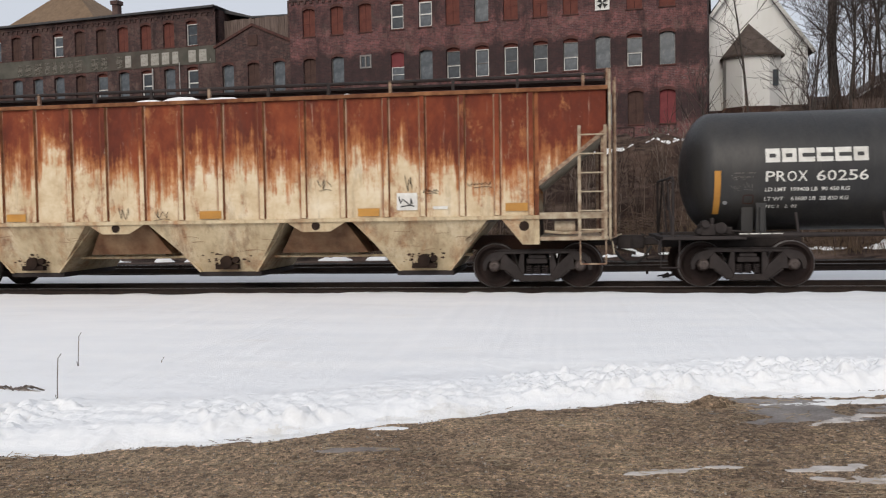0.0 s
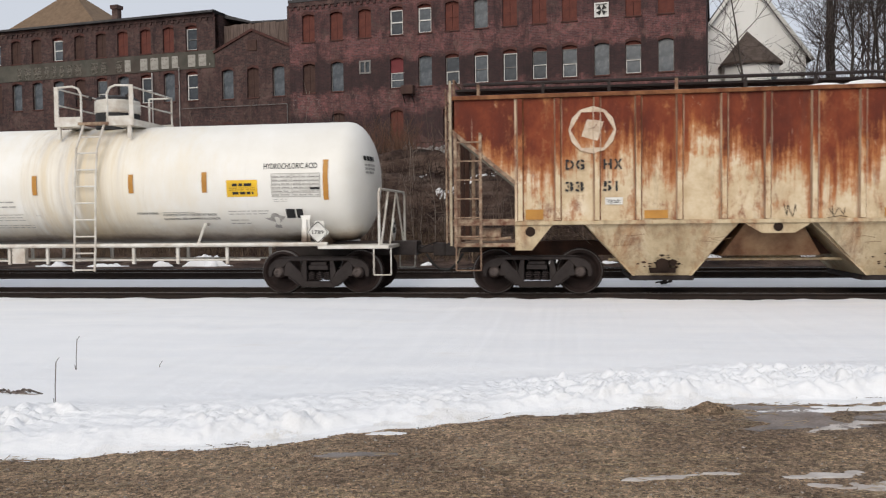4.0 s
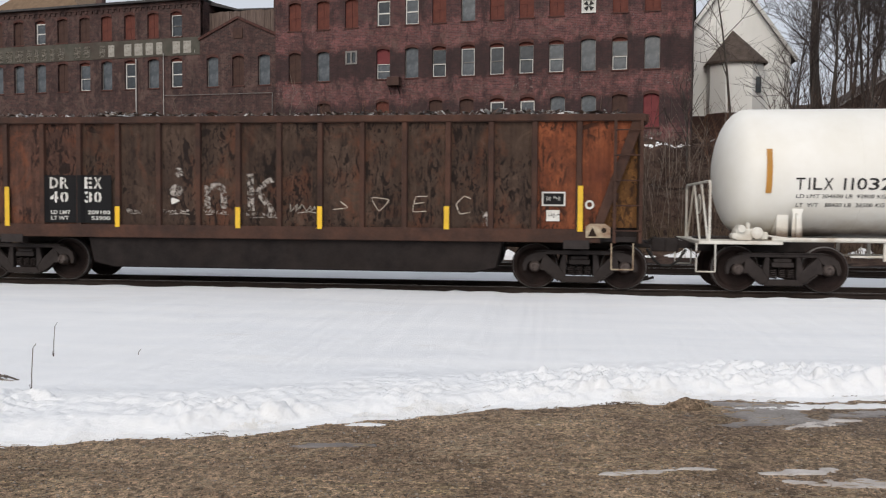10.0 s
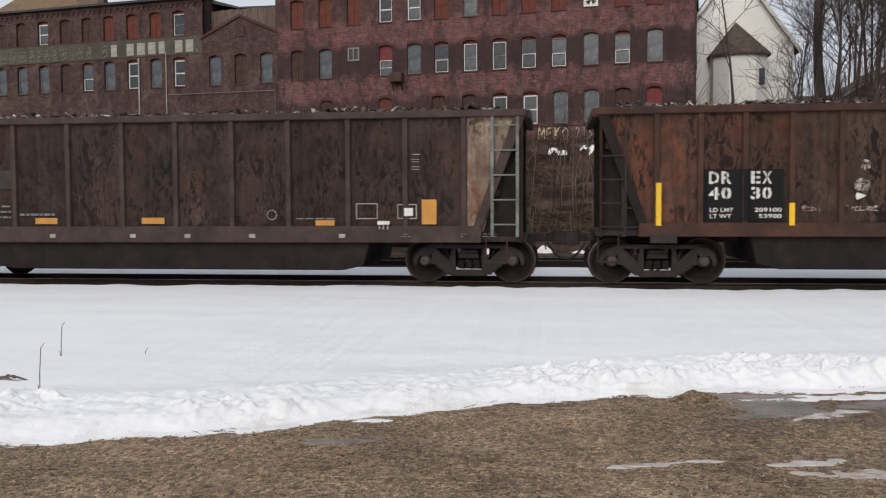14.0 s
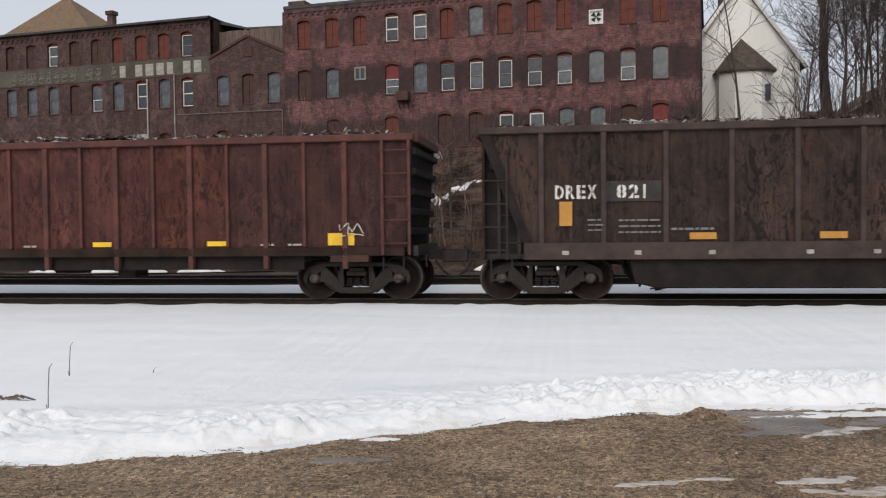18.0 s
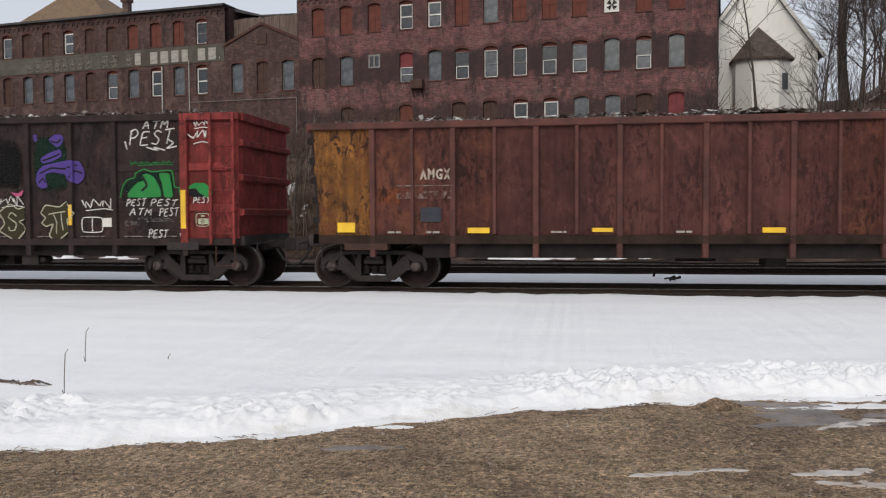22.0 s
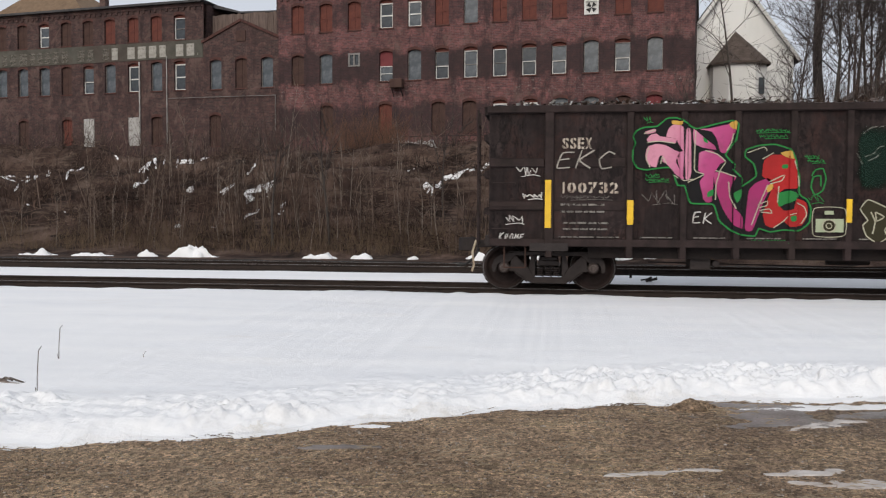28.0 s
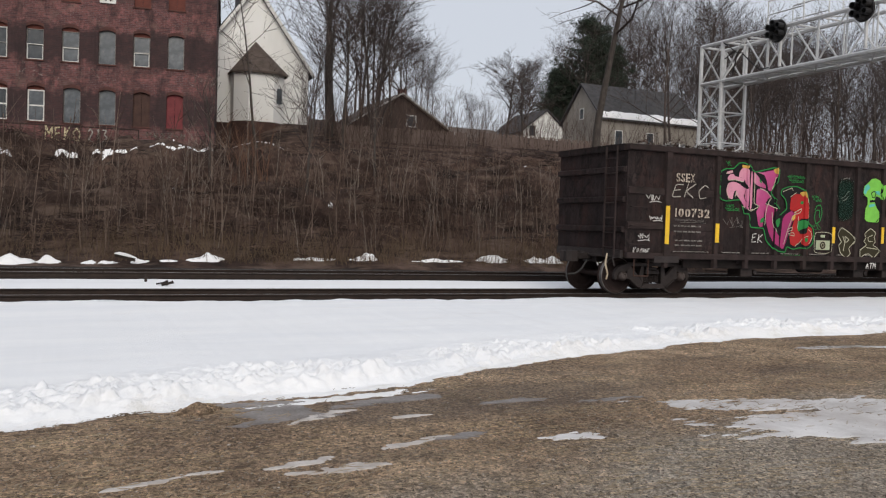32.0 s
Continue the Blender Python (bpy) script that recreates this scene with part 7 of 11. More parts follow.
def cap_mesh():
    """A bearing end with its three cap screws."""
    g = Geo().spin([(0.0, -0.1), (0.04, -0.1), (0.05, -0.115), (0.085, -0.11), (0.1, -0.08), (0.115, -0.06), (0.12, 0.1)], (0, 0, 0), 16, "y")
    for k in range(3):
        a = radians(120 * k + 90)
        g.cyl((0.06 * math.cos(a), -0.14, 0.06 * math.sin(a)), (0.06 * math.cos(a), -0.1, 0.06 * math.sin(a)), 0.016, 0.016, 6)
    return g.mesh("bearing_cap")


def bolster_mesh():
    return Geo().box(-0.21, 0.21, -1.09, 1.09, 0.05, 0.15).box(-0.17, 0.17, -1.06, 1.06, 0.15, 0.22).box(-0.2, 0.2, -0.9, 0.9, 0.05, 0.2).cyl((0, 0, 0.2), (0, 0, 0.32), 0.3, 0.3, 16).mesh("truck", 0.01)


TRUCK = {"wheelset": (wheelset_mesh(), "wheel"), "side_frame": (side_frame_mesh(), "iron"), "spring": (spring_mesh(), "iron"), "bearing_cap": (cap_mesh(), "cap_iron"), "truck": (bolster_mesh(), "iron")}
for me, key in TRUCK.values():
    if not me.materials:
        me.materials.append(C[key])
WHEELS = []
rng_truck = random.Random(21)


def truck(car, x, base=1.8):
    """A two-axle truck under a car; its wheelsets are listed to be turned."""
    t = part("truck", TRUCK["truck"][0], None, car, "two-axle cast-iron freight truck")
    t.matrix_basis = pose(x, 0, AXLE_Z)
    for s in (-1, 1):
        f = part("side_frame", TRUCK["side_frame"][0], None, t)
        f.matrix_basis = pose(0, s * 1.04, 0.0, 0, 0, 0 if s < 0 else 180) @ Matrix.Diagonal((base / 1.78, 1, 1, 1))
        for k in (-1, 0, 1):
            part("spring", TRUCK["spring"][0], None, t).matrix_basis = pose(k * 0.165, s * 1.0, 0.0)
        w = part("wheelset", TRUCK["wheelset"][0], None, t, "brown steel wheelset")
        w.location = (s * base / 2, 0, 0)
        WHEELS.append((w, s * base / 2, rng_truck.uniform(0, 360)))
        for q in (-1, 1):
            part("bearing_cap", TRUCK["bearing_cap"][0], None, t).matrix_basis = pose(s * base / 2, q * 1.05, 0, 0, 0, 0 if q < 0 else 180)
    return t


def ladder_part(car, x0, x1, y, z0, z1, rungs, mat, label="", r=0.022):
    """Two stiles, with each rung a piece of its own."""
    g = Geo()
    for x in (x0, x1):
        g.box(x - 0.03, x + 0.03, y - 0.012, y + 0.012, z0, z1)
    lad = part("ladder", g, mat, car, label)
    bar = Geo().cyl((x0, y - 0.03, 0), (x1, y - 0.03, 0), r * 0.7, r * 0.7, 6).mesh("rung")
    bar.materials.append(mat)
    for k in range(rungs):
        part("rung", bar, None, lad).location = (0, 0, z0 + (z1 - z0) * (k + 0.5) / rungs)
    return lad


def coupler(car, x, s, paint="iron"):
    """Drawbar, knuckle, cut lever and air hose at a car's end; s is the way it points."""
    c = part("coupler", Geo().box(x - s * 0.9, x - s * 0.25, -0.09, 0.09, 0.86, 1.02).prism([(x - s * 0.28, -0.14), (x - s * 0.02, -0.2), (x + s * 0.08, -0.1), (x + s * 0.02, 0.06), (x + s * 0.1, 0.16), (x - s * 0.05, 0.22), (x - s * 0.28, 0.14)], 0.79, 1.07, "z").mesh("coupler", 0.015), C["iron"], car, "cast-steel knuckle coupler")
    hose = [(x - s * 0.4, -0.35, 0.85), (x - s * 0.25, -0.34, 0.62), (x - s * 0.1, -0.3, 0.5), (x + s * 0.1, -0.25, 0.48)]
    part("air_hose", Geo().tube(hose, 0.028, 8), C["hose"], c)
    part("cut_lever", Geo().tube([(x - s * 0.2, -0.1, 1.1), (x - s * 0.45, -0.4, 1.0), (x - s * 0.45, -1.35, 0.98), (x - s * 0.42, -1.5, 0.75)], 0.015, 5), C[paint], c)


def sill_step(car, x, z1, z0, mat, w=0.42, y=-1.5):
    for s in (1, -1):
        part("sill_step", Geo().tube([(x - w / 2, s * y, z1), (x - w / 2, s * y, z0), (x + w / 2, s * y, z0), (x + w / 2, s * y, z1)], 0.016, 6), mat, car)


def text_part(parent, words, x, z, width, height, mat, wrap, label="", bold=0.012):
    """Lettering with its lower left corner at x, z; wrap gives y for x, z on the side it is painted on."""
    cu = bpy.data.curves.new("lettering", "FONT")
    cu.body = words
    cu.resolution_u = 3
    cu.offset = bold
    ob = bpy.data.objects.new("lettering", cu)
    me = bpy.data.meshes.new_from_object(ob)
    bpy.data.objects.remove(ob)
    bpy.data.curves.remove(cu)
    co = np.empty(len(me.vertices) * 3, np.float32)
    me.vertices.foreach_get("co", co)
    co = co.reshape(-1, 3)
    lo, hi = co.min(0), co.max(0)
    out = np.empty_like(co)
    out[:, 0] = x + (co[:, 0] - lo[0]) / (hi[0] - lo[0]) * width
    out[:, 2] = z + (co[:, 1] - lo[1]) / (hi[1] - lo[1]) * height
    out[:, 1] = [wrap(float(a), float(b)) for a, b in zip(out[:, 0], out[:, 2])]
    me.vertices.foreach_set("co", out.ravel())
    me.materials.clear()
    return part("lettering", me, mat, parent, label)


def stencil_part(parent, words, x, z, width, height, mat, wrap, label="", gap=True, fill_out=0.82):
    """Stencilled lettering: evenly set characters, each with the gap that its stencil leaves."""
    sizes = [0.62 if letter in "1I" else 1.0 for letter in words]
    g, unit = Geo(), width / sum(sizes)
    for k, letter in enumerate(words):
        step, left = unit * sizes[k], unit * sum(sizes[:k])
        cu = bpy.data.curves.new("lettering", "FONT")
        cu.body, cu.resolution_u, cu.offset = letter, 2, 0.03 if gap else 0.006
        ob = bpy.data.objects.new("lettering", cu)
        me = bpy.data.meshes.new_from_object(ob)
        bpy.data.objects.remove(ob)
        bpy.data.curves.remove(cu)
        bm = bmesh.new()
        bm.from_mesh(me)
        bpy.data.meshes.remove(me)
        lo, hi = min(v.co.x for v in bm.verts), max(v.co.x for v in bm.verts)
        zl, zh = min(v.co.y for v in bm.verts), max(v.co.y for v in bm.verts)
        mid = (lo + hi) / 2
        if gap and letter != "1":
            for off in (-0.035, 0.035):
                bmesh.ops.bisect_plane(bm, geom=list(bm.verts) + list(bm.edges) + list(bm.faces), plane_co=(mid + off, 0, 0), plane_no=(1, 0, 0))
            bmesh.ops.delete(bm, geom=[f for f in bm.faces if abs(f.calc_center_median().x - mid) < 0.034], context="FACES")
        wide = step * fill_out * (0.3 if letter == "I" else 0.36 if letter == "1" else 1.0)
        bm.verts.index_update()
        pts = [(x + left + (step * fill_out - wide) / 2 + (v.co.x - lo) / (hi - lo) * wide, z + (v.co.y - zl) / (zh - zl) * height) for v in bm.verts]
        g.add([(a, wrap(a, b), b) for a, b in pts], [tuple(v.index for v in f.verts) for f in bm.faces])
        bm.free()
    return part("lettering", g.mesh("lettering", smooth=False), mat, parent, label)


def patch(x0, x1, z0, z1, wrap, nx=1, nz=1, thick=0.0):
    """A painted rectangle that follows the side it lies on."""
    g = Geo()
    for i in range(nx):
        for k in range(nz):
            a, b = x0 + (x1 - x0) * i / nx, x0 + (x1 - x0) * (i + 1) / nx
            c, d = z0 + (z1 - z0) * k / nz, z0 + (z1 - z0) * (k + 1) / nz
            g.add([(p, wrap(p, q) - thick, q) for p, q in ((a, c), (b, c), (b, d), (a, d))], [(0, 1, 2, 3)])
    return g


def bars(x0, x1, z0, z1, lines, wrap, seed, gap=0.5):
    """Small writing as rows of plain bars."""
    g, r = Geo(), random.Random(seed)
    step = (z1 - z0) / lines
    for k in range(lines):
        x = x0
        while x < x1 - 0.02:
            w = min(r.uniform(0.06, 0.22), x1 - x)
            zz = z0 + k * step
            g.add([(p, wrap(p, q), q) for p, q in ((x, zz), (x + w, zz), (x + w, zz + step * gap), (x, zz + step * gap))], [(0, 1, 2, 3)])
            x += w + 0.03
    return g


def smooth_line(pts, closed, step=0.05):
    """A rounded line through a few points."""
    n, out = len(pts), []
    for i in range(n if closed else n - 1):
        p = [pts[(i + k) % n] if closed else pts[min(max(i + k, 0), n - 1)] for k in (-1, 0, 1, 2)]
        m = max(2, int(math.hypot(p[2][0] - p[1][0], p[2][1] - p[1][1]) / step))
        for j in range(m):
            t = j / m
            w = (-0.25 * t ** 3 + 0.5 * t * t - 0.25 * t, 1.75 * t ** 3 - 2.75 * t * t + 1, -1.75 * t ** 3 + 2.5 * t * t + 0.25 * t, 0.25 * t ** 3 - 0.25 * t * t)
            out.append((sum(a * q[0] for a, q in zip(w, p)), sum(a * q[1] for a, q in zip(w, p))))
    return out if closed else out + [pts[-1]]


def fill(pts, wrap, step=0.016):
    """A painted area: columns between the crossings of its outline."""
    g = Geo()
    line = smooth_line(pts, True)
    xs = [p[0] for p in line]
    x0, x1 = min(xs), max(xs)
    k = max(2, int((x1 - x0) / step))
    cols = []
    for i in range(k + 1):
        x = x0 + (x1 - x0) * (i + 0.001) / (k + 0.002)
        hits = sorted(a[1] + (b[1] - a[1]) * (x - a[0]) / (b[0] - a[0]) for a, b in zip(line, line[1:] + line[:1]) if (a[0] <= x) != (b[0] <= x))
        cols.append((x, hits))
    for (xa, ha), (xb, hb) in zip(cols, cols[1:]):
        if len(ha) != len(hb):
            ha, hb = (ha, ha) if len(ha) < len(hb) else (hb, hb)
        for j in range(0, len(ha) - 1, 2):
            q = ((xa, ha[j]), (xb, hb[j]), (xb, hb[j + 1]), (xa, ha[j + 1]))
            g.add([(x, wrap(x, z), z) for x, z in q], [(0, 1, 2, 3)])
    return g


def stroke(pts, width, wrap, closed=False, g=None):
    """A painted line of some width."""
    g = g or Geo()
    line = smooth_line(pts, closed)
    if closed:
        line = line + line[:2]
    side = []
    for i, p in enumerate(line):
        a, b = line[max(i - 1, 0)], line[min(i + 1, len(line) - 1)]
        d = math.hypot(b[0] - a[0], b[1] - a[1]) or 1
        nx, nz = -(b[1] - a[1]) / d * width / 2, (b[0] - a[0]) / d * width / 2
        side.append(((p[0] + nx, p[1] + nz), (p[0] - nx, p[1] - nz)))
    for (a, b), (c, d) in zip(side, side[1:]):
        g.add([(x, wrap(x, z), z) for x, z in (a, b, d, c)], [(0, 1, 2, 3)])
    return g


def scribble(x0, x1, z0, z1, wrap, seed, width=0.022, turns=9):
    """A quick looping spray scrawl that spells nothing: one running line and a stroke below it."""
    r = random.Random(seed)
    h, n = z1 - z0, max(6, int((x1 - x0) / (z1 - z0 + 0.02) * 5))
    step = (x1 - x0) / n
    line = []
    for k in range(n):
        up = k % 2 == 0
        line.append((x0 + step * (k + r.uniform(-0.9, 1.4)), z0 + h * (r.uniform(0.6, 1.0) if up else r.uniform(0.0, 0.4))))
    pieces = [stroke(line, width * 0.8, wrap)]
    if turns > 2:
        a = x0 + (x1 - x0) * r.uniform(0, 0.3)
        pieces.append(stroke([(a, z0 - h * 0.05), (x0 + (x1 - x0) * 0.7, z0 + h * 0.1), (x1, z0 - h * 0.02)], width * 0.7, wrap))
    return pieces


def hand_letters(words, x0, x1, z0, z1, wrap, width, slant=0.12):
    """Letters drawn as quick sprayed strokes, each a little out of line."""
    shapes = {"E": ([(0.75, 0.95), (0.1, 0.9), (0.05, 0.05), (0.8, 0.08)], [(0.02, 0.5), (0.6, 0.58)]), "K": ([(0.05, 1), (0, 0)], [(0.75, 1), (0.08, 0.45), (0.85, 0)]),
              "A": ([(0, 0), (0.35, 1), (0.8, 0)], [(0.05, 0.35), (0.75, 0.45)]), "T": ([(0, 0.92), (0.9, 1)], [(0.48, 0.98), (0.4, 0)]),
              "M": ([(0, 0), (0.1, 1), (0.4, 0.35), (0.7, 1), (0.85, 0)],), "P": ([(0.15, 0), (0.1, 0.9)], [(0.0, 0.85), (0.5, 1.02), (0.8, 0.75), (0.55, 0.48), (0.15, 0.45)]),
              "S": ([(0.8, 0.85), (0.4, 1), (0.12, 0.75), (0.7, 0.35), (0.5, 0.02), (0, 0.12)],), "C": ([(0.85, 0.85), (0.45, 1), (0.05, 0.55), (0.35, 0.03), (0.9, 0.12)],),
              "R": ([(0.1, 0), (0.1, 0.95)], [(0.05, 0.9), (0.6, 0.95), (0.6, 0.55), (0.15, 0.5), (0.8, 0)]), "O": ([(0.4, 0.95), (0.05, 0.5), (0.35, 0.02), (0.75, 0.4), (0.6, 0.9), (0.3, 0.95)],)}
    r = random.Random(words + str(round(x0, 2)))
    pieces, step, h = [], (x1 - x0) / len(words), z1 - z0
    for k, letter in enumerate(words):
        dz, grow_z = r.uniform(-0.06, 0.06), r.uniform(0.92, 1.12)
        for line in shapes[letter]:
            pieces.append(stroke([(x0 + step * (k + 0.88 * p + slant * (q - 0.5)), z0 + h * (dz + q * grow_z)) for p, q in line], width * r.uniform(0.85, 1.1), wrap))
    return pieces


def rolling(ob, x, y=18.6, z=0.0):
    """A thing of the train, to be keyed with it."""
    ROLLING.append((ob, x, y, z))
    return ob


ROLLING = []

# ---- gondolas ----
def scrap_load(x, x0, x1, ztop, seed, heap=0.14):
    """Mixed scrap that fills a gondola to its rim."""
    r = np.random.RandomState(seed)
    X, Y = np.meshgrid(np.linspace(x0, x1, 70), np.linspace(-1.4, 1.4, 18), indexing="ij")
    Z = ztop - 0.07 + heap * fractal(X * 0.8 + seed, Y * 1.2, seed) * 1.3 + 0.1 * (noise2(X * 4, Y * 4, seed) - 0.5)
    me = grid_mesh("scrap", X, Y, Z, False)
    co = np.stack([X, Y, Z], -1).reshape(-1, 3)
    li = np.empty(len(me.loops), np.int32)
    me.loops.foreach_get("vertex_index", li)
    bpy.data.meshes.remove(me)
    n = 3200
    cx, cy = r.uniform(x0 + 0.2, x1 - 0.2, n), np.where(r.rand(n) < 0.6, r.uniform(-1.45, -0.7, n), r.uniform(-1.4, 1.4, n))
    cz = ztop - 0.03 + heap * fractal(cx * 0.8 + seed, cy * 1.2, seed) * 1.3 + r.uniform(-0.06, 0.05, n)
    a = r.normal(0, 1, (n, 3))
    a /= np.linalg.norm(a, axis=1)[:, None]
    a[:, 2] *= 0.6
    b = np.cross(a, r.normal(0, 1, (n, 3)))
    b /= np.linalg.norm(b, axis=1)[:, None] + 1e-6
    b[:, 2] *= 0.4
    la, lb = (0.03 + 0.13 * r.rand(n) ** 2)[:, None], (0.008 + 0.05 * r.rand(n) ** 2)[:, None]
    c = np.stack([cx, cy, cz], 1)
    bend = np.cross(a, b) * r.uniform(-0.06, 0.06, n)[:, None]
    v = np.stack([c - a * la - b * lb, c + a * la - b * lb + bend, c + a * la + b * lb, c - a * la + b * lb + bend], 1).reshape(-1, 3)
    q = (np.arange(n * 4).reshape(-1, 4) + len(co)).astype(np.int32)
    full = array_mesh("scrap_load", np.concatenate([co, v]), np.concatenate([li.reshape(-1, 4), q]))
    n_ = thing("scrap_load", "tangled shredded scrap metal heaped in the gondola", "scrap", full, SCRAP, kind="stuff")
    rolling(n_, x)
    return n_


def scrap_material():
    n = Nodes("shredded_scrap")
    col = n.ramp(n.island(), (0.0, (0.03, 0.02, 0.016)), (0.45, (0.09, 0.055, 0.04)), (0.7, (0.17, 0.13, 0.11)), (0.86, (0.36, 0.35, 0.33)), (0.97, (0.6, 0.6, 0.6)))
    n.bump(n.noise(14, 5), 0.4, 0.02)
    return n.done(col, 0.6, 0.25, 0.4)


SCRAP = scrap_material()


def bulged_panel(x0, x1, z0, z1, y, seed, bulge=0.02, slope0=0.0, slope1=0.0):
    """A dented side sheet; slope0, slope1 pull in its lower corners along x."""
    nx, nz = 7, 9
    g, v = Geo(), []
    for i in range(nx + 1):
        for k in range(nz + 1):
            f, h = i / nx, k / nz
            xa, xb = x0 + slope0 * (1 - h), x1 - slope1 * (1 - h)
            edge = min(f, 1 - f, h, 1 - h) * 4
            d = min(edge, 1) * bulge * (2.4 * float(noise2(np.array(f * 2.3 + seed * 3.7), np.array(h * 3.1 + seed), 3)) - 1.0)
            v.append((xa + (xb - xa) * f, y - d, z0 + (z1 - z0) * h))
    f = [(i * (nz + 1) + k, (i + 1) * (nz + 1) + k, (i + 1) * (nz + 1) + k + 1, i * (nz + 1) + k + 1) for i in range(nx) for k in range(nz)]
    return g.add(v, f).mesh("side_panel")


Y_PANEL, Y_RIB = -1.53, -1.6


def gondola(label, xc, L, R, ztop, zpan, zsill, ribs, rib_z0, paint, rib_paint, slope=0.0, rib_w=0.13, special=None, tub=None, chord=0.14, end_ribs=3, end_paint=None, thin=None, sill_paint=None):
    """An open gondola. ribs: x of the side posts; special: paints of panels by number; tub: (x0, x1, floor) of a sunk belly."""
    car = thing("gondola_car", label, "freight car", group="cars of the freight train")
    rolling(car, xc)
    xs = [L] + list(ribs) + [R]
    wide = {}
    for i, (a, b) in enumerate(zip(xs, xs[1:])):
        s0, s1 = (slope if i == 0 else 0), (slope if i == len(xs) - 2 else 0)
        key = (special or {}).get(i, paint)
        part("side_panel", bulged_panel(a, b, zpan, ztop - chord, Y_PANEL, i + int(xc), 0.018, s0, s1), C[key], car)
    for i, x in enumerate(ribs):
        w = rib_w if not thin or i % 2 == thin - 1 else rib_w * 0.6
        z0 = rib_z0 if not thin or i % 2 == thin - 1 else zpan + 0.02
        g = Geo().prism([(x - w / 2, Y_PANEL + 0.01), (x - w * 0.36, Y_RIB), (x + w * 0.36, Y_RIB), (x + w / 2, Y_PANEL + 0.01)], z0, ztop - chord, "z")
        part("side_post", g.mesh("side_post", smooth=False), C[rib_paint], car)
    part("far_side", Geo().prism([(L, ztop), (R, ztop), (R - slope, zpan), (L + slope, zpan)], 1.5, 1.56).mesh("far_side", smooth=False), C[paint], car)
    part("top_chord", Geo().box(L - 0.05, R + 0.05, Y_RIB - 0.03, -1.42, ztop - chord, ztop).mesh("top_chord", 0.015), C[rib_paint], car)
    part("top_chord", Geo().box(L - 0.05, R + 0.05, 1.42, 1.6, ztop - chord, ztop).mesh("top_chord", 0.015), C[rib_paint], car)
    part("side_sill", Geo().box(L + slope, R - slope, Y_RIB - 0.0, Y_PANEL + 0.06, zsill, zpan).box(L + slope, R - slope, 1.47, 1.58, zsill, zpan).mesh("side_sill", 0.012), C[sill_paint or rib_paint], car)
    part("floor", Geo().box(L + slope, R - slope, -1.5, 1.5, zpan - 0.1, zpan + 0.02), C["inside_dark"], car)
    for s, xe in ((-1, L), (1, R)):
        end = C[(end_paint or {}).get(s, paint)]
        g = Geo().prism([(xe - s * 0.03, ztop), (xe + s * 0.02, ztop), (xe - s * (slope - 0.02), zpan), (xe - s * (slope + 0.03), zpan)], Y_PANEL, 1.53)
        e = part("end_wall", g.mesh("end_wall", smooth=False), end, car)
        for k in range(end_ribs):
            z = zpan + (ztop - zpan) * (k + 0.75) / (end_ribs + 0.6)
            x = xe - s * slope * (ztop - z) / (ztop - zpan)
            part("end_rib", Geo().prism([(x, z - 0.09), (x + s * 0.12, z - 0.06), (x + s * 0.12, z + 0.06), (x, z + 0.09)], -1.5, 1.5).mesh("end_rib", 0.01), end, e)
        if slope > 0.3:
            part("corner_post", Geo().prism([(xe + s * 0.02, ztop - chord), (xe - s * 0.2, ztop - chord), (xe - s * (slope + 0.16), zpan), (xe - s * (slope - 0.02), zpan)], Y_RIB + 0.01, Y_PANEL + 0.05).mesh("corner_post", smooth=False), C["underframe" if s < 0 else rib_paint], car)
            for y in (-1.36, 1.32):
                part("end_gusset", Geo().prism([(xe - s * 0.05, ztop - chord), (xe - s * 0.05, zsill + 0.1), (xe - s * slope, zsill + 0.1), (xe - s * slope, zpan)], y, y + 0.04).mesh("end_gusset", smooth=False), C["underframe"], e)
            part("end_stile", Geo().box(xe - s * 0.05 - 0.025, xe - s * 0.05 + 0.025, Y_RIB + 0.03, -1.36, zsill, ztop - chord).mesh("end_stile", 0.006), C["inside_dark"], e)
            if s < 0:
                part("end_stile", Geo().box(xe + 0.5, xe + 0.54, Y_RIB - 0.03, Y_RIB + 0.01, zsill, ztop - 0.45).mesh("end_stile", 0.006), C["iron"], e)
                for k in range(4):
                    part("grab_iron", Geo().cyl((xe + 0.05, Y_RIB - 0.01, zsill + 0.2 + k * 0.46), (xe + 0.52, Y_RIB - 0.01, zsill + 0.2 + k * 0.46), 0.016, 0.016, 6), C["iron"], e)
        part("end_chord", Geo().box(min(xe, xe + s * 0.12), max(xe, xe + s * 0.12), -1.5, 1.5, ztop - 0.16, ztop - 0.002), end if slope == 0.0 else C[rib_paint], e)
        part("end_platform", Geo().box(min(xe - s * slope, xe + s * 0.05), max(xe - s * slope, xe + s * 0.05), -1.4, 1.4, zsill + 0.02, zsill + 0.12) if slope > 0.3 else Geo().box(min(xe, xe + s * 0.1), max(xe, xe + s * 0.1), -1.45, 1.45, zsill, zsill + 0.2), C["iron"], car)
        coupler(car, COUPLE[xc][0 if s < 0 else 1] - xc, s)
    part("centre_sill", Geo().box(COUPLE[xc][0] - xc + 0.7, COUPLE[xc][1] - xc - 0.7, -0.3, 0.3, zsill - 0.15, zsill + 0.05), C["iron"], car)
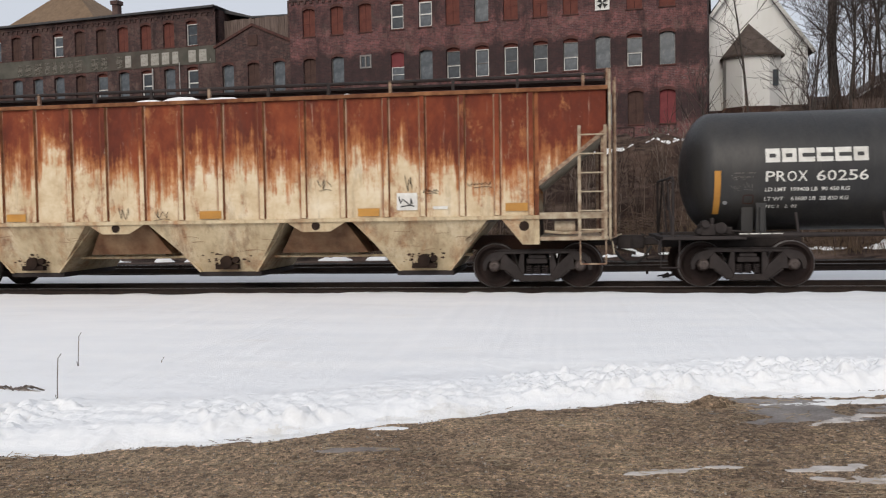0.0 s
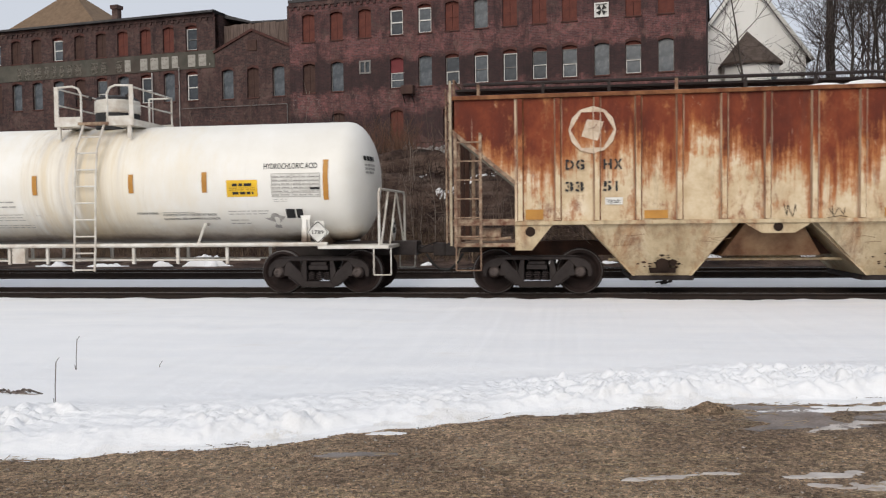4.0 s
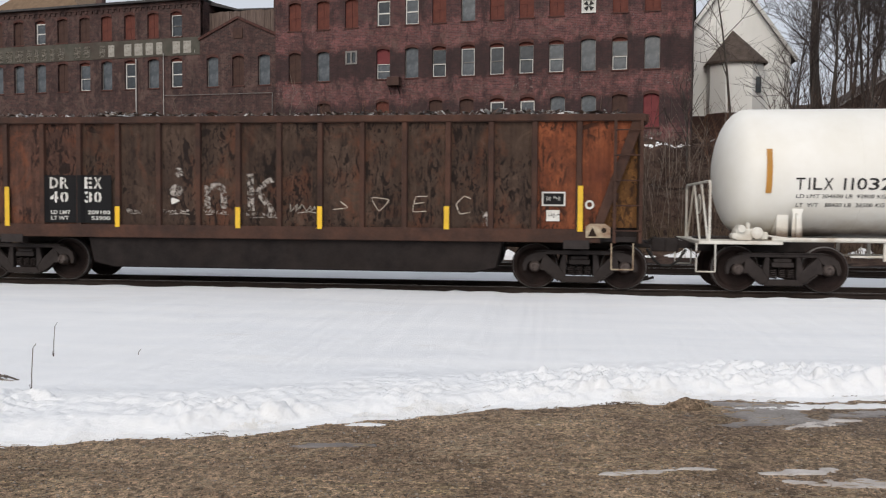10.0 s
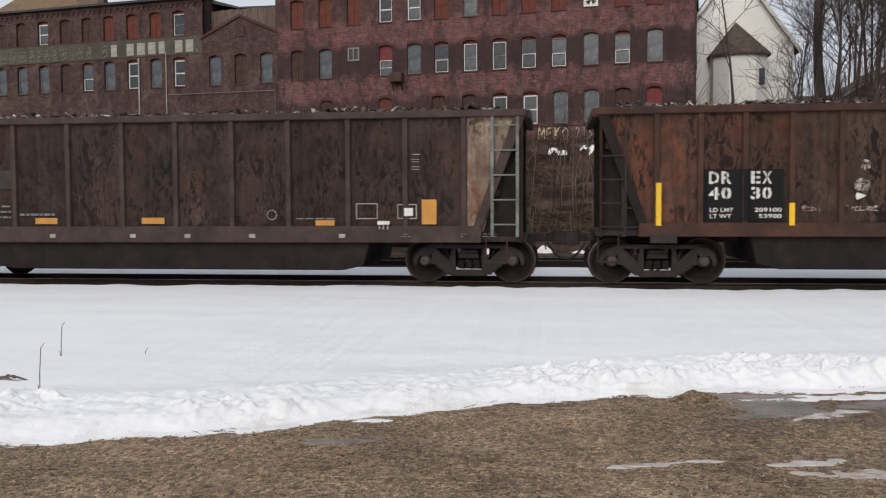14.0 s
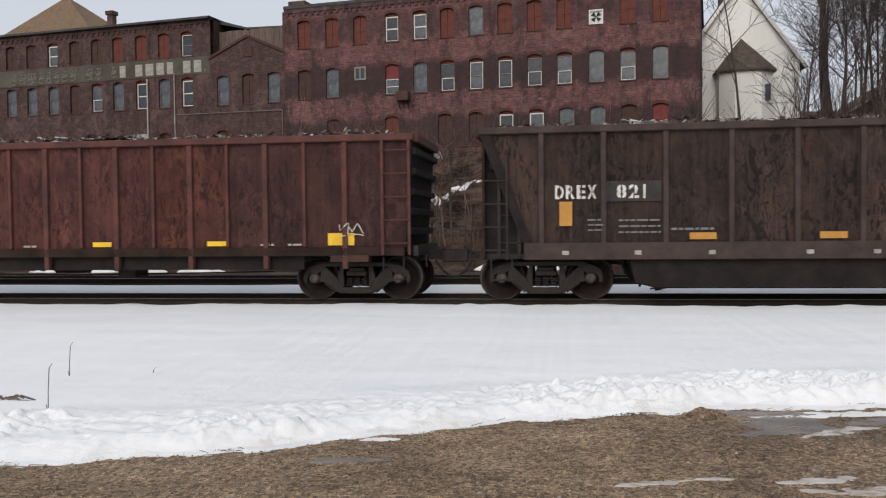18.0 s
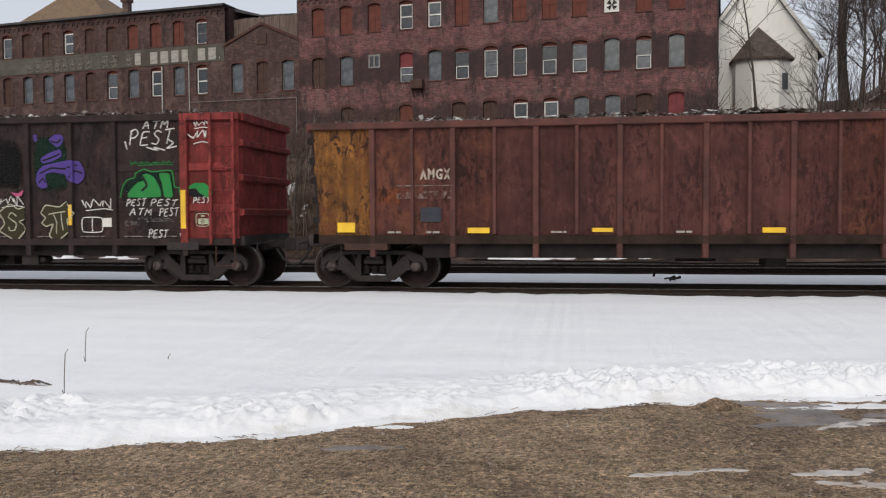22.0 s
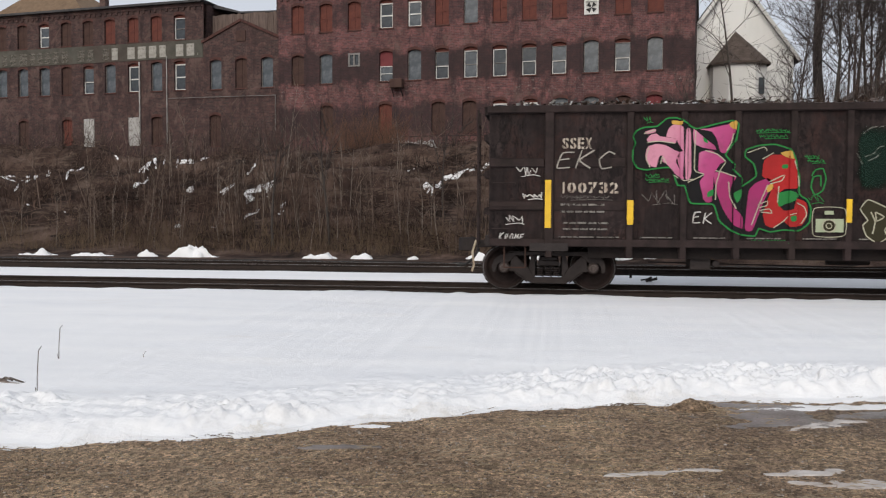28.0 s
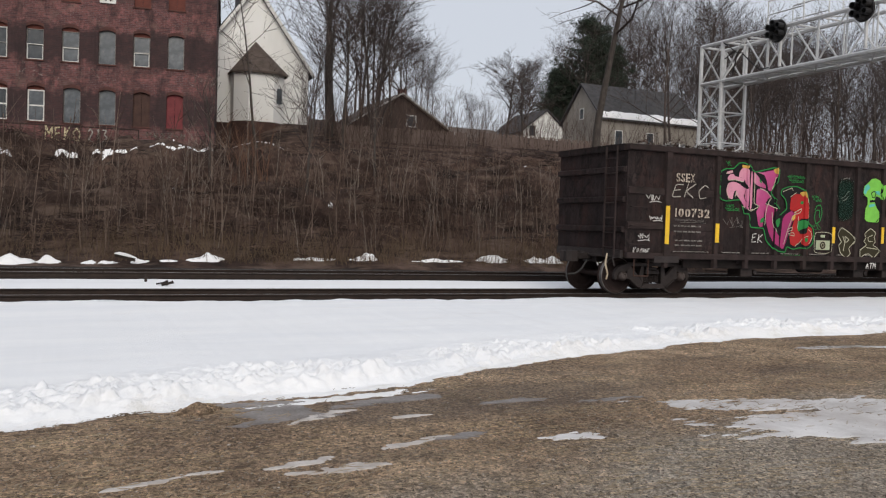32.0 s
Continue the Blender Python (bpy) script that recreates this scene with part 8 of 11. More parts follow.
    if tub:
        a, b, z = tub
        g = Geo().prism([(a, zsill + 0.02), (b, zsill + 0.02), (b - 0.12, z + 0.1), (b - 0.55, z), (a + 0.55, z), (a + 0.12, z + 0.1)], -1.46, 1.46)
        part("belly_tub", g.mesh("belly_tub", 0.02), C["underframe"], car, "sunken steel belly between the trucks")
    else:
        brake = Geo().cyl((-0.5, -0.5, 0.72), (0.3, -0.5, 0.72), 0.13).tube([(L + 3, -0.4, 0.75), (R - 3, -0.4, 0.68)], 0.02, 6).tube([(L + 3.2, -0.7, 0.62), (0, -0.6, 0.55), (R - 3.2, -0.7, 0.62)], 0.016, 6).box(1.2, 1.6, -0.9, -0.3, 0.5, 0.8)
        part("brake_gear", brake.mesh("brake_gear"), C["iron"], car)
        for x in ribs[2:-2:2]:
            part("cross_bearer", Geo().box(x - 0.06, x + 0.06, -1.5, 1.5, zsill - 0.12, zsill + 0.02), C["iron"], car)
    return car


def on_ribs(ribs, w=0.13, lift=0.005):
    """Depth of the painted side: sheet or post."""
    def wrap(x, z):
        d = min(abs(x - r) for r in ribs)
        return (Y_RIB if d < w * 0.5 else Y_PANEL - 0.022) - lift
    return wrap


def reflector(car, x0, x1, z0, z1, key="yellow", y=Y_RIB):
    part("reflector", Geo().box(x0, x1, y - 0.012, y - 0.002, z0, z1).mesh("reflector", smooth=False), C[key], car, "yellow reflective strip" if key == "yellow" else "amber reflective strip")


# couplings between the cars, along the train
COUPLE = {-39.3: (-47.1, -31.45), -55.1: (-63.1, -47.1), -71.7: (-80.4, -63.1), -88.4: (-96.35, -80.4), 8.6: (1.35, 15.9), -7.15: (-16.1, 1.35), -24.0: (-31.45, -16.1)}

# brown gondola with an orange end
xc = -39.3
ribs = [x - xc for x in (-45.39, -44.56, -43.73, -42.87, -41.97, -41.11, -40.25, -39.38, -38.52, -37.65, -36.78, -35.9, -35.04, -34.18, -33.31)]
# end_paint: both end walls darker than the car, painting in their shade
car = gondola("deep brown gondola with a rusty orange end and old scrawls", xc, -7.2, 7.2, 3.52, 1.27, 1.0, ribs, 1.1, "brown", "rust_dark", 0.78, special={0: "brown_red", 1: "brown_red", 2: "brown_red", 14: "orange", 15: "orange"}, tub=(-4.3, 4.5, 0.37), end_ribs=2, end_paint={-1: "inside_dark", 1: "rust_dark"})
truck(car, -45.3 - xc), truck(car, -33.26 - xc)
w = on_ribs(ribs)
part("stencil_ground", patch(-5.2, -3.72, 1.3, 2.3, w, 20, 1), C["g_black"], car, "black painted stencil patch")
w2 = on_ribs(ribs, lift=0.011)
stencil_part(car, "DR", -5.1, 2.02, 0.46, 0.24, C["chipped_white"], w2, "white stencilled reporting mark")
stencil_part(car, "EX", -4.32, 2.02, 0.42, 0.24, C["chipped_white"], w2)
stencil_part(car, "40", -5.1, 1.72, 0.46, 0.24, C["chipped_white"], w2)
stencil_part(car, "30", -4.32, 1.72, 0.42, 0.24, C["chipped_white"], w2)
text_part(car, "LD LMT", -5.08, 1.48, 0.44, 0.08, C["white"], w2)
text_part(car, "LT WT", -5.08, 1.36, 0.4, 0.08, C["white"], w2)
text_part(car, "209100", -4.25, 1.48, 0.5, 0.08, C["white"], w2)
text_part(car, "53900", -4.17, 1.36, 0.42, 0.08, C["white"], w2)
for x, z0, z1 in ((-6.05, 1.22, 2.05), (-3.57, 1.22, 1.65), (-0.95, 1.22, 1.65), (0.78, 1.22, 1.68), (3.38, 1.24, 1.7), (6.02, 1.22, 2.12)):
    reflector(car, x - 0.05, x + 0.05, z0, z1)
part("old_scrawl", fill([(-2.42, 1.9), (-2.44, 2.05), (-2.3, 2.12), (-2.16, 2.06), (-2.14, 1.92), (-2.26, 1.86)], w), C["patchy_white"], car, "faded white scrawl")
part("old_scrawl", fill([(-2.32, 2.3), (-2.3, 2.46), (-2.16, 2.44), (-2.13, 2.32), (-2.24, 2.26)], w), C["patchy_white"], car)
part("old_scrawl", fill([(-2.4, 1.7), (-2.4, 1.84), (-2.22, 1.78)], w), C["white"], car)
for pts, wd in (([(-1.62, 1.62), (-1.62, 2.1)], 0.13), ([(-1.6, 2.04), (-1.42, 2.1), (-1.28, 2.02), (-1.26, 1.62)], 0.13), ([(-0.68, 1.58), (-0.7, 2.34)], 0.14), ([(-0.18, 2.22), (-0.34, 2.18), (-0.58, 1.95)], 0.11), ([(-0.54, 1.98), (-0.38, 1.78), (-0.2, 1.52)], 0.13)):
    part("old_scrawl", stroke(pts, wd, w), C["patchy_white"], car)
for x0, x1, z in ((-2.6, -2.0, 1.5), (-1.7, -1.15, 1.5), (-0.8, -0.1, 1.44), (-3.4, -3.05, 1.5)):
    part("old_scrawl", scribble(x0, x1, z, z + 0.12, w, int(z * 100 + x0 * 10), 0.025, 8), C["patchy_white"], car)
part("chalk_tag", scribble(0.15, 0.7, 1.55, 1.75, w, 40, 0.02, 5), C["faded"], car)
part("chalk_tag", stroke([(1.05, 1.62), (1.35, 1.66), (1.2, 1.78)], 0.02, w), C["stencil"], car)
part("chalk_tag", stroke([(1.85, 1.86), (2.2, 1.82), (2.0, 1.6)], 0.016, w, True), C["stencil"], car)
part("chalk_tag", hand_letters("E", 2.7, 3.1, 1.58, 1.9, w, 0.018), C["stencil"], car)
part("chalk_tag", hand_letters("C", 3.55, 3.95, 1.55, 1.92, w, 0.018), C["stencil"], car)
part("corner_sheet", Geo().prism([(7.12, 3.36), (6.36, 1.3), (7.12, 1.3)], -1.44, -1.41).mesh("corner_sheet", smooth=False), C["ochre_dark"], car, "dark ochre sheet under the sloping corner")
for x0, x1, z0, z1, key in ((5.27, 5.73, 1.72, 2.0, "white"), (5.3, 5.7, 1.75, 1.97, "g_black"), (5.36, 5.62, 1.42, 1.64, "white")):
    part("data_plate", patch(x0, x1, z0, z1, (lambda a, b, q=key: w2(a, b) - (0.004 if q == "g_black" else 0))), C[key], car)
pad = part("corner_bracket", Geo().prism([(6.13, 1.1), (6.61, 1.1), (6.61, 1.3), (6.51, 1.38), (6.21, 1.38), (6.13, 1.32)], -1.63, -1.59).mesh("corner_bracket", 0.006), C["cream_rail"], car, "pale yellow jacking bracket")
# dark pieces on the solid bracket stand in for the shade inside its holes
part("bracket_hole", Geo().prism([(6.17, 1.13), (6.35, 1.13), (6.26, 1.31)], -1.634, -1.628), C["inside_dark"], pad)
part("bracket_hole", Geo().cyl((6.48, -1.634, 1.25), (6.48, -1.6, 1.25), 0.05, 0.05, 12), C["inside_dark"], pad)
part("round_plate", Geo().spin([(0.05, -0.004), (0.09, -0.008), (0.09, 0.004)], (6.2, Y_PANEL - 0.03, 1.75), 18, "y"), C["white"], car, "white painted ring")
for q, (x, z) in enumerate(((5.34, 1.86), (5.5, 1.88), (5.4, 1.53), (5.52, 1.55))):
    part("plate_scrawl", scribble(x, x + 0.13, z - 0.05, z + 0.05, (lambda a, b: w2(a, b) - 0.008), 500 + q, 0.014, 2), C["white" if q < 2 else "ink"], car)
part("white_label", patch(4.1, 4.2, 1.32, 1.6, w2), C["patchy_white"], car)
ladder_part(car, 6.68, 7.18, -1.62, 1.0, 3.45, 5, C["rust_dark"], r=0.02)
ladder_part(car, -6.72, -6.3, -1.5, 1.0, 2.5, 4, C["iron"])
sill_step(car, 6.85, 1.0, 0.48, C["cream_rail"])
sill_step(car, -7.0, 1.0, 0.5, C["iron"], 0.4)
part("jacking_pad", Geo().box(5.7, 6.2, -1.62, -1.4, 0.88, 1.05), C["iron"], car)
part("jacking_pad", Geo().box(-6.2, -5.7, -1.62, -1.4, 0.88, 1.05), C["iron"], car)
scrap_load(xc, -7.0, 7.0, 3.5, 3)

# dark slate gondola
xc = -55.1
ribs = [x - xc for x in (-61.2, -59.99, -58.8, -57.57, -56.36, -55.18, -53.96, -52.76, -51.51, -50.33, -49.15)]
# end_paint: right end wall near black because it is the shadow side
car = gondola("dark slate-brown gondola with a peeling cream end", xc, -7.3, 7.15, 3.52, 1.22, 0.88, ribs, 0.98, "slate", "lit_slate", 0.85, special={11: "slate_end"}, tub=(-4.4, 4.0, 0.31), end_ribs=2, end_paint={1: "inside_dark", -1: "underframe"})
truck(car, -61.13 - xc), truck(car, -49.1 - xc)
w = on_ribs(ribs)
w2 = on_ribs(ribs, lift=0.012)
part("stencil_ground", patch(-4.84, -3.78, 2.02, 2.42, w, 12, 1), C["grey_patch"], car, "grey repainted patch")
stencil_part(car, "DREX", -5.83, 2.08, 0.84, 0.27, C["chipped_white"], w2, "white stencilled reporting mark")
stencil_part(car, "821", -4.64, 2.08, 0.62, 0.27, C["chipped_white"], w2)
for x0, x1, z0, z1 in ((-5.75, -5.5, 1.55, 2.03), (-3.25, -2.75, 1.27, 1.4), (-0.85, -0.35, 1.27, 1.4), (5.1, 5.4, 1.25, 1.75), (2.9, 3.3, 1.23, 1.34)):
    reflector(car, x0, x1, z0, z1, "amber", Y_PANEL - 0.02)
for k, (x0, x1, z0, z1, n) in enumerate([(-5.2, -4.9, 1.45, 1.75, 3), (-4.6, -3.8, 1.4, 1.75, 3), (2.5, 3.3, 1.36, 1.44, 1), (4.0, 6.6, 1.0, 1.1, 2), (-3.6, -2.8, 1.45, 1.6, 1)]):
    part("small_writing", bars(x0, x1, z0, z1, n, w2, k + 3, 0.3), C["grey_ink"], car, "small unreadable stencil rows")
for x0, x1, z0, z1 in ((3.75, 4.2, 1.36, 1.68), (4.6, 5.0, 1.36, 1.66)):
    for a, b, c, d in ((x0, x1, z0, z0 + 0.02), (x0, x1, z1 - 0.02, z1), (x0, x0 + 0.02, z0, z1), (x1 - 0.02, x1, z0, z1)):
        part("plate_outline", patch(a, b, c, d, w2), C["faded"], car)
part("tack_board", Geo().box(4.2, 4.45, Y_RIB - 0.02, Y_RIB - 0.005, 1.25, 1.32), C["white"], car, "white painted tack board")
for x in (4.24, 4.32, 4.41):
    part("tack", Geo().box(x - 0.01, x + 0.01, Y_RIB - 0.012, Y_RIB - 0.004, 1.15, 1.25), C["faded"], car)
for k in range(8):
    part("small_writing", patch(4.9, 5.06, 2.3 + k * 0.05, 2.315 + k * 0.05, w2), C["faded" if k % 3 else "oxide_rib"], car)
part("data_plate", patch(4.75, 4.92, 1.42, 1.58, lambda a, b: w2(a, b) - 0.008), C["white"], car)
part("emblem", stroke([(1.98 + 0.1 * math.cos(k), 1.45 + 0.1 * math.sin(k)) for k in np.arange(0, 6.28, 0.8)], 0.02, w2, True), C["faded"], car)
for x in (-5.7, -4.3, -2.9, -1.1, 0.1, 1.5, 3.4):
    part("tack_board", patch(x, x + 0.13, 0.98, 1.06, lambda a, b: Y_RIB - 0.006), C["faded"], car)
ladder_part(car, 6.52, 7.02, -1.6, 1.0, 3.45, 5, C["teal"], "chalky teal ladder", r=0.024)
part("end_strut", Geo().tube([(6.3, -1.45, 1.1), (6.95, -1.45, 3.3)], 0.035, 6), C["slate_end"], car)
part("end_strut", Geo().tube([(6.9, -1.3, 1.0), (6.62, -1.3, 3.2)], 0.03, 6), C["lit_slate"], car)
ladder_part(car, -6.95, -6.55, -1.45, 0.95, 2.6, 3, C["iron"])
part("brake_wheel", Geo().spin([(0.26, -0.02), (0.29, 0.0), (0.26, 0.02), (0.24, 0.0), (0.26, -0.02)], (6.75, -0.9, 2.0), 20, "x").cyl((6.75, -1.14, 2.0), (6.75, -0.64, 2.0), 0.018).cyl((6.75, -0.9, 1.74), (6.75, -0.9, 2.26), 0.018), C["rust_dark"], car)
part("brake_valve", Geo().box(6.3, 6.75, -1.3, -1.0, 1.05, 1.3).cyl((6.5, -1.35, 1.2), (6.5, -1.0, 1.2), 0.1), C["cream_rail"], car, "chalky white brake valve")
sill_step(car, 6.6, 0.95, 0.48, C["rust_dark"])
sill_step(car, -6.9, 0.95, 0.48, C["iron"])
scrap_load(xc, -7.1, 6.95, 3.5, 5, 0.13)

# red oxide gondola
xc = -71.7
ribs = [x - xc for x in (-78.31, -77.49, -76.66, -75.82, -75.0, -74.2, -73.37, -72.58, -71.75, -70.95, -70.15, -69.32, -68.5, -67.69, -66.87, -66.04, -65.19)]
# sill_paint: near-black sill paints in the shadow under the side panels
car = gondola("red-oxide gondola with an ochre corner panel", xc, -7.9, 7.9, 3.45, 1.16, 0.98, ribs, 0.72, "oxide", "oxide_rib", 0.16, 0.14, special={0: "ochre", 1: "oxide_rust", 2: "oxide_rust", 3: "oxide_rust", 12: "oxide_rust", 13: "oxide_rust", 14: "oxide_dim", 15: "oxide_dim", 16: "oxide_dim", 17: "oxide_dim"}, end_ribs=5, end_paint={-1: "underframe", 1: "underframe"}, thin=1, sill_paint="inside_dark")
truck(car, -78.41 - xc), truck(car, -65.08 - xc)
w = on_ribs(ribs)
w2 = on_ribs(ribs, lift=0.012)
stencil_part(car, "AMGX", -5.62, 2.28, 0.64, 0.22, C["stencil"], w2, "white stencilled reporting mark")
part("small_writing", bars(-6.1, -4.95, 2.15, 2.19, 1, w2, 8), C["dim"], car)
part("small_writing", bars(-6.1, -4.95, 1.9, 2.07, 1, w2, 9, 0.9), C["ghost"], car, "stencil rows worn past reading")
part("primer_patch", patch(-6.5, -6.05, 1.8, 2.1, w), C["orange"], car, "orange primer patch")
part("primer_patch", patch(-5.62, -5.2, 1.43, 1.72, w), C["navy"], car, "dark blue repainted patch")
for x0, x1, z0, z1 in ((-7.35, -6.98, 1.22, 1.42), (-4.66, -4.22, 1.2, 1.31), (-2.2, -1.8, 1.22, 1.3), (1.0, 1.42, 1.2, 1.3), (3.55, 4.0, 1.2, 1.3), (6.15, 6.7, 1.2, 1.45)):
    reflector(car, x0, x1, z0, z1, "yellow", Y_PANEL - 0.022)
# added black strip in place of the sill's shadow between the trucks
part("side_skirt", Geo().box(-5.6, 5.6, -1.42, -1.36, 0.7, 1.0).mesh("side_skirt", smooth=False), C["underframe"], car, "black strip for the shade under the sill")
part("chalk_tag", scribble(6.4, 6.9, 1.4, 1.66, w2, 71, 0.02, 3), C["white"], car)
for k, x in enumerate((-6.3, -5.5, -3.0, -0.6, 4.7, 5.3)):
    part("small_writing", bars(x, x + 0.3, 1.2, 1.28, 1, w2, 50 + k), C["faded"], car)
ladder_part(car, 7.3, 7.85, -1.62, 1.0, 3.35, 5, C["oxide_rib"])
part("jacking_pad", Geo().box(6.2, 7.0, -1.6, -1.3, 0.86, 1.0), C["rust_dark"], car)
part("jacking_pad", Geo().box(-7.2, -6.3, -1.6, -1.3, 0.86, 1.0), C["rust_dark"], car)
sill_step(car, 7.5, 1.0, 0.5, C["iron"])
sill_step(car, -7.5, 1.0, 0.5, C["iron"])
scrap_load(xc, -7.7, 7.75, 3.42, 7, 0.16)

# sooty gondola with spray paintings and a red corner
xc = -88.4
ribs = [x - xc for x in (-94.48, -92.92, -91.9, -90.9, -89.87, -88.85, -87.96, -86.95, -85.96, -84.96, -83.95, -82.36)]
car = gondola("sooty black gondola covered in bright spray paintings, with a red corner", xc, -7.25, 7.2, 3.72, 1.1, 0.95, ribs, 0.74, "soot", "soot_rib", 0.0, 0.15, special={12: "red"}, end_ribs=3, end_paint={1: "red"})
truck(car, -94.48 - xc), truck(car, -82.33 - xc)
for x, key in ((ribs[0], "soot_rib"), (ribs[-1], "red")):
    part("bolster_post", Geo().prism([(x - 0.1, Y_PANEL), (x - 0.08, Y_RIB - 0.02), (x + 0.08, Y_RIB - 0.02), (x + 0.1, Y_PANEL)], 1.0, 3.58, "z").mesh("bolster_post", smooth=False), C[key], car)
part("chord_cap", Geo().box(ribs[-1] - 0.08, 7.26, Y_RIB - 0.035, -1.42, 3.57, 3.724).mesh("chord_cap", 0.012), C["red"], car, "red end of the top chord")
# added black strip again, for the dark below this car's sill
part("side_skirt", Geo().box(-5.3, 5.2, -1.3, -1.24, 0.72, 0.96).mesh("side_skirt", smooth=False), C["underframe"], car, "black strip for the shade under the sill")
for x in (-3.1, 1.05, 2.2):
    part("brake_hanger", Geo().box(x - 0.2, x + 0.2, -1.2, -0.7, 0.5, 0.75).cyl((x + 0.3, -1.2, 0.62), (x + 0.3, -0.9, 0.62), 0.07, 0.07, 10).mesh("brake_hanger", 0.01), C["iron"], car)
for z in (1.75, 2.6):
    part("belt_rail", Geo().prism([(Y_PANEL, z - 0.1), (Y_RIB + 0.01, z - 0.07), (Y_RIB + 0.01, z + 0.07), (Y_PANEL, z + 0.1)], 6.15, 7.2, "x").mesh("belt_rail", smooth=False), C["red"], car)
    part("belt_rail", Geo().prism([(Y_PANEL, z - 0.1), (Y_RIB + 0.01, z - 0.07), (Y_RIB + 0.01, z + 0.07), (Y_PANEL, z + 0.1)], -7.25, -6.19, "x").mesh("belt_rail", smooth=False), C["soot_rib"], car)
    for a, b in ((ribs[0], ribs[1]), (ribs[-2], ribs[-1])):
        part("belt_rail", Geo().prism([(Y_PANEL, z - 0.1), (Y_PANEL - 0.024, z - 0.07), (Y_PANEL - 0.024, z + 0.07), (Y_PANEL, z + 0.1)], a + 0.09, b - 0.09, "x").mesh("belt_rail", smooth=False), C["soot_rib"], car)
part("jacking_pad", Geo().box(5.65, 6.35, -1.62, -1.3, 0.86, 1.02), C["iron"], car)
part("jacking_pad", Geo().box(-6.45, -5.7, -1.62, -1.3, 0.86, 1.02), C["iron"], car)
ladder_part(car, 6.65, 7.15, -1.66, 0.98, 3.7, 6, C["red"], "red steel ladder")
e = Geo()
for y in (-1.4, -0.95):
    e.box(-7.52, -7.48, y - 0.02, y + 0.02, 1.0, 3.66)
for k in range(7):
    e.cyl((-7.5, -1.4, 1.2 + k * 0.36), (-7.5, -0.95, 1.2 + k * 0.36), 0.016)
part("end_ladder", e, C["soot_rib"], car)
for k in range(3):
    part("grab_iron", Geo().tube([(-7.2, -1.6, 1.3 + k * 0.45), (-7.2, -1.67, 1.3 + k * 0.45), (-6.75, -1.67, 1.3 + k * 0.45), (-6.75, -1.6, 1.3 + k * 0.45)], 0.014, 5), C["soot_rib"], car)
sill_step(car, 6.9, 1.0, 0.52, C["rust_dark"])
sill_step(car, -6.75, 1.0, 0.52, C["rust_dark"])
part("uncoupling_chain", Geo().tube([(-7.55, -1.2, 1.05), (-7.62, -1.25, 0.8), (-7.58, -1.3, 0.55), (-7.62, -1.3, 0.42)], 0.022, 6), C["cream_rail"], car)
W = [on_ribs(ribs, 0.15, 0.006 + 0.004 * k) for k in range(5)]
stencil_part(car, "SSEX", -5.83, 2.87, 0.6, 0.22, C["stencil"], W[1], "stencilled reporting mark")
stencil_part(car, "100732", -5.85, 2.0, 1.15, 0.22, C["stencil"], W[1])
part("small_writing", bars(-5.8, -4.9, 1.28, 1.52, 2, W[1], 81, 0.3), C["dim"], car)
part("small_writing", bars(-5.85, -5.0, 1.62, 1.9, 2, W[1], 82, 0.28), C["dim"], car)
for a, b in zip(ribs[:-1], ribs[1:]):
    part("chalk_line", patch(a + 0.2, b - 0.2, 1.13, 1.155, W[0]), C["dim"], car)
# the large pink and red painting
ART_EDGE = [(-4.41, 3.21), (-4.47, 3.09), (-4.42, 2.99), (-4.47, 2.84), (-4.47, 2.64), (-4.38, 2.5), (-4.21, 2.46), (-3.76, 2.5), (-3.61, 2.16), (-3.49, 2.15), (-3.36, 1.82), (-2.94, 1.79), (-2.82, 1.48), (-2.58, 1.28), (-2.4, 1.21), (-2.15, 1.19), (-2.08, 1.33), (-1.87, 1.27), (-1.63, 1.31), (-1.34, 1.3), (-1.16, 1.45), (-1.13, 1.71), (-1.2, 1.88), (-1.35, 2.0), (-1.36, 2.34), (-1.46, 2.71), (-1.54, 2.85), (-1.81, 2.94), (-2.1, 2.92), (-2.34, 2.84), (-2.36, 2.71), (-2.2, 2.57), (-2.15, 2.34), (-2.42, 2.14), (-2.41, 2.29), (-2.58, 2.46), (-2.55, 2.55), (-2.72, 2.75), (-2.54, 3.03), (-2.5, 3.33), (-2.61, 3.4), (-2.93, 3.33), (-3.29, 3.25), (-3.53, 3.41), (-3.65, 3.46), (-3.83, 3.45), (-4.02, 3.3), (-4.26, 3.28)]
art = part("spray_painting", fill(ART_EDGE, W[0]), C["g_black"], car, "pink and red wildstyle spray painting with a green outline")
part("outline", stroke(ART_EDGE, 0.03, W[1], True), C["g_green"], art)
part("colour_field", fill([(-4.23, 2.79), (-4.18, 2.91), (-4.02, 2.96), (-3.84, 2.93), (-3.66, 2.83), (-3.52, 2.77), (-3.66, 2.64), (-3.56, 2.44), (-3.5, 2.28), (-3.6, 2.29), (-3.72, 2.46), (-3.84, 2.58), (-3.92, 2.64), (-3.9, 2.72), (-3.95, 2.74), (-3.99, 2.64), (-4.02, 2.51), (-4.12, 2.53), (-4.22, 2.64)], W[2]), C["g_fade"], art)
part("colour_field", fill([(-4.21, 3.04), (-4.17, 2.99), (-3.96, 3.01), (-3.78, 2.96), (-3.66, 2.98), (-3.65, 3.06), (-3.84, 3.09), (-3.97, 3.11), (-4.02, 3.16), (-4.14, 3.14)], W[2]), C["g_fade"], art)
part("colour_field", fill([(-4.24, 3.2), (-4.05, 3.25), (-4.04, 3.19), (-4.21, 3.15)], W[2]), C["g_fade"], art)
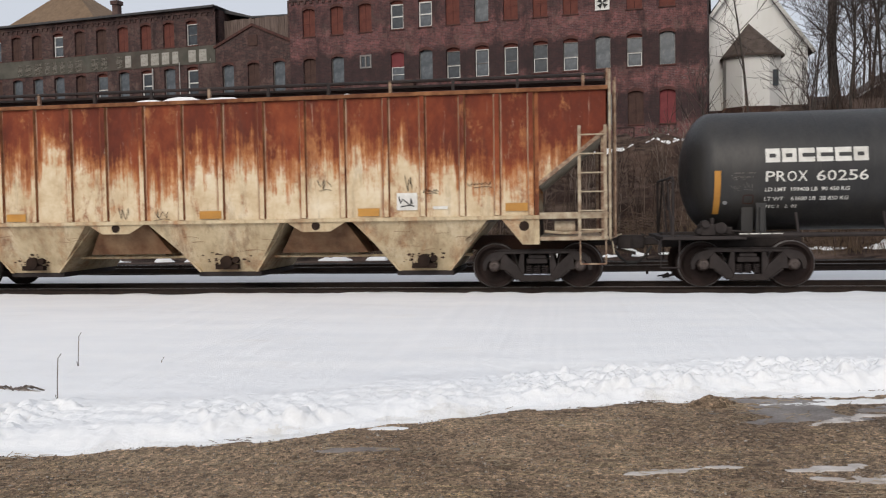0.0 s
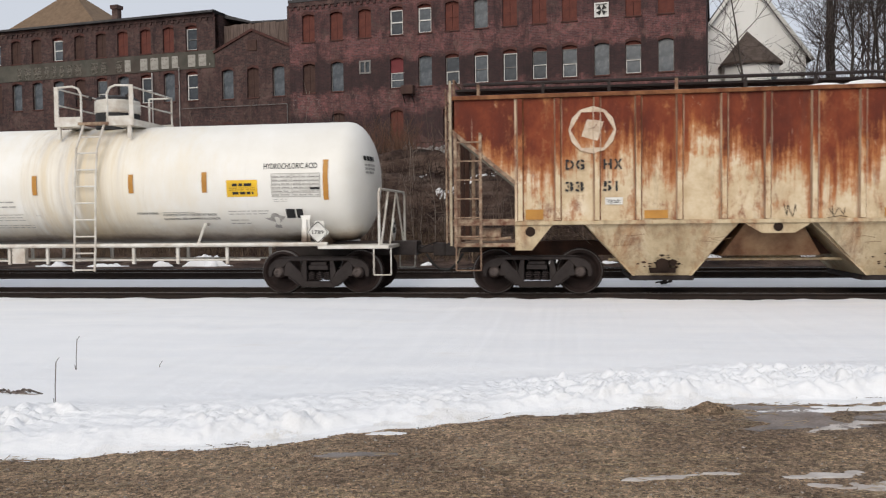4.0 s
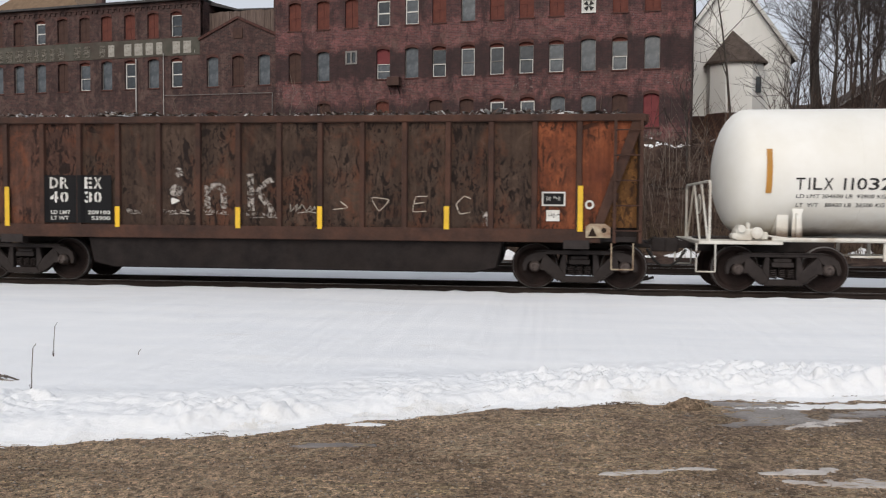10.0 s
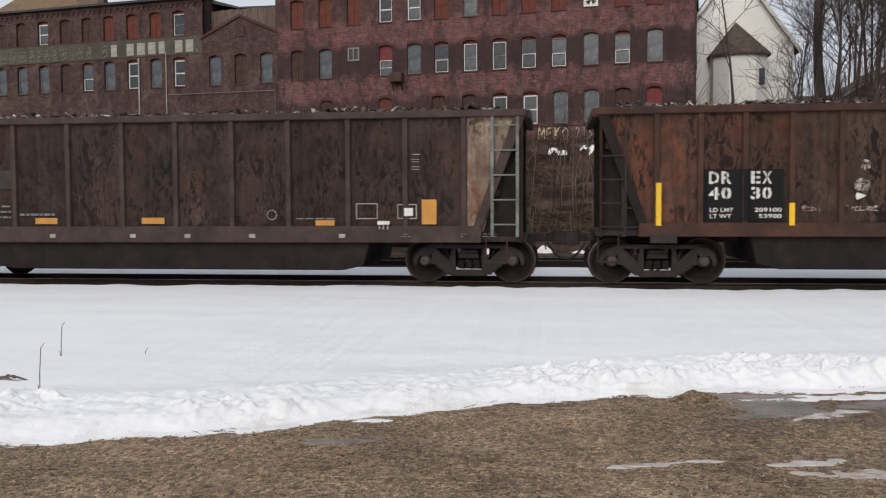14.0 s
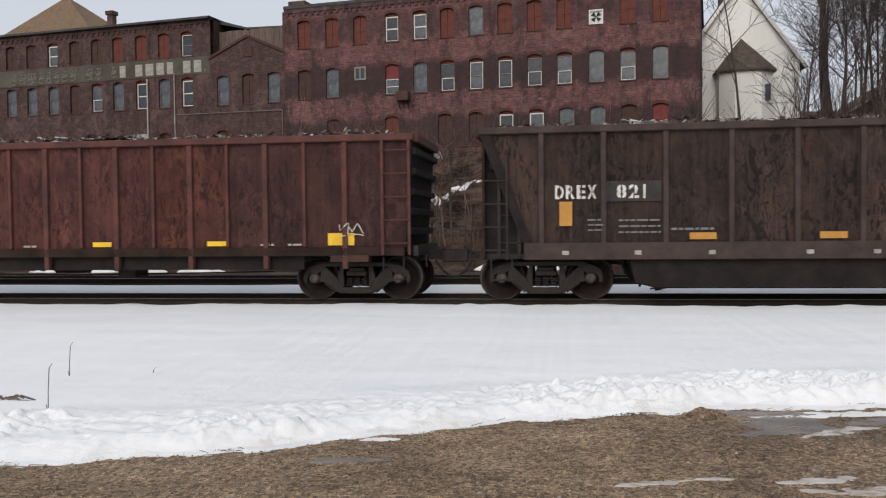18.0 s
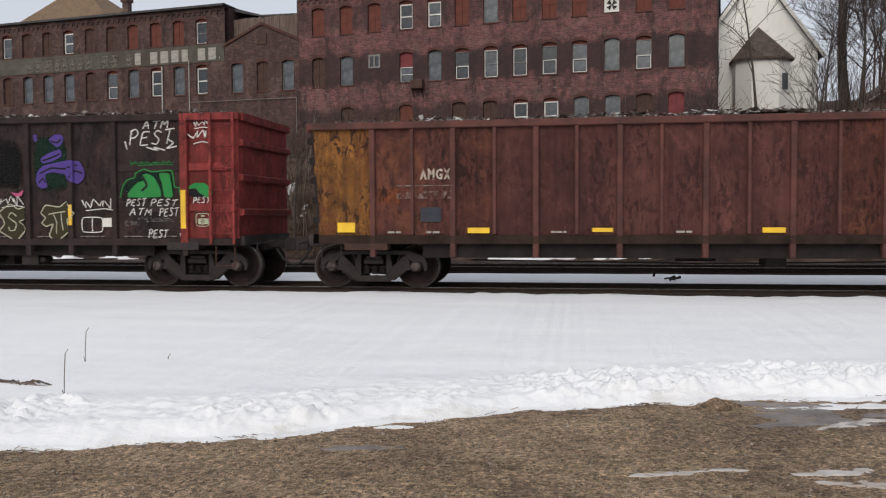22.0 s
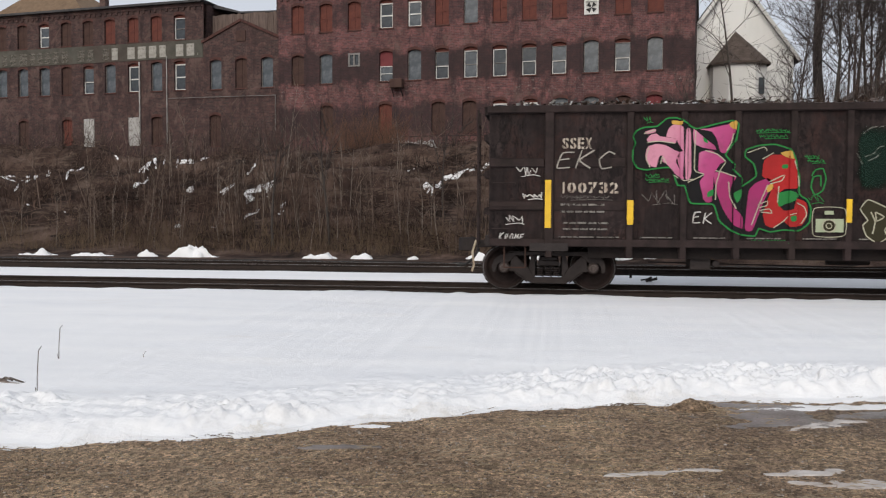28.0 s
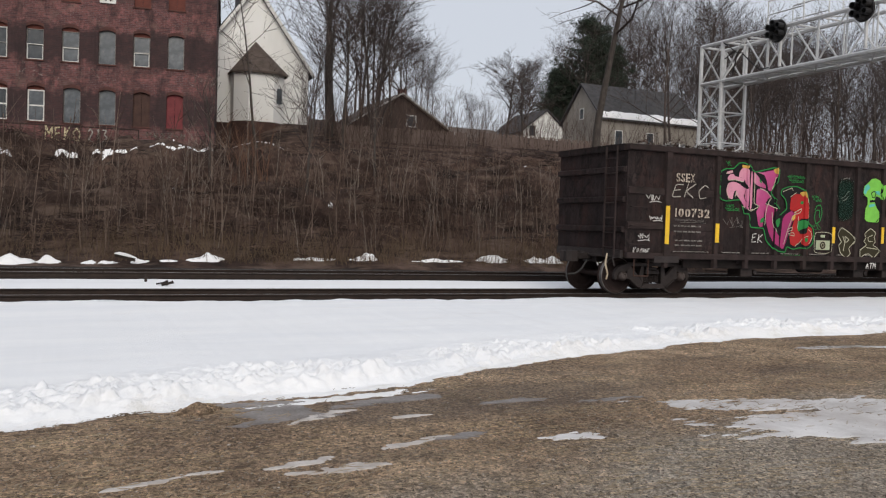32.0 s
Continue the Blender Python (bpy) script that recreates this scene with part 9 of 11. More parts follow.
part("colour_field", fill([(-3.84, 3.1), (-3.8, 3.25), (-3.71, 3.33), (-3.56, 3.31), (-3.51, 3.21), (-3.51, 2.34), (-3.59, 2.52), (-3.63, 2.72), (-3.55, 2.83), (-3.65, 3.04), (-3.78, 3.09)], W[2]), C["g_fade"], art)
part("colour_field", fill([(-3.33, 3.25), (-3.11, 3.06), (-2.93, 2.92), (-2.9, 2.84), (-3.17, 2.89), (-3.32, 2.98)], W[2]), C["g_fade"], art)
part("colour_field", fill([(-3.23, 2.78), (-2.99, 2.83), (-2.72, 2.63), (-2.82, 2.57), (-2.94, 2.34), (-2.96, 1.85), (-3.1, 1.85), (-3.2, 2.23), (-3.12, 2.34), (-3.24, 2.46)], W[2]), C["g_fade"], art)
part("colour_field", fill([(-3.22, 3.24), (-3.05, 3.25), (-2.6, 3.34), (-2.54, 3.24), (-2.64, 2.98), (-2.72, 2.78), (-2.82, 2.8), (-2.89, 3.04), (-2.99, 3.19)], W[2]), C["g_fade"], art)
part("colour_field", fill([(-2.94, 2.39), (-2.76, 2.41), (-2.52, 2.32), (-2.58, 2.23), (-2.64, 2.0), (-2.58, 1.77), (-2.38, 1.54), (-2.38, 1.33), (-2.56, 1.4), (-2.76, 1.71), (-2.88, 2.05)], W[2]), C["g_fade"], art)
part("colour_field", fill([(-2.34, 1.31), (-2.32, 1.65), (-2.28, 2.06), (-2.16, 2.2), (-1.93, 2.3), (-1.84, 2.2), (-1.99, 1.88), (-2.13, 1.48), (-2.22, 1.28)], W[2]), C["g_fade"], art)
part("colour_field", fill([(-3.48, 3.21), (-3.38, 3.23), (-3.36, 2.34), (-3.48, 2.28)], W[2]), C["g_pink"], art)
part("colour_field", fill([(-2.01, 2.63), (-1.87, 2.74), (-1.63, 2.74), (-1.46, 2.68), (-1.4, 2.34), (-1.38, 2.11), (-1.63, 2.09), (-1.75, 2.0), (-1.87, 2.2), (-1.96, 2.28), (-2.04, 2.34)], W[2]), C["g_red"], art)
part("colour_field", fill([(-1.93, 1.88), (-1.84, 2.11), (-1.73, 2.0), (-1.75, 1.83), (-1.63, 1.68), (-1.46, 1.71), (-1.4, 1.91), (-1.22, 1.83), (-1.19, 1.6), (-1.3, 1.4), (-1.52, 1.37), (-1.63, 1.48), (-1.81, 1.35), (-1.96, 1.4), (-2.01, 1.6)], W[2]), C["g_red"], art)
part("colour_field", fill([(-1.75, 2.0), (-1.52, 2.06), (-1.36, 1.98), (-1.42, 1.88), (-1.61, 1.8), (-1.73, 1.75)], W[3]), C["g_green"], art)
part("colour_field", fill([(-2.58, 2.0), (-2.41, 2.09), (-2.43, 1.94), (-2.5, 1.82)], W[3]), C["g_green"], art)
part("colour_field", fill([(-3.15, 3.08), (-3.08, 3.04), (-3.05, 2.97), (-3.13, 3.0)], W[3]), C["g_green"], art)
part("colour_field", fill([(-1.68, 2.55), (-1.57, 2.56), (-1.56, 2.49), (-1.67, 2.48)], W[3]), C["g_green"], art)
part("colour_field", fill([(-3.06, 2.02), (-2.94, 2.09), (-2.94, 1.97), (-3.05, 1.93)], W[3]), C["g_green"], art)
part("colour_field", fill([(-1.52, 1.56), (-1.41, 1.59), (-1.4, 1.49), (-1.49, 1.47)], W[3]), C["g_green"], art)
part("colour_field", fill([(-3.74, 3.41), (-3.53, 3.39), (-3.56, 3.32), (-3.73, 3.34)], W[3]), C["g_gold"], art)
part("colour_field", fill([(-2.67, 3.34), (-2.53, 3.4), (-2.53, 3.22), (-2.62, 3.26)], W[3]), C["g_gold"], art)
part("colour_field", fill([(-1.71, 2.78), (-1.52, 2.82), (-1.47, 2.66), (-1.63, 2.71)], W[3]), C["g_gold"], art)
part("colour_field", fill([(-1.96, 2.14), (-1.84, 2.2), (-1.84, 2.09), (-1.94, 2.02)], W[3]), C["g_gold"], art)
for pts in ([(-2.9, 1.88), (-2.89, 2.17), (-2.82, 2.44), (-2.72, 2.6)], [(-2.22, 1.4), (-2.07, 1.83), (-1.93, 2.17)], [(-1.4, 1.83), (-1.26, 1.75), (-1.21, 1.6), (-1.31, 1.43)], [(-1.9, 2.23), (-1.63, 2.36), (-1.68, 2.25), (-1.89, 2.19)], [(-2.11, 1.79), (-1.93, 1.86), (-1.95, 1.77), (-2.08, 1.74)], [(-2.08, 1.68), (-1.89, 1.71), (-1.85, 1.63), (-2.05, 1.65)], [(-2.91, 2.44), (-2.76, 2.41), (-2.53, 2.32)], [(-3.94, 2.58), (-3.91, 2.72), (-3.83, 2.58)], [(-4.26, 3.16), (-4.05, 3.23)], [(-3.29, 3.2), (-3.3, 2.46), (-3.12, 2.37), (-3.44, 2.21)], [(-2.58, 3.15), (-2.62, 2.98), (-2.7, 2.83)], [(-1.46, 2.63), (-1.38, 2.34), (-1.36, 2.14)], [(-1.73, 2.14), (-1.75, 1.83)], [(-1.81, 1.35), (-1.63, 1.48), (-1.52, 1.6), (-1.4, 1.63)], [(-4.19, 2.99), (-3.96, 3.01), (-3.68, 2.97)], [(-4.14, 2.51), (-4.22, 2.7), (-4.17, 2.89)], [(-3.68, 2.35), (-3.5, 2.25), (-3.33, 2.28)], [(-2.32, 2.78), (-2.01, 2.89), (-1.96, 2.82)], [(-2.04, 2.66), (-1.84, 2.78)], [(-3.11, 2.83), (-2.88, 2.76), (-2.72, 2.62)], [(-2.66, 2.23), (-2.63, 1.94), (-2.52, 1.71)]):
    part("highlight", stroke(pts, 0.018, W[4]), C["g_cream"], art)
for pts in ([(-3.98, 3.01), (-3.66, 2.95), (-3.54, 2.81)], [(-3.23, 2.81), (-3.24, 2.44), (-3.12, 2.34)], [(-2.37, 2.14), (-2.36, 1.28)], [(-3.76, 2.48), (-3.66, 2.35), (-3.5, 2.25)]):
    part("outline", stroke(pts, 0.03, W[3]), C["g_black"], art)
for k, (a, d, c, b) in enumerate([(-2.16, 3.16, -1.54, 3.24), (-2.1, 3.05, -1.57, 3.13), (-4.24, 2.31, -3.96, 2.4), (-4.21, 2.22, -3.76, 2.3), (-4.26, 3.37, -4.09, 3.51), (-1.26, 2.67, -0.99, 2.74), (-1.21, 2.58, -0.88, 2.66), (-2.27, 1.06, -1.54, 1.13), (-2.11, 1.02, -1.63, 1.06), (-1.16, 1.82, -0.91, 2.0)]):
    part("green_tag", scribble(a, c, d, b, W[1], 300 + k, 0.016, 9), C["g_green"], car)
part("green_tag", stroke([(-1.13, 2.34), (-1.07, 2.45), (-0.93, 2.48), (-0.87, 2.28), (-0.93, 2.06), (-1.07, 1.98), (-1.14, 2.14), (-1.1, 2.32), (-0.97, 2.34), (-0.96, 2.14)], 0.025, W[1]), C["g_green"], car)
# darker paintings further along
part("spray_cloud", fill([(-0.28, 3.19), (-0.07, 3.33), (0.21, 3.29), (0.35, 3.01), (0.35, 2.45), (0.22, 2.06), (-0.07, 2.0), (-0.27, 2.23), (-0.33, 2.79)], W[0]), C["mist_green"], car, "dark green sprayed cloud")
for pts in ([(-0.22, 3.13), (-0.07, 3.25), (0.18, 3.27)], [(-0.18, 2.7), (-0.01, 2.77), (0.07, 2.88), (0.16, 2.9)], [(-0.33, 2.77), (-0.22, 2.56)], [(-0.13, 2.62), (0.04, 2.7), (0.1, 2.81)]):
    part("spray_stroke", stroke(pts, 0.018, W[1]), C["dim"], car)
fig = part("spray_painting", fill([(0.67, 2.88), (0.7, 3.07), (0.8, 3.14), (0.89, 3.21), (0.95, 3.27), (1.12, 3.31), (1.32, 3.25), (1.4, 3.12), (1.51, 3.14), (1.53, 2.89), (1.43, 2.7), (1.34, 2.76), (1.26, 2.76), (1.18, 2.69), (1.2, 2.5), (1.32, 2.39), (1.35, 2.13), (1.24, 2.08), (0.9, 2.09), (0.76, 2.17), (0.78, 2.45), (0.85, 2.56), (0.84, 2.76), (0.74, 2.81)], W[1]), C["g_lime"], car, "lime green sprayed figure")
part("colour_field", fill([(0.68, 2.9), (0.72, 3.06), (0.84, 3.14), (0.92, 3.03), (0.8, 2.94), (0.76, 2.83)], W[2]), C["g_cyan"], fig)
part("colour_field", fill([(1.1, 2.94), (1.29, 2.96), (1.33, 2.85), (1.21, 2.87)], W[2]), C["g_cyan"], fig)
part("colour_field", fill([(0.9, 2.56), (1.12, 2.6), (1.14, 2.54), (0.92, 2.49)], W[2]), C["g_cyan"], fig)
part("colour_field", fill([(1.16, 2.81), (1.34, 2.76), (1.39, 2.34), (1.32, 2.43), (1.21, 2.5), (1.12, 2.65)], W[2]), C["g_black"], fig)
part("colour_field", fill([(0.93, 2.69), (1.12, 2.71), (1.13, 2.65), (0.94, 2.63)], W[2]), C["g_black"], fig)
for pts in ([(0.98, 2.9), (1.06, 2.94), (1.16, 2.92), (1.12, 2.78), (1.03, 2.78), (0.98, 2.9)], [(1.4, 3.14), (1.36, 2.89), (1.43, 2.71)], [(1.35, 2.45), (1.35, 2.22), (1.21, 2.09)], [(0.69, 2.83), (0.76, 2.76), (0.85, 2.72)]):
    part("outline", stroke(pts, 0.03, W[2]), C["g_black"], fig)
part("spray_cloud", fill([(1.58, 3.2), (1.89, 3.28), (2.28, 3.22), (2.34, 2.67), (2.24, 2.13), (1.9, 2.2), (1.63, 2.13), (1.54, 2.67)], W[0]), C["mist_black"], car, "black sprayed cloud")
part("spray_stroke", fill([(2.03, 2.11), (2.19, 2.08), (2.32, 2.15), (2.29, 2.04), (2.17, 2.0)], W[1]), C["g_rose"], car)
part("spray_cloud", fill([(2.57, 3.26), (2.78, 3.39), (3.25, 3.34), (3.42, 2.67), (3.36, 2.21), (3.06, 2.04), (2.65, 2.16), (2.54, 2.68)], W[0]), C["mist_green"], car)
violet = part("spray_painting", fill([(2.63, 2.36), (2.68, 2.56), (2.83, 2.68), (3.25, 2.76), (3.42, 2.78), (3.66, 2.75), (3.77, 2.55), (3.75, 2.38), (3.6, 2.27), (3.42, 2.35), (3.3, 2.49), (3.19, 2.5), (3.01, 2.53), (2.84, 2.47), (2.9, 2.22), (2.77, 2.18), (2.67, 2.24)], W[1]), C["g_purple"], car, "purple sprayed figure")
part("colour_field", fill([(2.95, 3.23), (3.11, 3.34), (3.29, 3.31), (3.27, 3.15), (3.16, 3.06), (3.04, 3.13)], W[1]), C["g_purple"], violet)
part("colour_field", fill([(2.75, 2.82), (2.92, 2.93), (3.21, 3.02), (3.25, 2.88), (3.04, 2.77), (2.8, 2.72)], W[1]), C["g_purple"], violet)
part("colour_field", fill([(2.58, 3.33), (2.66, 3.35), (2.68, 3.21), (2.61, 3.19)], W[1]), C["g_purple"], violet)
for pts in ([(2.72, 2.5), (3.0, 2.62), (3.3, 2.6), (3.6, 2.68)], [(2.8, 2.78), (3.0, 2.84), (3.2, 2.92)], [(3.42, 2.4), (3.55, 2.55), (3.72, 2.5)], [(2.7, 2.3), (2.8, 2.4), (2.86, 2.3)], [(3.0, 3.2), (3.15, 3.16), (3.25, 3.24)]):
    part("outline", stroke(pts, 0.035, W[2]), C["g_black"], violet)
# four outlined block shapes
block = part("spray_painting", fill([(-0.24, 1.72), (-0.1, 1.89), (0.22, 1.75), (0.36, 1.64), (0.36, 1.49), (0.26, 1.4), (0.2, 1.32), (0.26, 1.19), (0.09, 1.07), (-0.12, 1.21), (-0.19, 1.41), (-0.1, 1.5), (-0.17, 1.6)], W[1]), C["g_olive"], car, "olive block shape with a cream outline")
part("outline", stroke([(-0.24, 1.72), (-0.1, 1.89), (0.22, 1.75), (0.36, 1.64), (0.36, 1.49), (0.26, 1.4), (0.2, 1.32), (0.26, 1.19), (0.09, 1.07), (-0.12, 1.21), (-0.19, 1.41), (-0.1, 1.5), (-0.17, 1.6)], 0.022, W[2], True), C["g_cream"], block)
part("outline", stroke([(0.03, 1.66), (0.19, 1.57), (0.06, 1.49), (0.03, 1.66)], 0.022, W[2]), C["g_cream"], block)
part("outline", stroke([(-0.05, 1.66), (0.03, 1.48), (-0.01, 1.25)], 0.022, W[2]), C["g_cream"], block)
block = part("spray_painting", fill([(0.79, 1.75), (1.01, 1.9), (1.22, 1.78), (1.17, 1.66), (1.22, 1.53), (1.13, 1.44), (1.3, 1.37), (1.38, 1.27), (1.18, 1.08), (1.0, 1.19), (0.79, 1.16), (0.66, 1.08), (0.64, 1.29), (0.88, 1.44), (0.77, 1.53), (0.85, 1.64)], W[1]), C["g_olive"], car, "olive block shape with a cream outline")
part("outline", stroke([(0.79, 1.75), (1.01, 1.9), (1.22, 1.78), (1.17, 1.66), (1.22, 1.53), (1.13, 1.44), (1.3, 1.37), (1.38, 1.27), (1.18, 1.08), (1.0, 1.19), (0.79, 1.16), (0.66, 1.08), (0.64, 1.29), (0.88, 1.44), (0.77, 1.53), (0.85, 1.64)], 0.022, W[2], True), C["g_cream"], block)
part("outline", stroke([(1.1, 1.72), (0.92, 1.64), (0.97, 1.53), (1.11, 1.55)], 0.022, W[2]), C["g_cream"], block)
part("outline", stroke([(0.88, 1.37), (1.06, 1.35), (1.29, 1.33)], 0.022, W[2]), C["g_cream"], block)
block = part("spray_painting", fill([(1.74, 1.67), (2.01, 1.85), (2.19, 1.74), (2.35, 1.78), (2.36, 1.53), (2.22, 1.47), (2.38, 1.32), (2.14, 1.06), (1.92, 1.16), (1.74, 1.27), (1.86, 1.41), (1.83, 1.51)], W[1]), C["g_olive"], car, "olive block shape with a cream outline")
part("outline", stroke([(1.74, 1.67), (2.01, 1.85), (2.19, 1.74), (2.35, 1.78), (2.36, 1.53), (2.22, 1.47), (2.38, 1.32), (2.14, 1.06), (1.92, 1.16), (1.74, 1.27), (1.86, 1.41), (1.83, 1.51)], 0.022, W[2], True), C["g_cream"], block)
part("outline", stroke([(2.15, 1.59), (2.03, 1.67), (1.95, 1.57), (2.14, 1.43), (2.11, 1.29), (1.99, 1.27), (1.96, 1.36)], 0.022, W[2]), C["g_cream"], block)
block = part("spray_painting", fill([(2.73, 1.65), (2.85, 1.82), (3.17, 1.78), (3.33, 1.89), (3.51, 1.65), (3.45, 1.55), (3.34, 1.5), (3.37, 1.25), (3.08, 1.04), (2.92, 1.17), (3.01, 1.41), (2.85, 1.36), (2.75, 1.44), (2.84, 1.55)], W[1]), C["g_olive"], car, "olive block shape with a cream outline")
part("outline", stroke([(2.73, 1.65), (2.85, 1.82), (3.17, 1.78), (3.33, 1.89), (3.51, 1.65), (3.45, 1.55), (3.34, 1.5), (3.37, 1.25), (3.08, 1.04), (2.92, 1.17), (3.01, 1.41), (2.85, 1.36), (2.75, 1.44), (2.84, 1.55)], 0.022, W[2], True), C["g_cream"], block)
part("outline", stroke([(2.9, 1.62), (3.1, 1.66), (3.3, 1.68)], 0.022, W[2]), C["g_cream"], block)
part("outline", stroke([(3.02, 1.62), (3.1, 1.45), (3.08, 1.2)], 0.018, W[2]), C["g_cream"], block)
part("outline", stroke([(3.2, 1.64), (3.22, 1.45), (3.24, 1.28)], 0.018, W[2]), C["g_cream"], block)
# white tags
part("spray_tag", hand_letters("ATM", 5.14, 5.75, 3.42, 3.6, W[2], 0.022, 0.25), C["tag_white"], car)
part("spray_tag", hand_letters("PEST", 4.82, 5.86, 3.08, 3.39, W[2], 0.026, 0.25), C["tag_white"], car)
part("spray_tag", hand_letters("PEST", 4.73, 5.19, 1.79, 1.94, W[2], 0.019, 0.28), C["tag_white"], car)
part("spray_tag", hand_letters("PEST", 5.28, 5.9, 1.79, 1.93, W[2], 0.019, 0.28), C["tag_white"], car)
part("spray_tag", hand_letters("ATM", 4.81, 5.33, 1.59, 1.74, W[2], 0.018, 0.28), C["tag_white"], car)
part("spray_tag", hand_letters("PEST", 5.47, 5.92, 1.57, 1.74, W[2], 0.018, 0.28), C["tag_white"], car)
part("spray_tag", hand_letters("PEST", 5.22, 5.67, 1.11, 1.29, W[2], 0.018, 0.28), C["tag_white"], car)
for pts in ([(4.72, 3.16), (4.76, 2.99)], [(5.2, 3.03), (5.45, 2.96), (5.36, 3.03), (5.62, 2.96)], [(5.67, 3.2), (5.81, 3.11), (5.65, 3.0), (5.88, 3.04)]):
    part("spray_tag", stroke(pts, 0.025, W[2]), C["tag_white"], car)
part("spray_tag", hand_letters("EKC", -5.9, -4.75, 2.48, 2.84, W[2], 0.028, 0.28), C["faded"], car)
part("spray_tag", hand_letters("ATM", 0.85, 1.25, 0.78, 0.93, lambda x, z: Y_RIB - 0.01, 0.03), C["tag_white"], car)
part("spray_tag", scribble(3.66, 4.43, 1.71, 1.97, W[2], 421, 0.026, 7), C["tag_white"], car)
part("spray_tag", scribble(1.64, 2.35, 1.79, 2.05, W[2], 422, 0.022, 7), C["tag_white"], car)
part("spray_tag", scribble(4.62, 4.98, 1.38, 1.49, W[2], 423, 0.014, 7), C["dim"], car)
part("spray_tag", scribble(4.82, 5.81, 2.65, 2.75, W[2], 424, 0.014, 7), C["g_green"], car)
part("spray_tag", scribble(4.98, 5.78, 1.46, 1.57, W[2], 425, 0.014, 7), C["dim"], car)
bubble = part("spray_painting", fill([(4.76, 1.98), (4.82, 2.14), (4.99, 2.29), (5.13, 2.33), (5.08, 2.41), (5.17, 2.48), (5.35, 2.4), (5.47, 2.19), (5.49, 1.98)], W[1]), C["g_green"], car, "green sprayed bubble letters")
part("colour_field", fill([(5.47, 2.47), (5.69, 2.47), (5.74, 2.25), (5.77, 1.98), (5.58, 1.98), (5.54, 2.25)], W[1]), C["g_green"], bubble)
part("outline", stroke([(5.1, 2.42), (5.19, 2.22), (5.07, 2.11)], 0.05, W[2]), C["g_black"], bubble)
part("outline", stroke([(4.58, 1.97), (4.64, 2.2), (4.74, 2.34), (4.93, 2.4), (4.92, 2.47), (5.13, 2.57), (5.31, 2.51), (5.75, 2.53), (5.81, 2.19), (5.92, 2.17), (5.93, 2.02)], 0.025, W[1]), C["g_green"], bubble)
part("spray_cloud", fill([(4.62, 1.95), (4.7, 2.26), (4.93, 2.4), (5.14, 2.55), (5.31, 2.5), (5.74, 2.5), (5.78, 2.19), (5.87, 1.96)], W[0]), C["mist_green"], car)
leaf = part("spray_painting", fill([(6.08, 2.14), (6.24, 2.26), (6.48, 2.26), (6.64, 2.13), (6.65, 1.99), (6.46, 1.96), (6.29, 2.02), (6.16, 2.05)], W[1]), C["g_green"], car, "green sprayed leaf shape")
part("colour_field", fill([(6.12, 2.13), (6.29, 2.15), (6.37, 2.05), (6.51, 1.98), (6.29, 1.96), (6.12, 2.01)], W[2]), C["g_black"], leaf)
for k, (a, d, c, b, n, wd) in enumerate(((-4.28, 1.79, -3.6, 2.07, 7, 0.014), (-5.86, 1.87, -4.84, 1.99, 7, 0.012), (6.23, 3.41, 6.6, 3.61, 4, 0.026), (6.12, 3.1, 6.6, 3.39, 6, 0.03), (5.95, 1.06, 6.11, 1.26, 2, 0.025), (-6.74, 2.34, -6.25, 2.59, 3, 0.02), (-6.6, 1.88, -6.2, 2.03, 4, 0.025), (-6.95, 1.39, -6.56, 1.59, 6, 0.02), (6.25, 1.66, 6.53, 1.73, 3, 0.012))):
    part("spray_tag", scribble(a, c, d, b, W[2], 400 + k, wd, n), C["dim" if wd < 0.016 else "tag_white"], car)
part("spray_tag", hand_letters("PEST", 6.23, 6.62, 1.84, 1.97, W[2], 0.018, 0.28), C["tag_white"], car)
part("spray_tag", hand_letters("EK", -3.31, -2.9, 1.43, 1.64, W[2], 0.018), C["tag_white"], car)
part("spray_tag", hand_letters("KROME", -7.05, -6.55, 1.06, 1.2, W[2], 0.018, 0.28), C["tag_white"], car)
# small sprayed cameras
for a, d, c, b in ((-1.07, 1.21, -0.53, 1.72), (6.3, 1.37, 6.56, 1.61)):
    h = b - d
    cm = part("sprayed_camera", patch(a + 0.03, c, d + h * 0.12, d + h * 0.62, W[1]), C["g_pale"], car, "pale sprayed box camera")
    part("outline", stroke([(a, d), (a, b), (c, b), (c, d)], 0.014, W[1], True), C["g_cream"], cm)
    part("colour_field", patch(a + (c - a) * 0.35, a + (c - a) * 0.65, d + h * 0.78, d + h * 0.92, W[1]), C["g_pale"], cm)
    r, mx, mz = (c - a) * 0.22, (a + c) / 2, d + h * 0.36
    ring = [(mx + r * math.cos(q), mz + r * math.sin(q)) for q in np.arange(0, 6.2, 0.7)]
    part("lens", fill(ring, W[2]), C["g_olive"], cm)
    part("lens_ring", stroke(ring, 0.02, W[3], True), C["g_cream"], cm)
    part("lens_ring", stroke([(mx + r * 0.45 * math.cos(q), mz + r * 0.45 * math.sin(q)) for q in np.arange(0, 6.2, 0.9)], 0.016, W[3], True), C["g_cream"], cm)
a, b, c, d = 3.71, 1.54, 4.14, 1.25
part("data_plate", stroke([(a, d), (a, b), (c, b), (c, d)], 0.02, W[1], True), C["white"], car)
part("data_plate", stroke([((a + c) / 2, d), ((a + c) / 2, b)], 0.02, W[1]), C["white"], car)
part("data_plate", patch(c + 0.03, c + 0.26, d + 0.1, b, W[1]), C["white"], car)
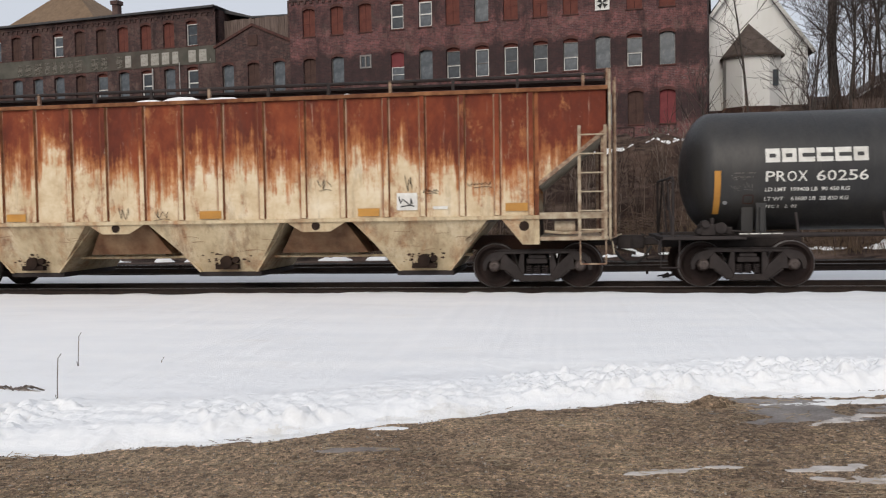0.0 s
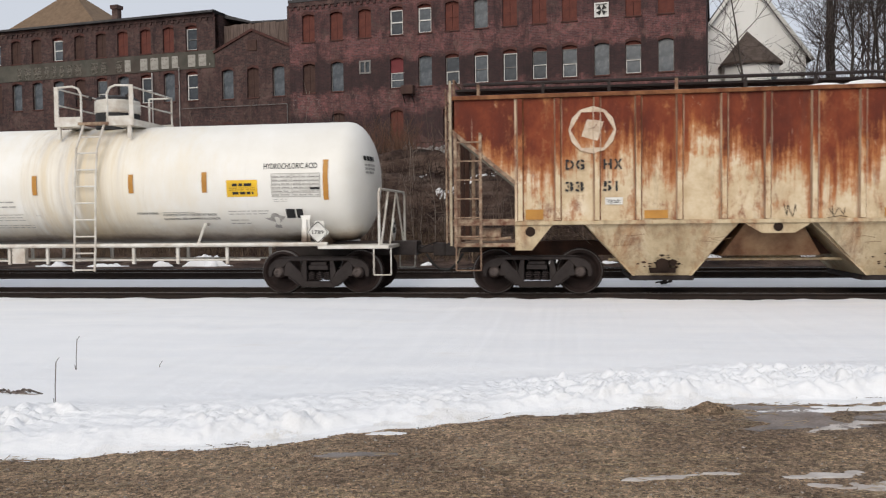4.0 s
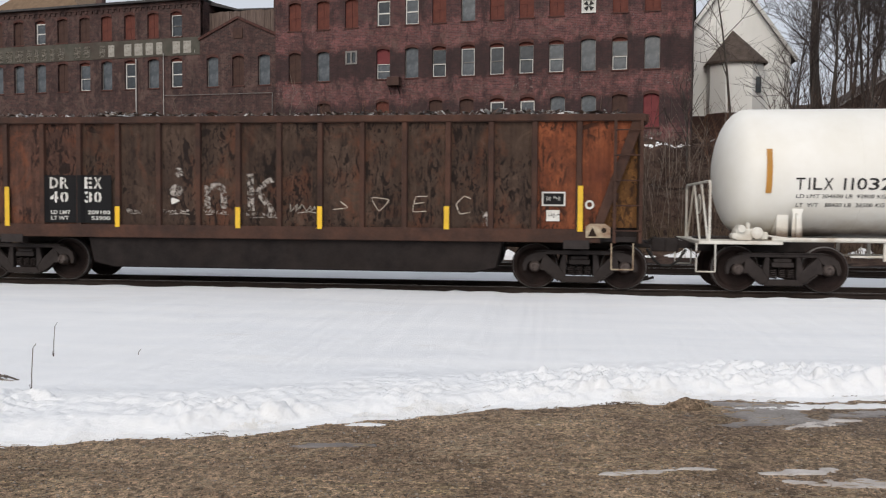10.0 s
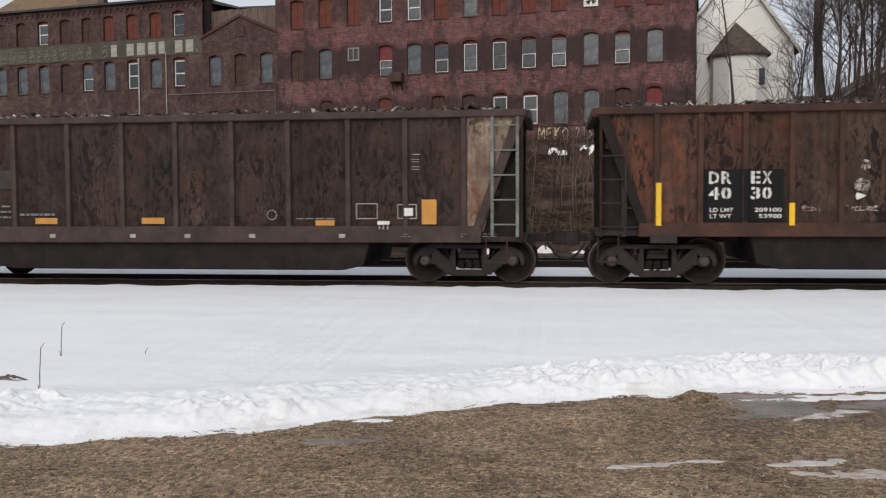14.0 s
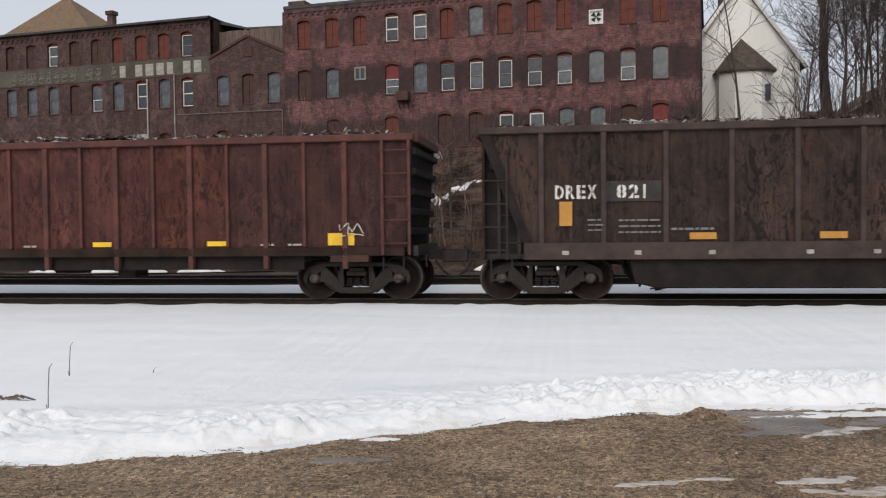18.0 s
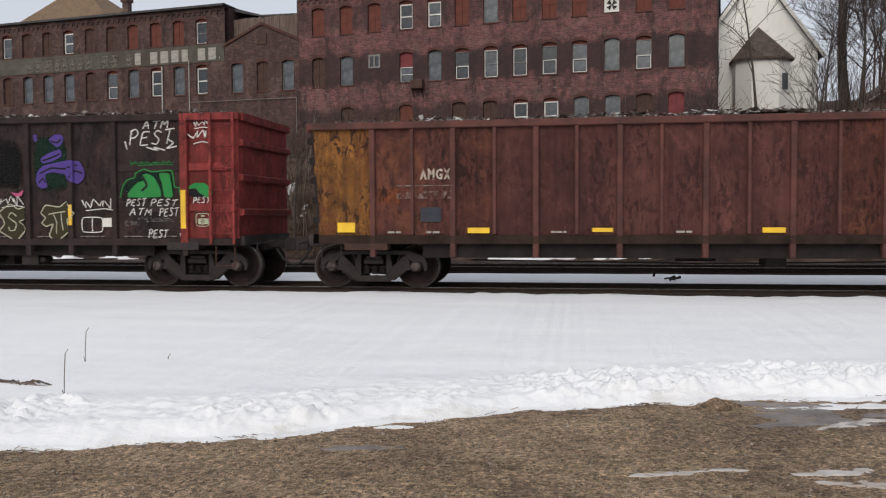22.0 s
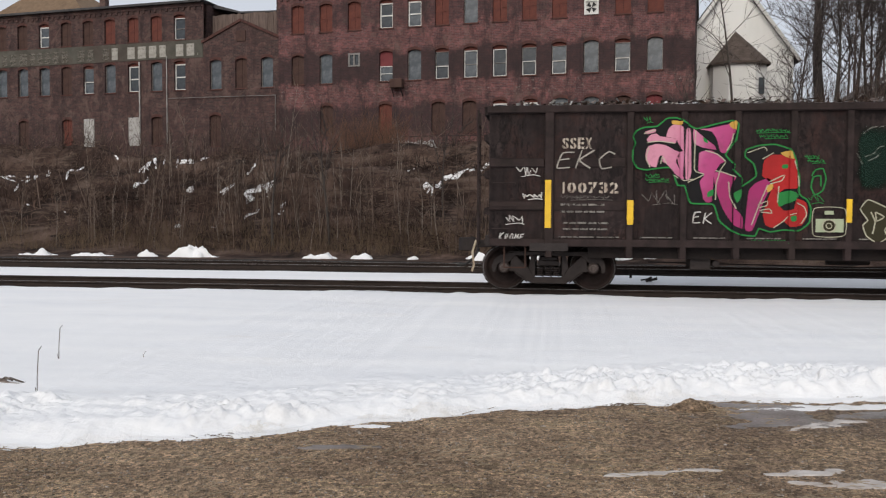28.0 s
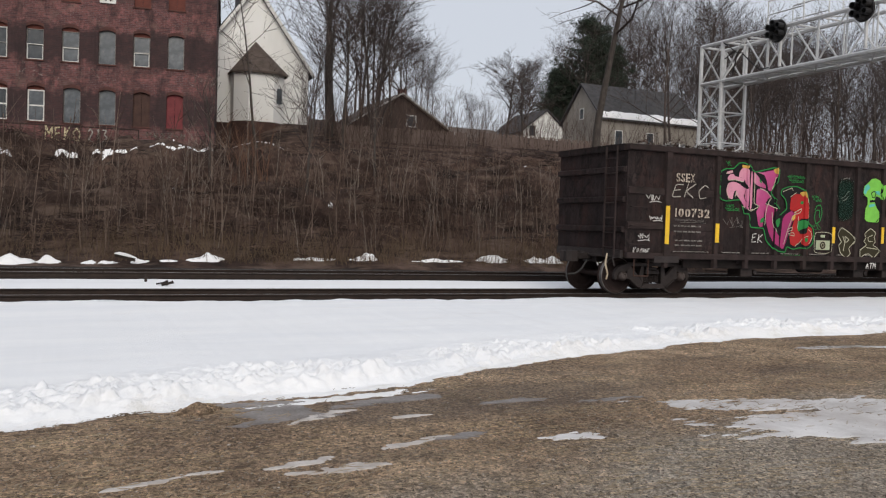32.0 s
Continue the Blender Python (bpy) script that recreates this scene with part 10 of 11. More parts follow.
for a, d, b, wd in ((-6.1, 1.32, 2.26, 0.12), (-4.51, 1.39, 1.87, 0.12), (-0.45, 1.46, 1.9, 0.1), (1.45, 1.49, 1.95, 0.1), (3.44, 1.39, 1.83, 0.08), (6.03, 1.31, 2.12, 0.11)):
    reflector(car, a - wd / 2, a + wd / 2, d, b, "yellow", Y_RIB - (0.02 if abs(a) > 6 else 0))
scrap_load(xc, -7.05, 7.0, 3.68, 9, 0.15)

# ---- tank cars ----
TANK_R, TANK_Z = 1.31, 2.45


def on_tank(lift=0.01, r=TANK_R, zc=TANK_Z):
    def wrap(x, z):
        return -math.sqrt(max((r + lift) ** 2 - (z - zc) ** 2, 0.01))
    return wrap


def tank_mesh(x0, x1, r, zc, head=0.62):
    prof = [(0.001, x0)]
    for k in range(1, 9):
        a = math.pi / 2 * k / 8
        prof.append((r * math.sin(a), x0 + head * (1 - math.cos(a))))
    for f in np.linspace(0, 1, 7)[1:-1]:
        prof.append((r, x0 + head + (x1 - x0 - 2 * head) * f))
    for k in range(8, 0, -1):
        a = math.pi / 2 * k / 8
        prof.append((r * math.sin(a), x1 - head * (1 - math.cos(a))))
    prof.append((0.001, x1))
    me = Geo().spin(prof, (0, 0, zc), 56, "x").mesh("tank")
    me.set_sharp_from_angle(angle=radians(80))
    return me


def tank_car(label, xc, x0, x1, trucks, shell, rail_mat, r=TANK_R, zc=TANK_Z):
    car = thing("tank_car", label, "tank car", group="cars of the freight train")
    rolling(car, xc)
    tank = part("tank", tank_mesh(x0, x1, r, zc), C[shell], car)
    for f in (0.2, 0.4, 0.62, 0.8):
        x = x0 + (x1 - x0) * f
        part("weld_seam", Geo().spin([(r, -0.02), (r + 0.004, -0.01), (r + 0.004, 0.01), (r, 0.02)], (x, 0, zc), 56, "x"), C[shell], tank)
    for t in trucks:
        truck(car, t, 1.72)
        part("saddle", Geo().prism([(-0.95, 1.05), (0.95, 1.05), (0.98, 1.62), (0.5, 1.22), (0, 1.12), (-0.5, 1.22), (-0.98, 1.62)], t - 0.11, t + 0.11, "x").mesh("saddle", smooth=False), C[shell], car)
    for i, s in enumerate((-1, 1)):
        c = COUPLE[xc][i] - xc
        coupler(car, c, s)
        t = trucks[i]
        a, b = sorted((t - s * 1.2, c - s * 0.62))
        part("stub_sill", Geo().box(a, b, -0.3, 0.3, 0.82, 1.12), C["iron"], car)
        end = x0 if s < 0 else x1
        xr = end + s * 0.3
        pl = sorted((t + s * 0.1, end + s * 0.5))
        part("end_platform", Geo().box(pl[0], pl[1], -1.45, 1.45, 1.0, 1.07).mesh("end_platform", 0.008), C[rail_mat], car)
        part("end_railing", Geo().tube([(xr, -1.42, 1.05), (xr, -1.42, 2.16), (xr, -1.33, 2.23), (xr, 1.33, 2.23), (xr, 1.42, 2.16), (xr, 1.42, 1.05)], 0.026, 8), C[rail_mat], car)
        for y in (-1, 1):
            part("railing_brace", Geo().tube([(xr, y * 0.45, 2.22), (xr, y * 1.25, 1.06)], 0.022, 6), C[rail_mat], car)
        part("railing_brace", Geo().tube([(xr, 0.4, 2.22), (xr, -0.35, 1.06)], 0.02, 6), C[rail_mat], car)
        part("post", Geo().box(t - s * 0.2 - 0.04, t - s * 0.2 + 0.04, -1.36, -1.27, 1.05, 1.62).mesh("post", 0.008), C[shell], car)
        part("post_gusset", Geo().prism([(t - s * 0.2 - 0.1, 1.07), (t - s * 0.2 + 0.1, 1.07), (t - s * 0.2 + 0.085, 1.6), (t - s * 0.2 + 0.11, 1.7), (t - s * 0.2 - 0.11, 1.7), (t - s * 0.2 - 0.085, 1.6)], -1.27, -1.24).mesh("post_gusset", 0.006), C[shell], car)
        sill_step(car, xr + s * 0.06, 1.02, 0.46, C[rail_mat], 0.36, -1.42)
        if s < 0:
            part("brake_wheel", Geo().spin([(0.2, -0.015), (0.22, 0.0), (0.2, 0.015), (0.18, 0.0), (0.2, -0.015)], (xr + 0.12, 0.5, 1.8), 18, "x"), C[rail_mat], car)
    q = trucks[0] - 0.75
    valve = Geo().box(q - 0.2, q + 0.12, -1.25, -0.9, 1.08, 1.3).cyl((q + 0.2, -1.3, 1.22), (q + 0.2, -0.95, 1.22), 0.12, 0.1, 12).cyl((q - 0.1, -1.32, 1.3), (q - 0.1, -1.0, 1.3), 0.08, 0.08, 10).cyl((q + 0.05, -1.15, 1.25), (q + 0.05, -1.15, 1.42), 0.05, 0.04, 8).box(q + 0.28, q + 0.42, -1.22, -1.0, 1.1, 1.24).cyl((q - 0.22, -1.28, 1.16), (q - 0.22, -1.0, 1.16), 0.06, 0.06, 8).tube([(q + 0.4, -1.2, 1.17), (q + 0.8, -1.25, 1.12)], 0.022)
    part("brake_valve", valve.mesh("brake_valve", 0.012), C[rail_mat], car, "lumpy painted brake valve")
    return car


xc = -24.0
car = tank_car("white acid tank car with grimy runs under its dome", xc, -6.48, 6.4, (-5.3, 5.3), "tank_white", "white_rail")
T, T2, T3 = on_tank(), on_tank(0.016), on_tank(0.022)
side = Geo().tube([(-5.6, -1.42, 1.1), (5.6, -1.42, 1.1)], 0.045, 8)
part("side_rail", side, C["white_rail"], car)
part("side_rail", Geo().tube([(-5.6, 1.42, 1.1), (5.6, 1.42, 1.1)], 0.045, 8), C["white_rail"], car)
part("lower_rail", Geo().tube([(-4.1, -1.3, 0.78), (4.1, -1.3, 0.78)], 0.022, 6), C["white_rail"], car)
part("lower_rail", Geo().tube([(-4.1, 1.3, 0.7), (4.1, 1.3, 0.7)], 0.022, 6), C["white_rail"], car)
for x in (-3.5, -2.85, -2.0, -1.6, -0.7, 1.3, 2.3, 3.4):
    part("hanger", Geo().box(x - 0.03, x + 0.03, -1.38, -1.33, 0.7, 1.1), C["white_rail"], car)
    part("hanger", Geo().box(x - 0.03, x + 0.03, 1.3, 1.35, 0.62, 1.1), C["white_rail"], car)
part("hanger_box", Geo().box(-1.5, -1.2, -1.42, -1.3, 0.72, 1.1), C["white_rail"], car)
for x, dx in ((-2.75, 0.12), (2.78, 0.06)):
    part("brace", Geo().tube([(x, -1.42, 1.1), (x + dx, -1.18, 1.52)], 0.03, 6).box(x + dx - 0.03, x + dx + 0.03, -1.16, -1.0, 1.5, 1.56), C["white_rail"], car)
ld = Geo()
for x in (0.0, 0.48):
    ld.tube([(x, -1.52, 0.55), (x, -1.46, 1.1), (x, -1.4, 2.4), (x + 0.01, -1.32, 3.2), (x + 0.02, -1.02, 3.75)], 0.024, 6)
side_ladder = part("ladder", ld, C["white_rail"], car, "white side ladder")
for k in range(9):
    z = 0.58 + k * 0.36
    y = np.interp(z, [0.55, 1.1, 2.4, 3.2, 3.75], [-1.52, -1.46, -1.4, -1.32, -0.98])
    part("rung", Geo().cyl((0.0, y, z), (0.5, y, z), 0.018, 0.018, 6), C["white_rail"], side_ladder)
dome = part("dome_platform", Geo().box(-0.68, -0.06, -1.0, -0.95, 3.72, 3.93).mesh("dome_platform", 0.004), C["white_rail"], car, "white dome platform")
part("platform_plate", Geo().box(0.58, 1.15, -1.0, -0.95, 3.72, 3.93).mesh("platform_plate", 0.004), C["white_rail"], dome)
part("ladder_landing", Geo().box(-0.1, 0.6, -1.06, -0.88, 3.74, 3.8).mesh("ladder_landing", 0.004), C["rusty_rail"], dome)
for x0, x1, y0, y1, z1 in ((-0.68, 1.15, 0.94, 1.0, 3.93), (-0.68, -0.63, -0.94, 0.94, 3.86), (1.1, 1.15, -0.94, 0.94, 3.86)):
    part("platform_beam", Geo().box(x0, x1, y0, y1, 3.72, z1), C["white_rail"], dome)
for x0 in (-0.62, 0.66):
    part("grating", Geo().box(x0, x0 + 0.44, -0.94, 0.94, 3.72, 3.76), C["white_rail"], dome)
for x in (-0.6, 1.06):
    part("platform_leg", Geo().box(x - 0.04, x + 0.04, -0.98, -0.92, 3.45, 3.74), C["white_rail"], car)
    part("platform_leg", Geo().box(x - 0.04, x + 0.04, 0.92, 0.98, 3.45, 3.74), C["white_rail"], car)
for s in (-1, 1):
    outer, inner = (-0.64, -0.06) if s < 0 else (1.12, 0.55)
    d = 1 if s < 0 else -1
    rail = part("railing", Geo().tube([(outer, -0.97, 4.58), (inner - d * 0.2, -0.97, 4.6), (inner - d * 0.07, -0.97, 4.55), (inner, -0.97, 4.42), (inner, -0.97, 3.78)], 0.024, 8), C["white_rail"], car, "white dome railing")
    part("rail_post", Geo().box(outer - 0.05, outer + 0.05, -0.99, -0.96, 3.72, 4.6).mesh("rail_post", 0.004), C["white_rail"], rail)
    part("far_rail", Geo().tube([(outer, -0.97, 4.56), (outer, 0.97, 4.56), (outer, 0.97, 3.76)], 0.022, 6), C["white_rail"], rail)
    part("far_rail", Geo().tube([(outer, 0.97, 4.56), (inner, 0.97, 4.56), (inner, 0.97, 3.76)], 0.022, 6), C["white_rail"], rail)
    part("mid_rail", Geo().tube([(outer, -0.97, 4.2), (outer, 0.97, 4.2)], 0.02, 6), C["white_rail"], rail)
part("manway", Geo().spin([(0.0, 0.66), (0.3, 0.67), (0.48, 0.68), (0.5, 0.66), (0.505, 0.4), (0.49, 0.38)], (0.27, 0, 3.7), 32, "z"), C["white_rail"], car, "white band round the manway")
part("manway_neck", Geo().spin([(0.485, 0.0), (0.485, 0.4)], (0.27, 0, 3.7), 32, "z"), C["ink"], car, "black manway neck")
part("manway_lid", Geo().spin([(0.0, 0.79), (0.36, 0.78), (0.45, 0.74), (0.47, 0.66)], (0.27, 0, 3.7), 32, "z"), C["ink"], car)
part("lid_clamp", Geo().cyl((0.74, -0.35, 4.38), (0.74, -0.35, 4.52), 0.045, 0.045, 8).cyl((0.66, -0.35, 4.46), (0.86, -0.35, 4.46), 0.03, 0.03, 6), C["iron"], car)
part("lid_clamp", Geo().cyl((-0.2, -0.35, 4.36), (-0.2, -0.35, 4.46), 0.04, 0.04, 8).tube([(-0.24, -0.35, 4.4), (-0.5, -0.5, 4.42)], 0.015, 6), C["iron"], car)
stencil_part(car, "TILX", -5.15, 2.07, 0.72, 0.23, C["ink"], T, "black reporting mark", False, 0.86)
stencil_part(car, "110322", -4.3, 2.07, 1.16, 0.23, C["ink"], T, "", False, 0.86)
text_part(car, "LD LMT 204600 LB  92800 KG", -5.12, 1.91, 1.66, 0.075, C["ink"], T, "", 0.0)
text_part(car, "LT  WT   58400 LB  26500 KG", -5.1, 1.74, 1.64, 0.075, C["ink"], T, "", 0.0)
text_part(car, "PLATE", -2.8, 2.24, 0.15, 0.035, C["ink"], T)
text_part(car, "C", -2.77, 2.12, 0.09, 0.09, C["ink"], T)
part("plate_frame", stroke([(-2.85, 2.09), (-2.85, 2.33), (-2.61, 2.33), (-2.61, 2.09)], 0.014, T, True), C["ink"], car)
text_part(car, "HYDROCHLORIC ACID", 4.21, 2.68, 1.16, 0.12, C["ink"], T, "black commodity stencil")
text_part(car, "CONDUCTIVITY TESTED AT EACH", 1.88, 1.72, 1.2, 0.05, C["ink"], T)
text_part(car, "LOADING, SEE SHIPPERS RECORDS", 1.88, 1.63, 1.26, 0.05, C["ink"], T)
text_part(car, "INTERNATIONAL", 1.28, 1.76, 0.5, 0.045, C["ink"], T)
for k, (x0, x1, z0, z1, n) in enumerate([(-2.28, -1.5, 1.95, 2.16, 2), (-2.28, -2.0, 1.9, 1.94, 1), (-2.25, -1.4, 1.66, 1.84, 3), (-2.2, -1.24, 1.5, 1.6, 2), (-1.1, -0.98, 1.76, 1.79, 1), (1.88, 2.6, 1.79, 1.84, 1), (3.36, 4.25, 1.74, 1.86, 2), (3.36, 3.8, 1.54, 1.68, 2), (4.4, 4.7, 2.0, 2.08, 2)]):
    part("small_writing", bars(x0, x1, z0, z1, n, T, 90 + k, 0.24), C["print"], car, "small unreadable grey writing")
part("yellow_placard", patch(3.39, 4.07, 2.11, 2.46, T, 1, 4), C["yellow"], car, "yellow emergency placard")
part("placard_print", bars(3.52, 3.98, 2.33, 2.43, 1, T2, 7, 0.6), C["ink"], car)
part("placard_print", bars(3.52, 3.98, 2.16, 2.25, 1, T2, 9, 0.6), C["ink"], car)
part("placard_print", bars(3.44, 4.02, 2.25, 2.33, 2, T2, 8, 0.18), C["ochre_dark"], car)
tab = part("test_table", patch(4.38, 5.43, 2.1, 2.58, T, 1, 6), C["white"], car, "white test-date table ruled in grey")
for z in np.linspace(2.1, 2.58, 7):
    part("table_line", patch(4.38, 5.43, z - 0.005, z + 0.005, T2), C["print"], tab)
for x in (4.38, 4.82, 5.0, 5.21, 5.425):
    part("table_line", patch(x - 0.004, x + 0.004, 2.1, 2.58, T2, 1, 6), C["print"], tab)
part("table_print", bars(4.4, 4.8, 2.125, 2.58, 6, T2, 17, 0.3), C["print"], tab)
part("table_print", bars(4.85, 5.4, 2.125, 2.58, 6, T2, 18, 0.22), C["print"], tab)
part("table_print", patch(5.22, 5.42, 2.24, 2.29, T3), C["ink"], tab)
part("data_plate", patch(4.63, 4.83, 1.65, 1.84, T), C["ink"], car)
part("data_plate", patch(4.86, 5.0, 1.65, 1.84, T), C["ink"], car)
part("faint_tag", fill([(4.3, 1.46), (4.36, 1.56), (4.2, 1.62), (4.14, 1.66), (4.26, 1.66), (4.3, 1.74), (4.4, 1.76), (4.5, 1.7), (4.6, 1.68), (4.5, 1.6), (4.44, 1.52), (4.46, 1.44)], T), C["print"], car, "grey sprayed blot")
for x, z0, z1 in ((-5.65, 2.0, 2.86), (-3.07, 2.22, 2.62), (-1.0, 2.21, 2.63), (1.24, 2.22, 2.62), (2.9, 2.21, 2.64), (5.55, 2.02, 2.86)):
    part("reflector", patch(x - 0.055, x + 0.055, z0, z1, T2, 1, 10), C["amber"], car, "amber reflective strip")
pl = part("hazard_placard", Geo().add([(5.41, -1.44, 1.1), (5.65, -1.44, 1.35), (5.41, -1.44, 1.6), (5.17, -1.44, 1.35), (5.41, -1.42, 1.1), (5.65, -1.42, 1.35), (5.41, -1.42, 1.6), (5.17, -1.42, 1.35)], [(0, 1, 2, 3), (4, 5, 6, 7), (0, 1, 5, 4), (1, 2, 6, 5), (2, 3, 7, 6), (3, 0, 4, 7)]), C["white"], car, "white diamond hazard placard")
part("placard_border", stroke([(5.41, 1.14), (5.61, 1.35), (5.41, 1.56), (5.21, 1.35)], 0.014, lambda x, z: -1.444, True), C["ink"], pl)
text_part(pl, "1789", 5.29, 1.31, 0.24, 0.08, C["ink"], lambda x, z: -1.444)
pl = part("hazard_placard", Geo().prism([(-0.1, 1.1), (0.15, 1.36), (-0.1, 1.62), (-0.35, 1.36)], 6.73, 6.75, "x").mesh("hazard_placard", smooth=False), C["white"], car, "white diamond hazard placard")
part("placard_print", Geo().box(6.751, 6.756, -0.22, 0.02, 1.3, 1.42).box(6.751, 6.756, -0.16, -0.04, 1.48, 1.53), C["ink"], pl)


def head_spot(y, z):
    """A spot on the tank's domed end."""
    return (5.795 + 0.62 * math.sqrt(max(1 - (y * y + (z - TANK_Z) ** 2) / TANK_R ** 2, 0.0)), y - 0.006, z)


r = random.Random(61)
for k, (z, tall, ends) in enumerate(((2.86, 0.1, -0.3), (2.74, 0.05, -0.26), (2.66, 0.05, -0.3), (2.58, 0.05, -0.4))):
    g, y = Geo(), -0.78
    while y < ends - 0.04:
        b = min(y + r.uniform(0.06, 0.14), ends)
        g.add([head_spot(y, z), head_spot(b, z), head_spot(b, z + tall), head_spot(y, z + tall)], [(0, 1, 2, 3)])
        y = b + 0.025
    part("small_writing", g, C["ink" if not k else "print"], car)

xc = 8.6
car = tank_car("black tank car with white lettering", xc, -6.24, 6.3, (-5.06, 5.06), "tank_black", "iron", 1.22, 2.36)
T, T2, T3 = on_tank(0.01, 1.22, 2.36), on_tank(0.016, 1.22, 2.36), on_tank(0.022, 1.22, 2.36)
part("side_rail", Geo().tube([(-5.3, -1.42, 1.08), (5.3, -1.42, 1.08)], 0.045, 8), C["iron"], car)
for x in (-4.2, -2.6, 0.0, 2.6, 4.2):
    part("brace", Geo().tube([(x, -1.42, 1.08), (x, -1.2, 1.5)], 0.03, 6), C["iron"], car)
x = -4.76
for w_ in (0.27, 0.27, 0.3, 0.3, 0.3, 0.27):
    part("brand_bar", patch(x, x + w_, 2.48, 2.75, T, 1, 4), C["white"], car, "white painted brand shape" if x == -4.76 else "")
    part("brand_gap", patch(x + 0.07, x + w_ - (0.08 if w_ < 0.29 else 0.0), 2.575, 2.65, T2), C["tank_black"], car)
    x += w_ + 0.035
stencil_part(car, "PROX", -4.76, 2.11, 0.8, 0.2, C["white"], T, "white reporting mark", False, 0.88)
stencil_part(car, "60256", -3.82, 2.11, 0.97, 0.2, C["white"], T, "", False, 0.88)
text_part(car, "LD LMT  199400 LB  90 450 KG", -4.76, 1.92, 1.56, 0.075, C["white"], T)
text_part(car, "LT WT    63600 LB  28 850 KG", -4.76, 1.74, 1.56, 0.075, C["white"], T)
text_part(car, "UTC 1   2  02", -4.76, 1.6, 0.63, 0.06, C["white"], T)
part("small_writing", bars(-5.3, -4.5, 1.1, 1.14, 1, lambda a, b: -1.47, 5), C["white"], car)
part("faint_tag", scribble(-5.45, -4.95, 1.95, 2.1, T, 95, 0.008, 6), C["dim"], car)
part("faint_tag", scribble(-5.4, -5.1, 2.16, 2.26, T, 96, 0.008, 4), C["dim"], car)
part("small_writing", bars(-5.35, -4.95, 2.2, 2.36, 2, T, 97, 0.2), C["dim"], car, "small unreadable stencil rows")
part("round_plate", Geo().cyl((-5.5, T(0, 1.72) - 0.004, 1.72), (-5.5, T(0, 1.72) + 0.02, 1.72), 0.045, 0.045, 14), C["grey_ink"], car)
part("panel_outline", stroke([(-5.15, 1.7), (-5.15, 1.85), (-4.98, 1.85), (-4.98, 1.7)], 0.02, T, True), C["rust_dark"], car)
part("reflector", patch(-5.72, -5.6, 1.49, 2.34, T2, 1, 10), C["amber"], car, "amber reflective strip")
part("ladder", Geo().tube([(0.0, -1.5, 0.55), (0.0, -1.4, 2.4), (0.0, -1.0, 3.6)], 0.03).tube([(0.5, -1.5, 0.55), (0.5, -1.4, 2.4), (0.5, -1.0, 3.6)], 0.03), C["iron"], car)
part("manway", Geo().spin([(0.0, 0.6), (0.5, 0.55), (0.5, 0.0)], (0.25, 0, 3.5), 24, "z"), C["tank_black"], car)

# ---- covered hopper ----
xc = -7.15
car = thing("covered_hopper_car", "cream three-bay covered hopper with rust washed down from its roof", "freight car", group="cars of the freight train")
rolling(car, xc)
L, R, Z0, Z1 = -8.6, 7.97, 1.5, 4.0
ribs = [x - xc for x in (-14.4, -13.66, -12.9, -12.11, -11.33, -10.5, -9.7, -8.85, -7.99, -7.11, -6.22, -5.33, -4.5, -3.6, -2.85, -2.05, -1.35, -0.68)]
SH = -1.55
xs = [-7.36] + ribs[1:-1] + [6.62]
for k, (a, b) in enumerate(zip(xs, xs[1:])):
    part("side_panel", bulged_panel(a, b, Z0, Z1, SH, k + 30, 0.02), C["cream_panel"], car)
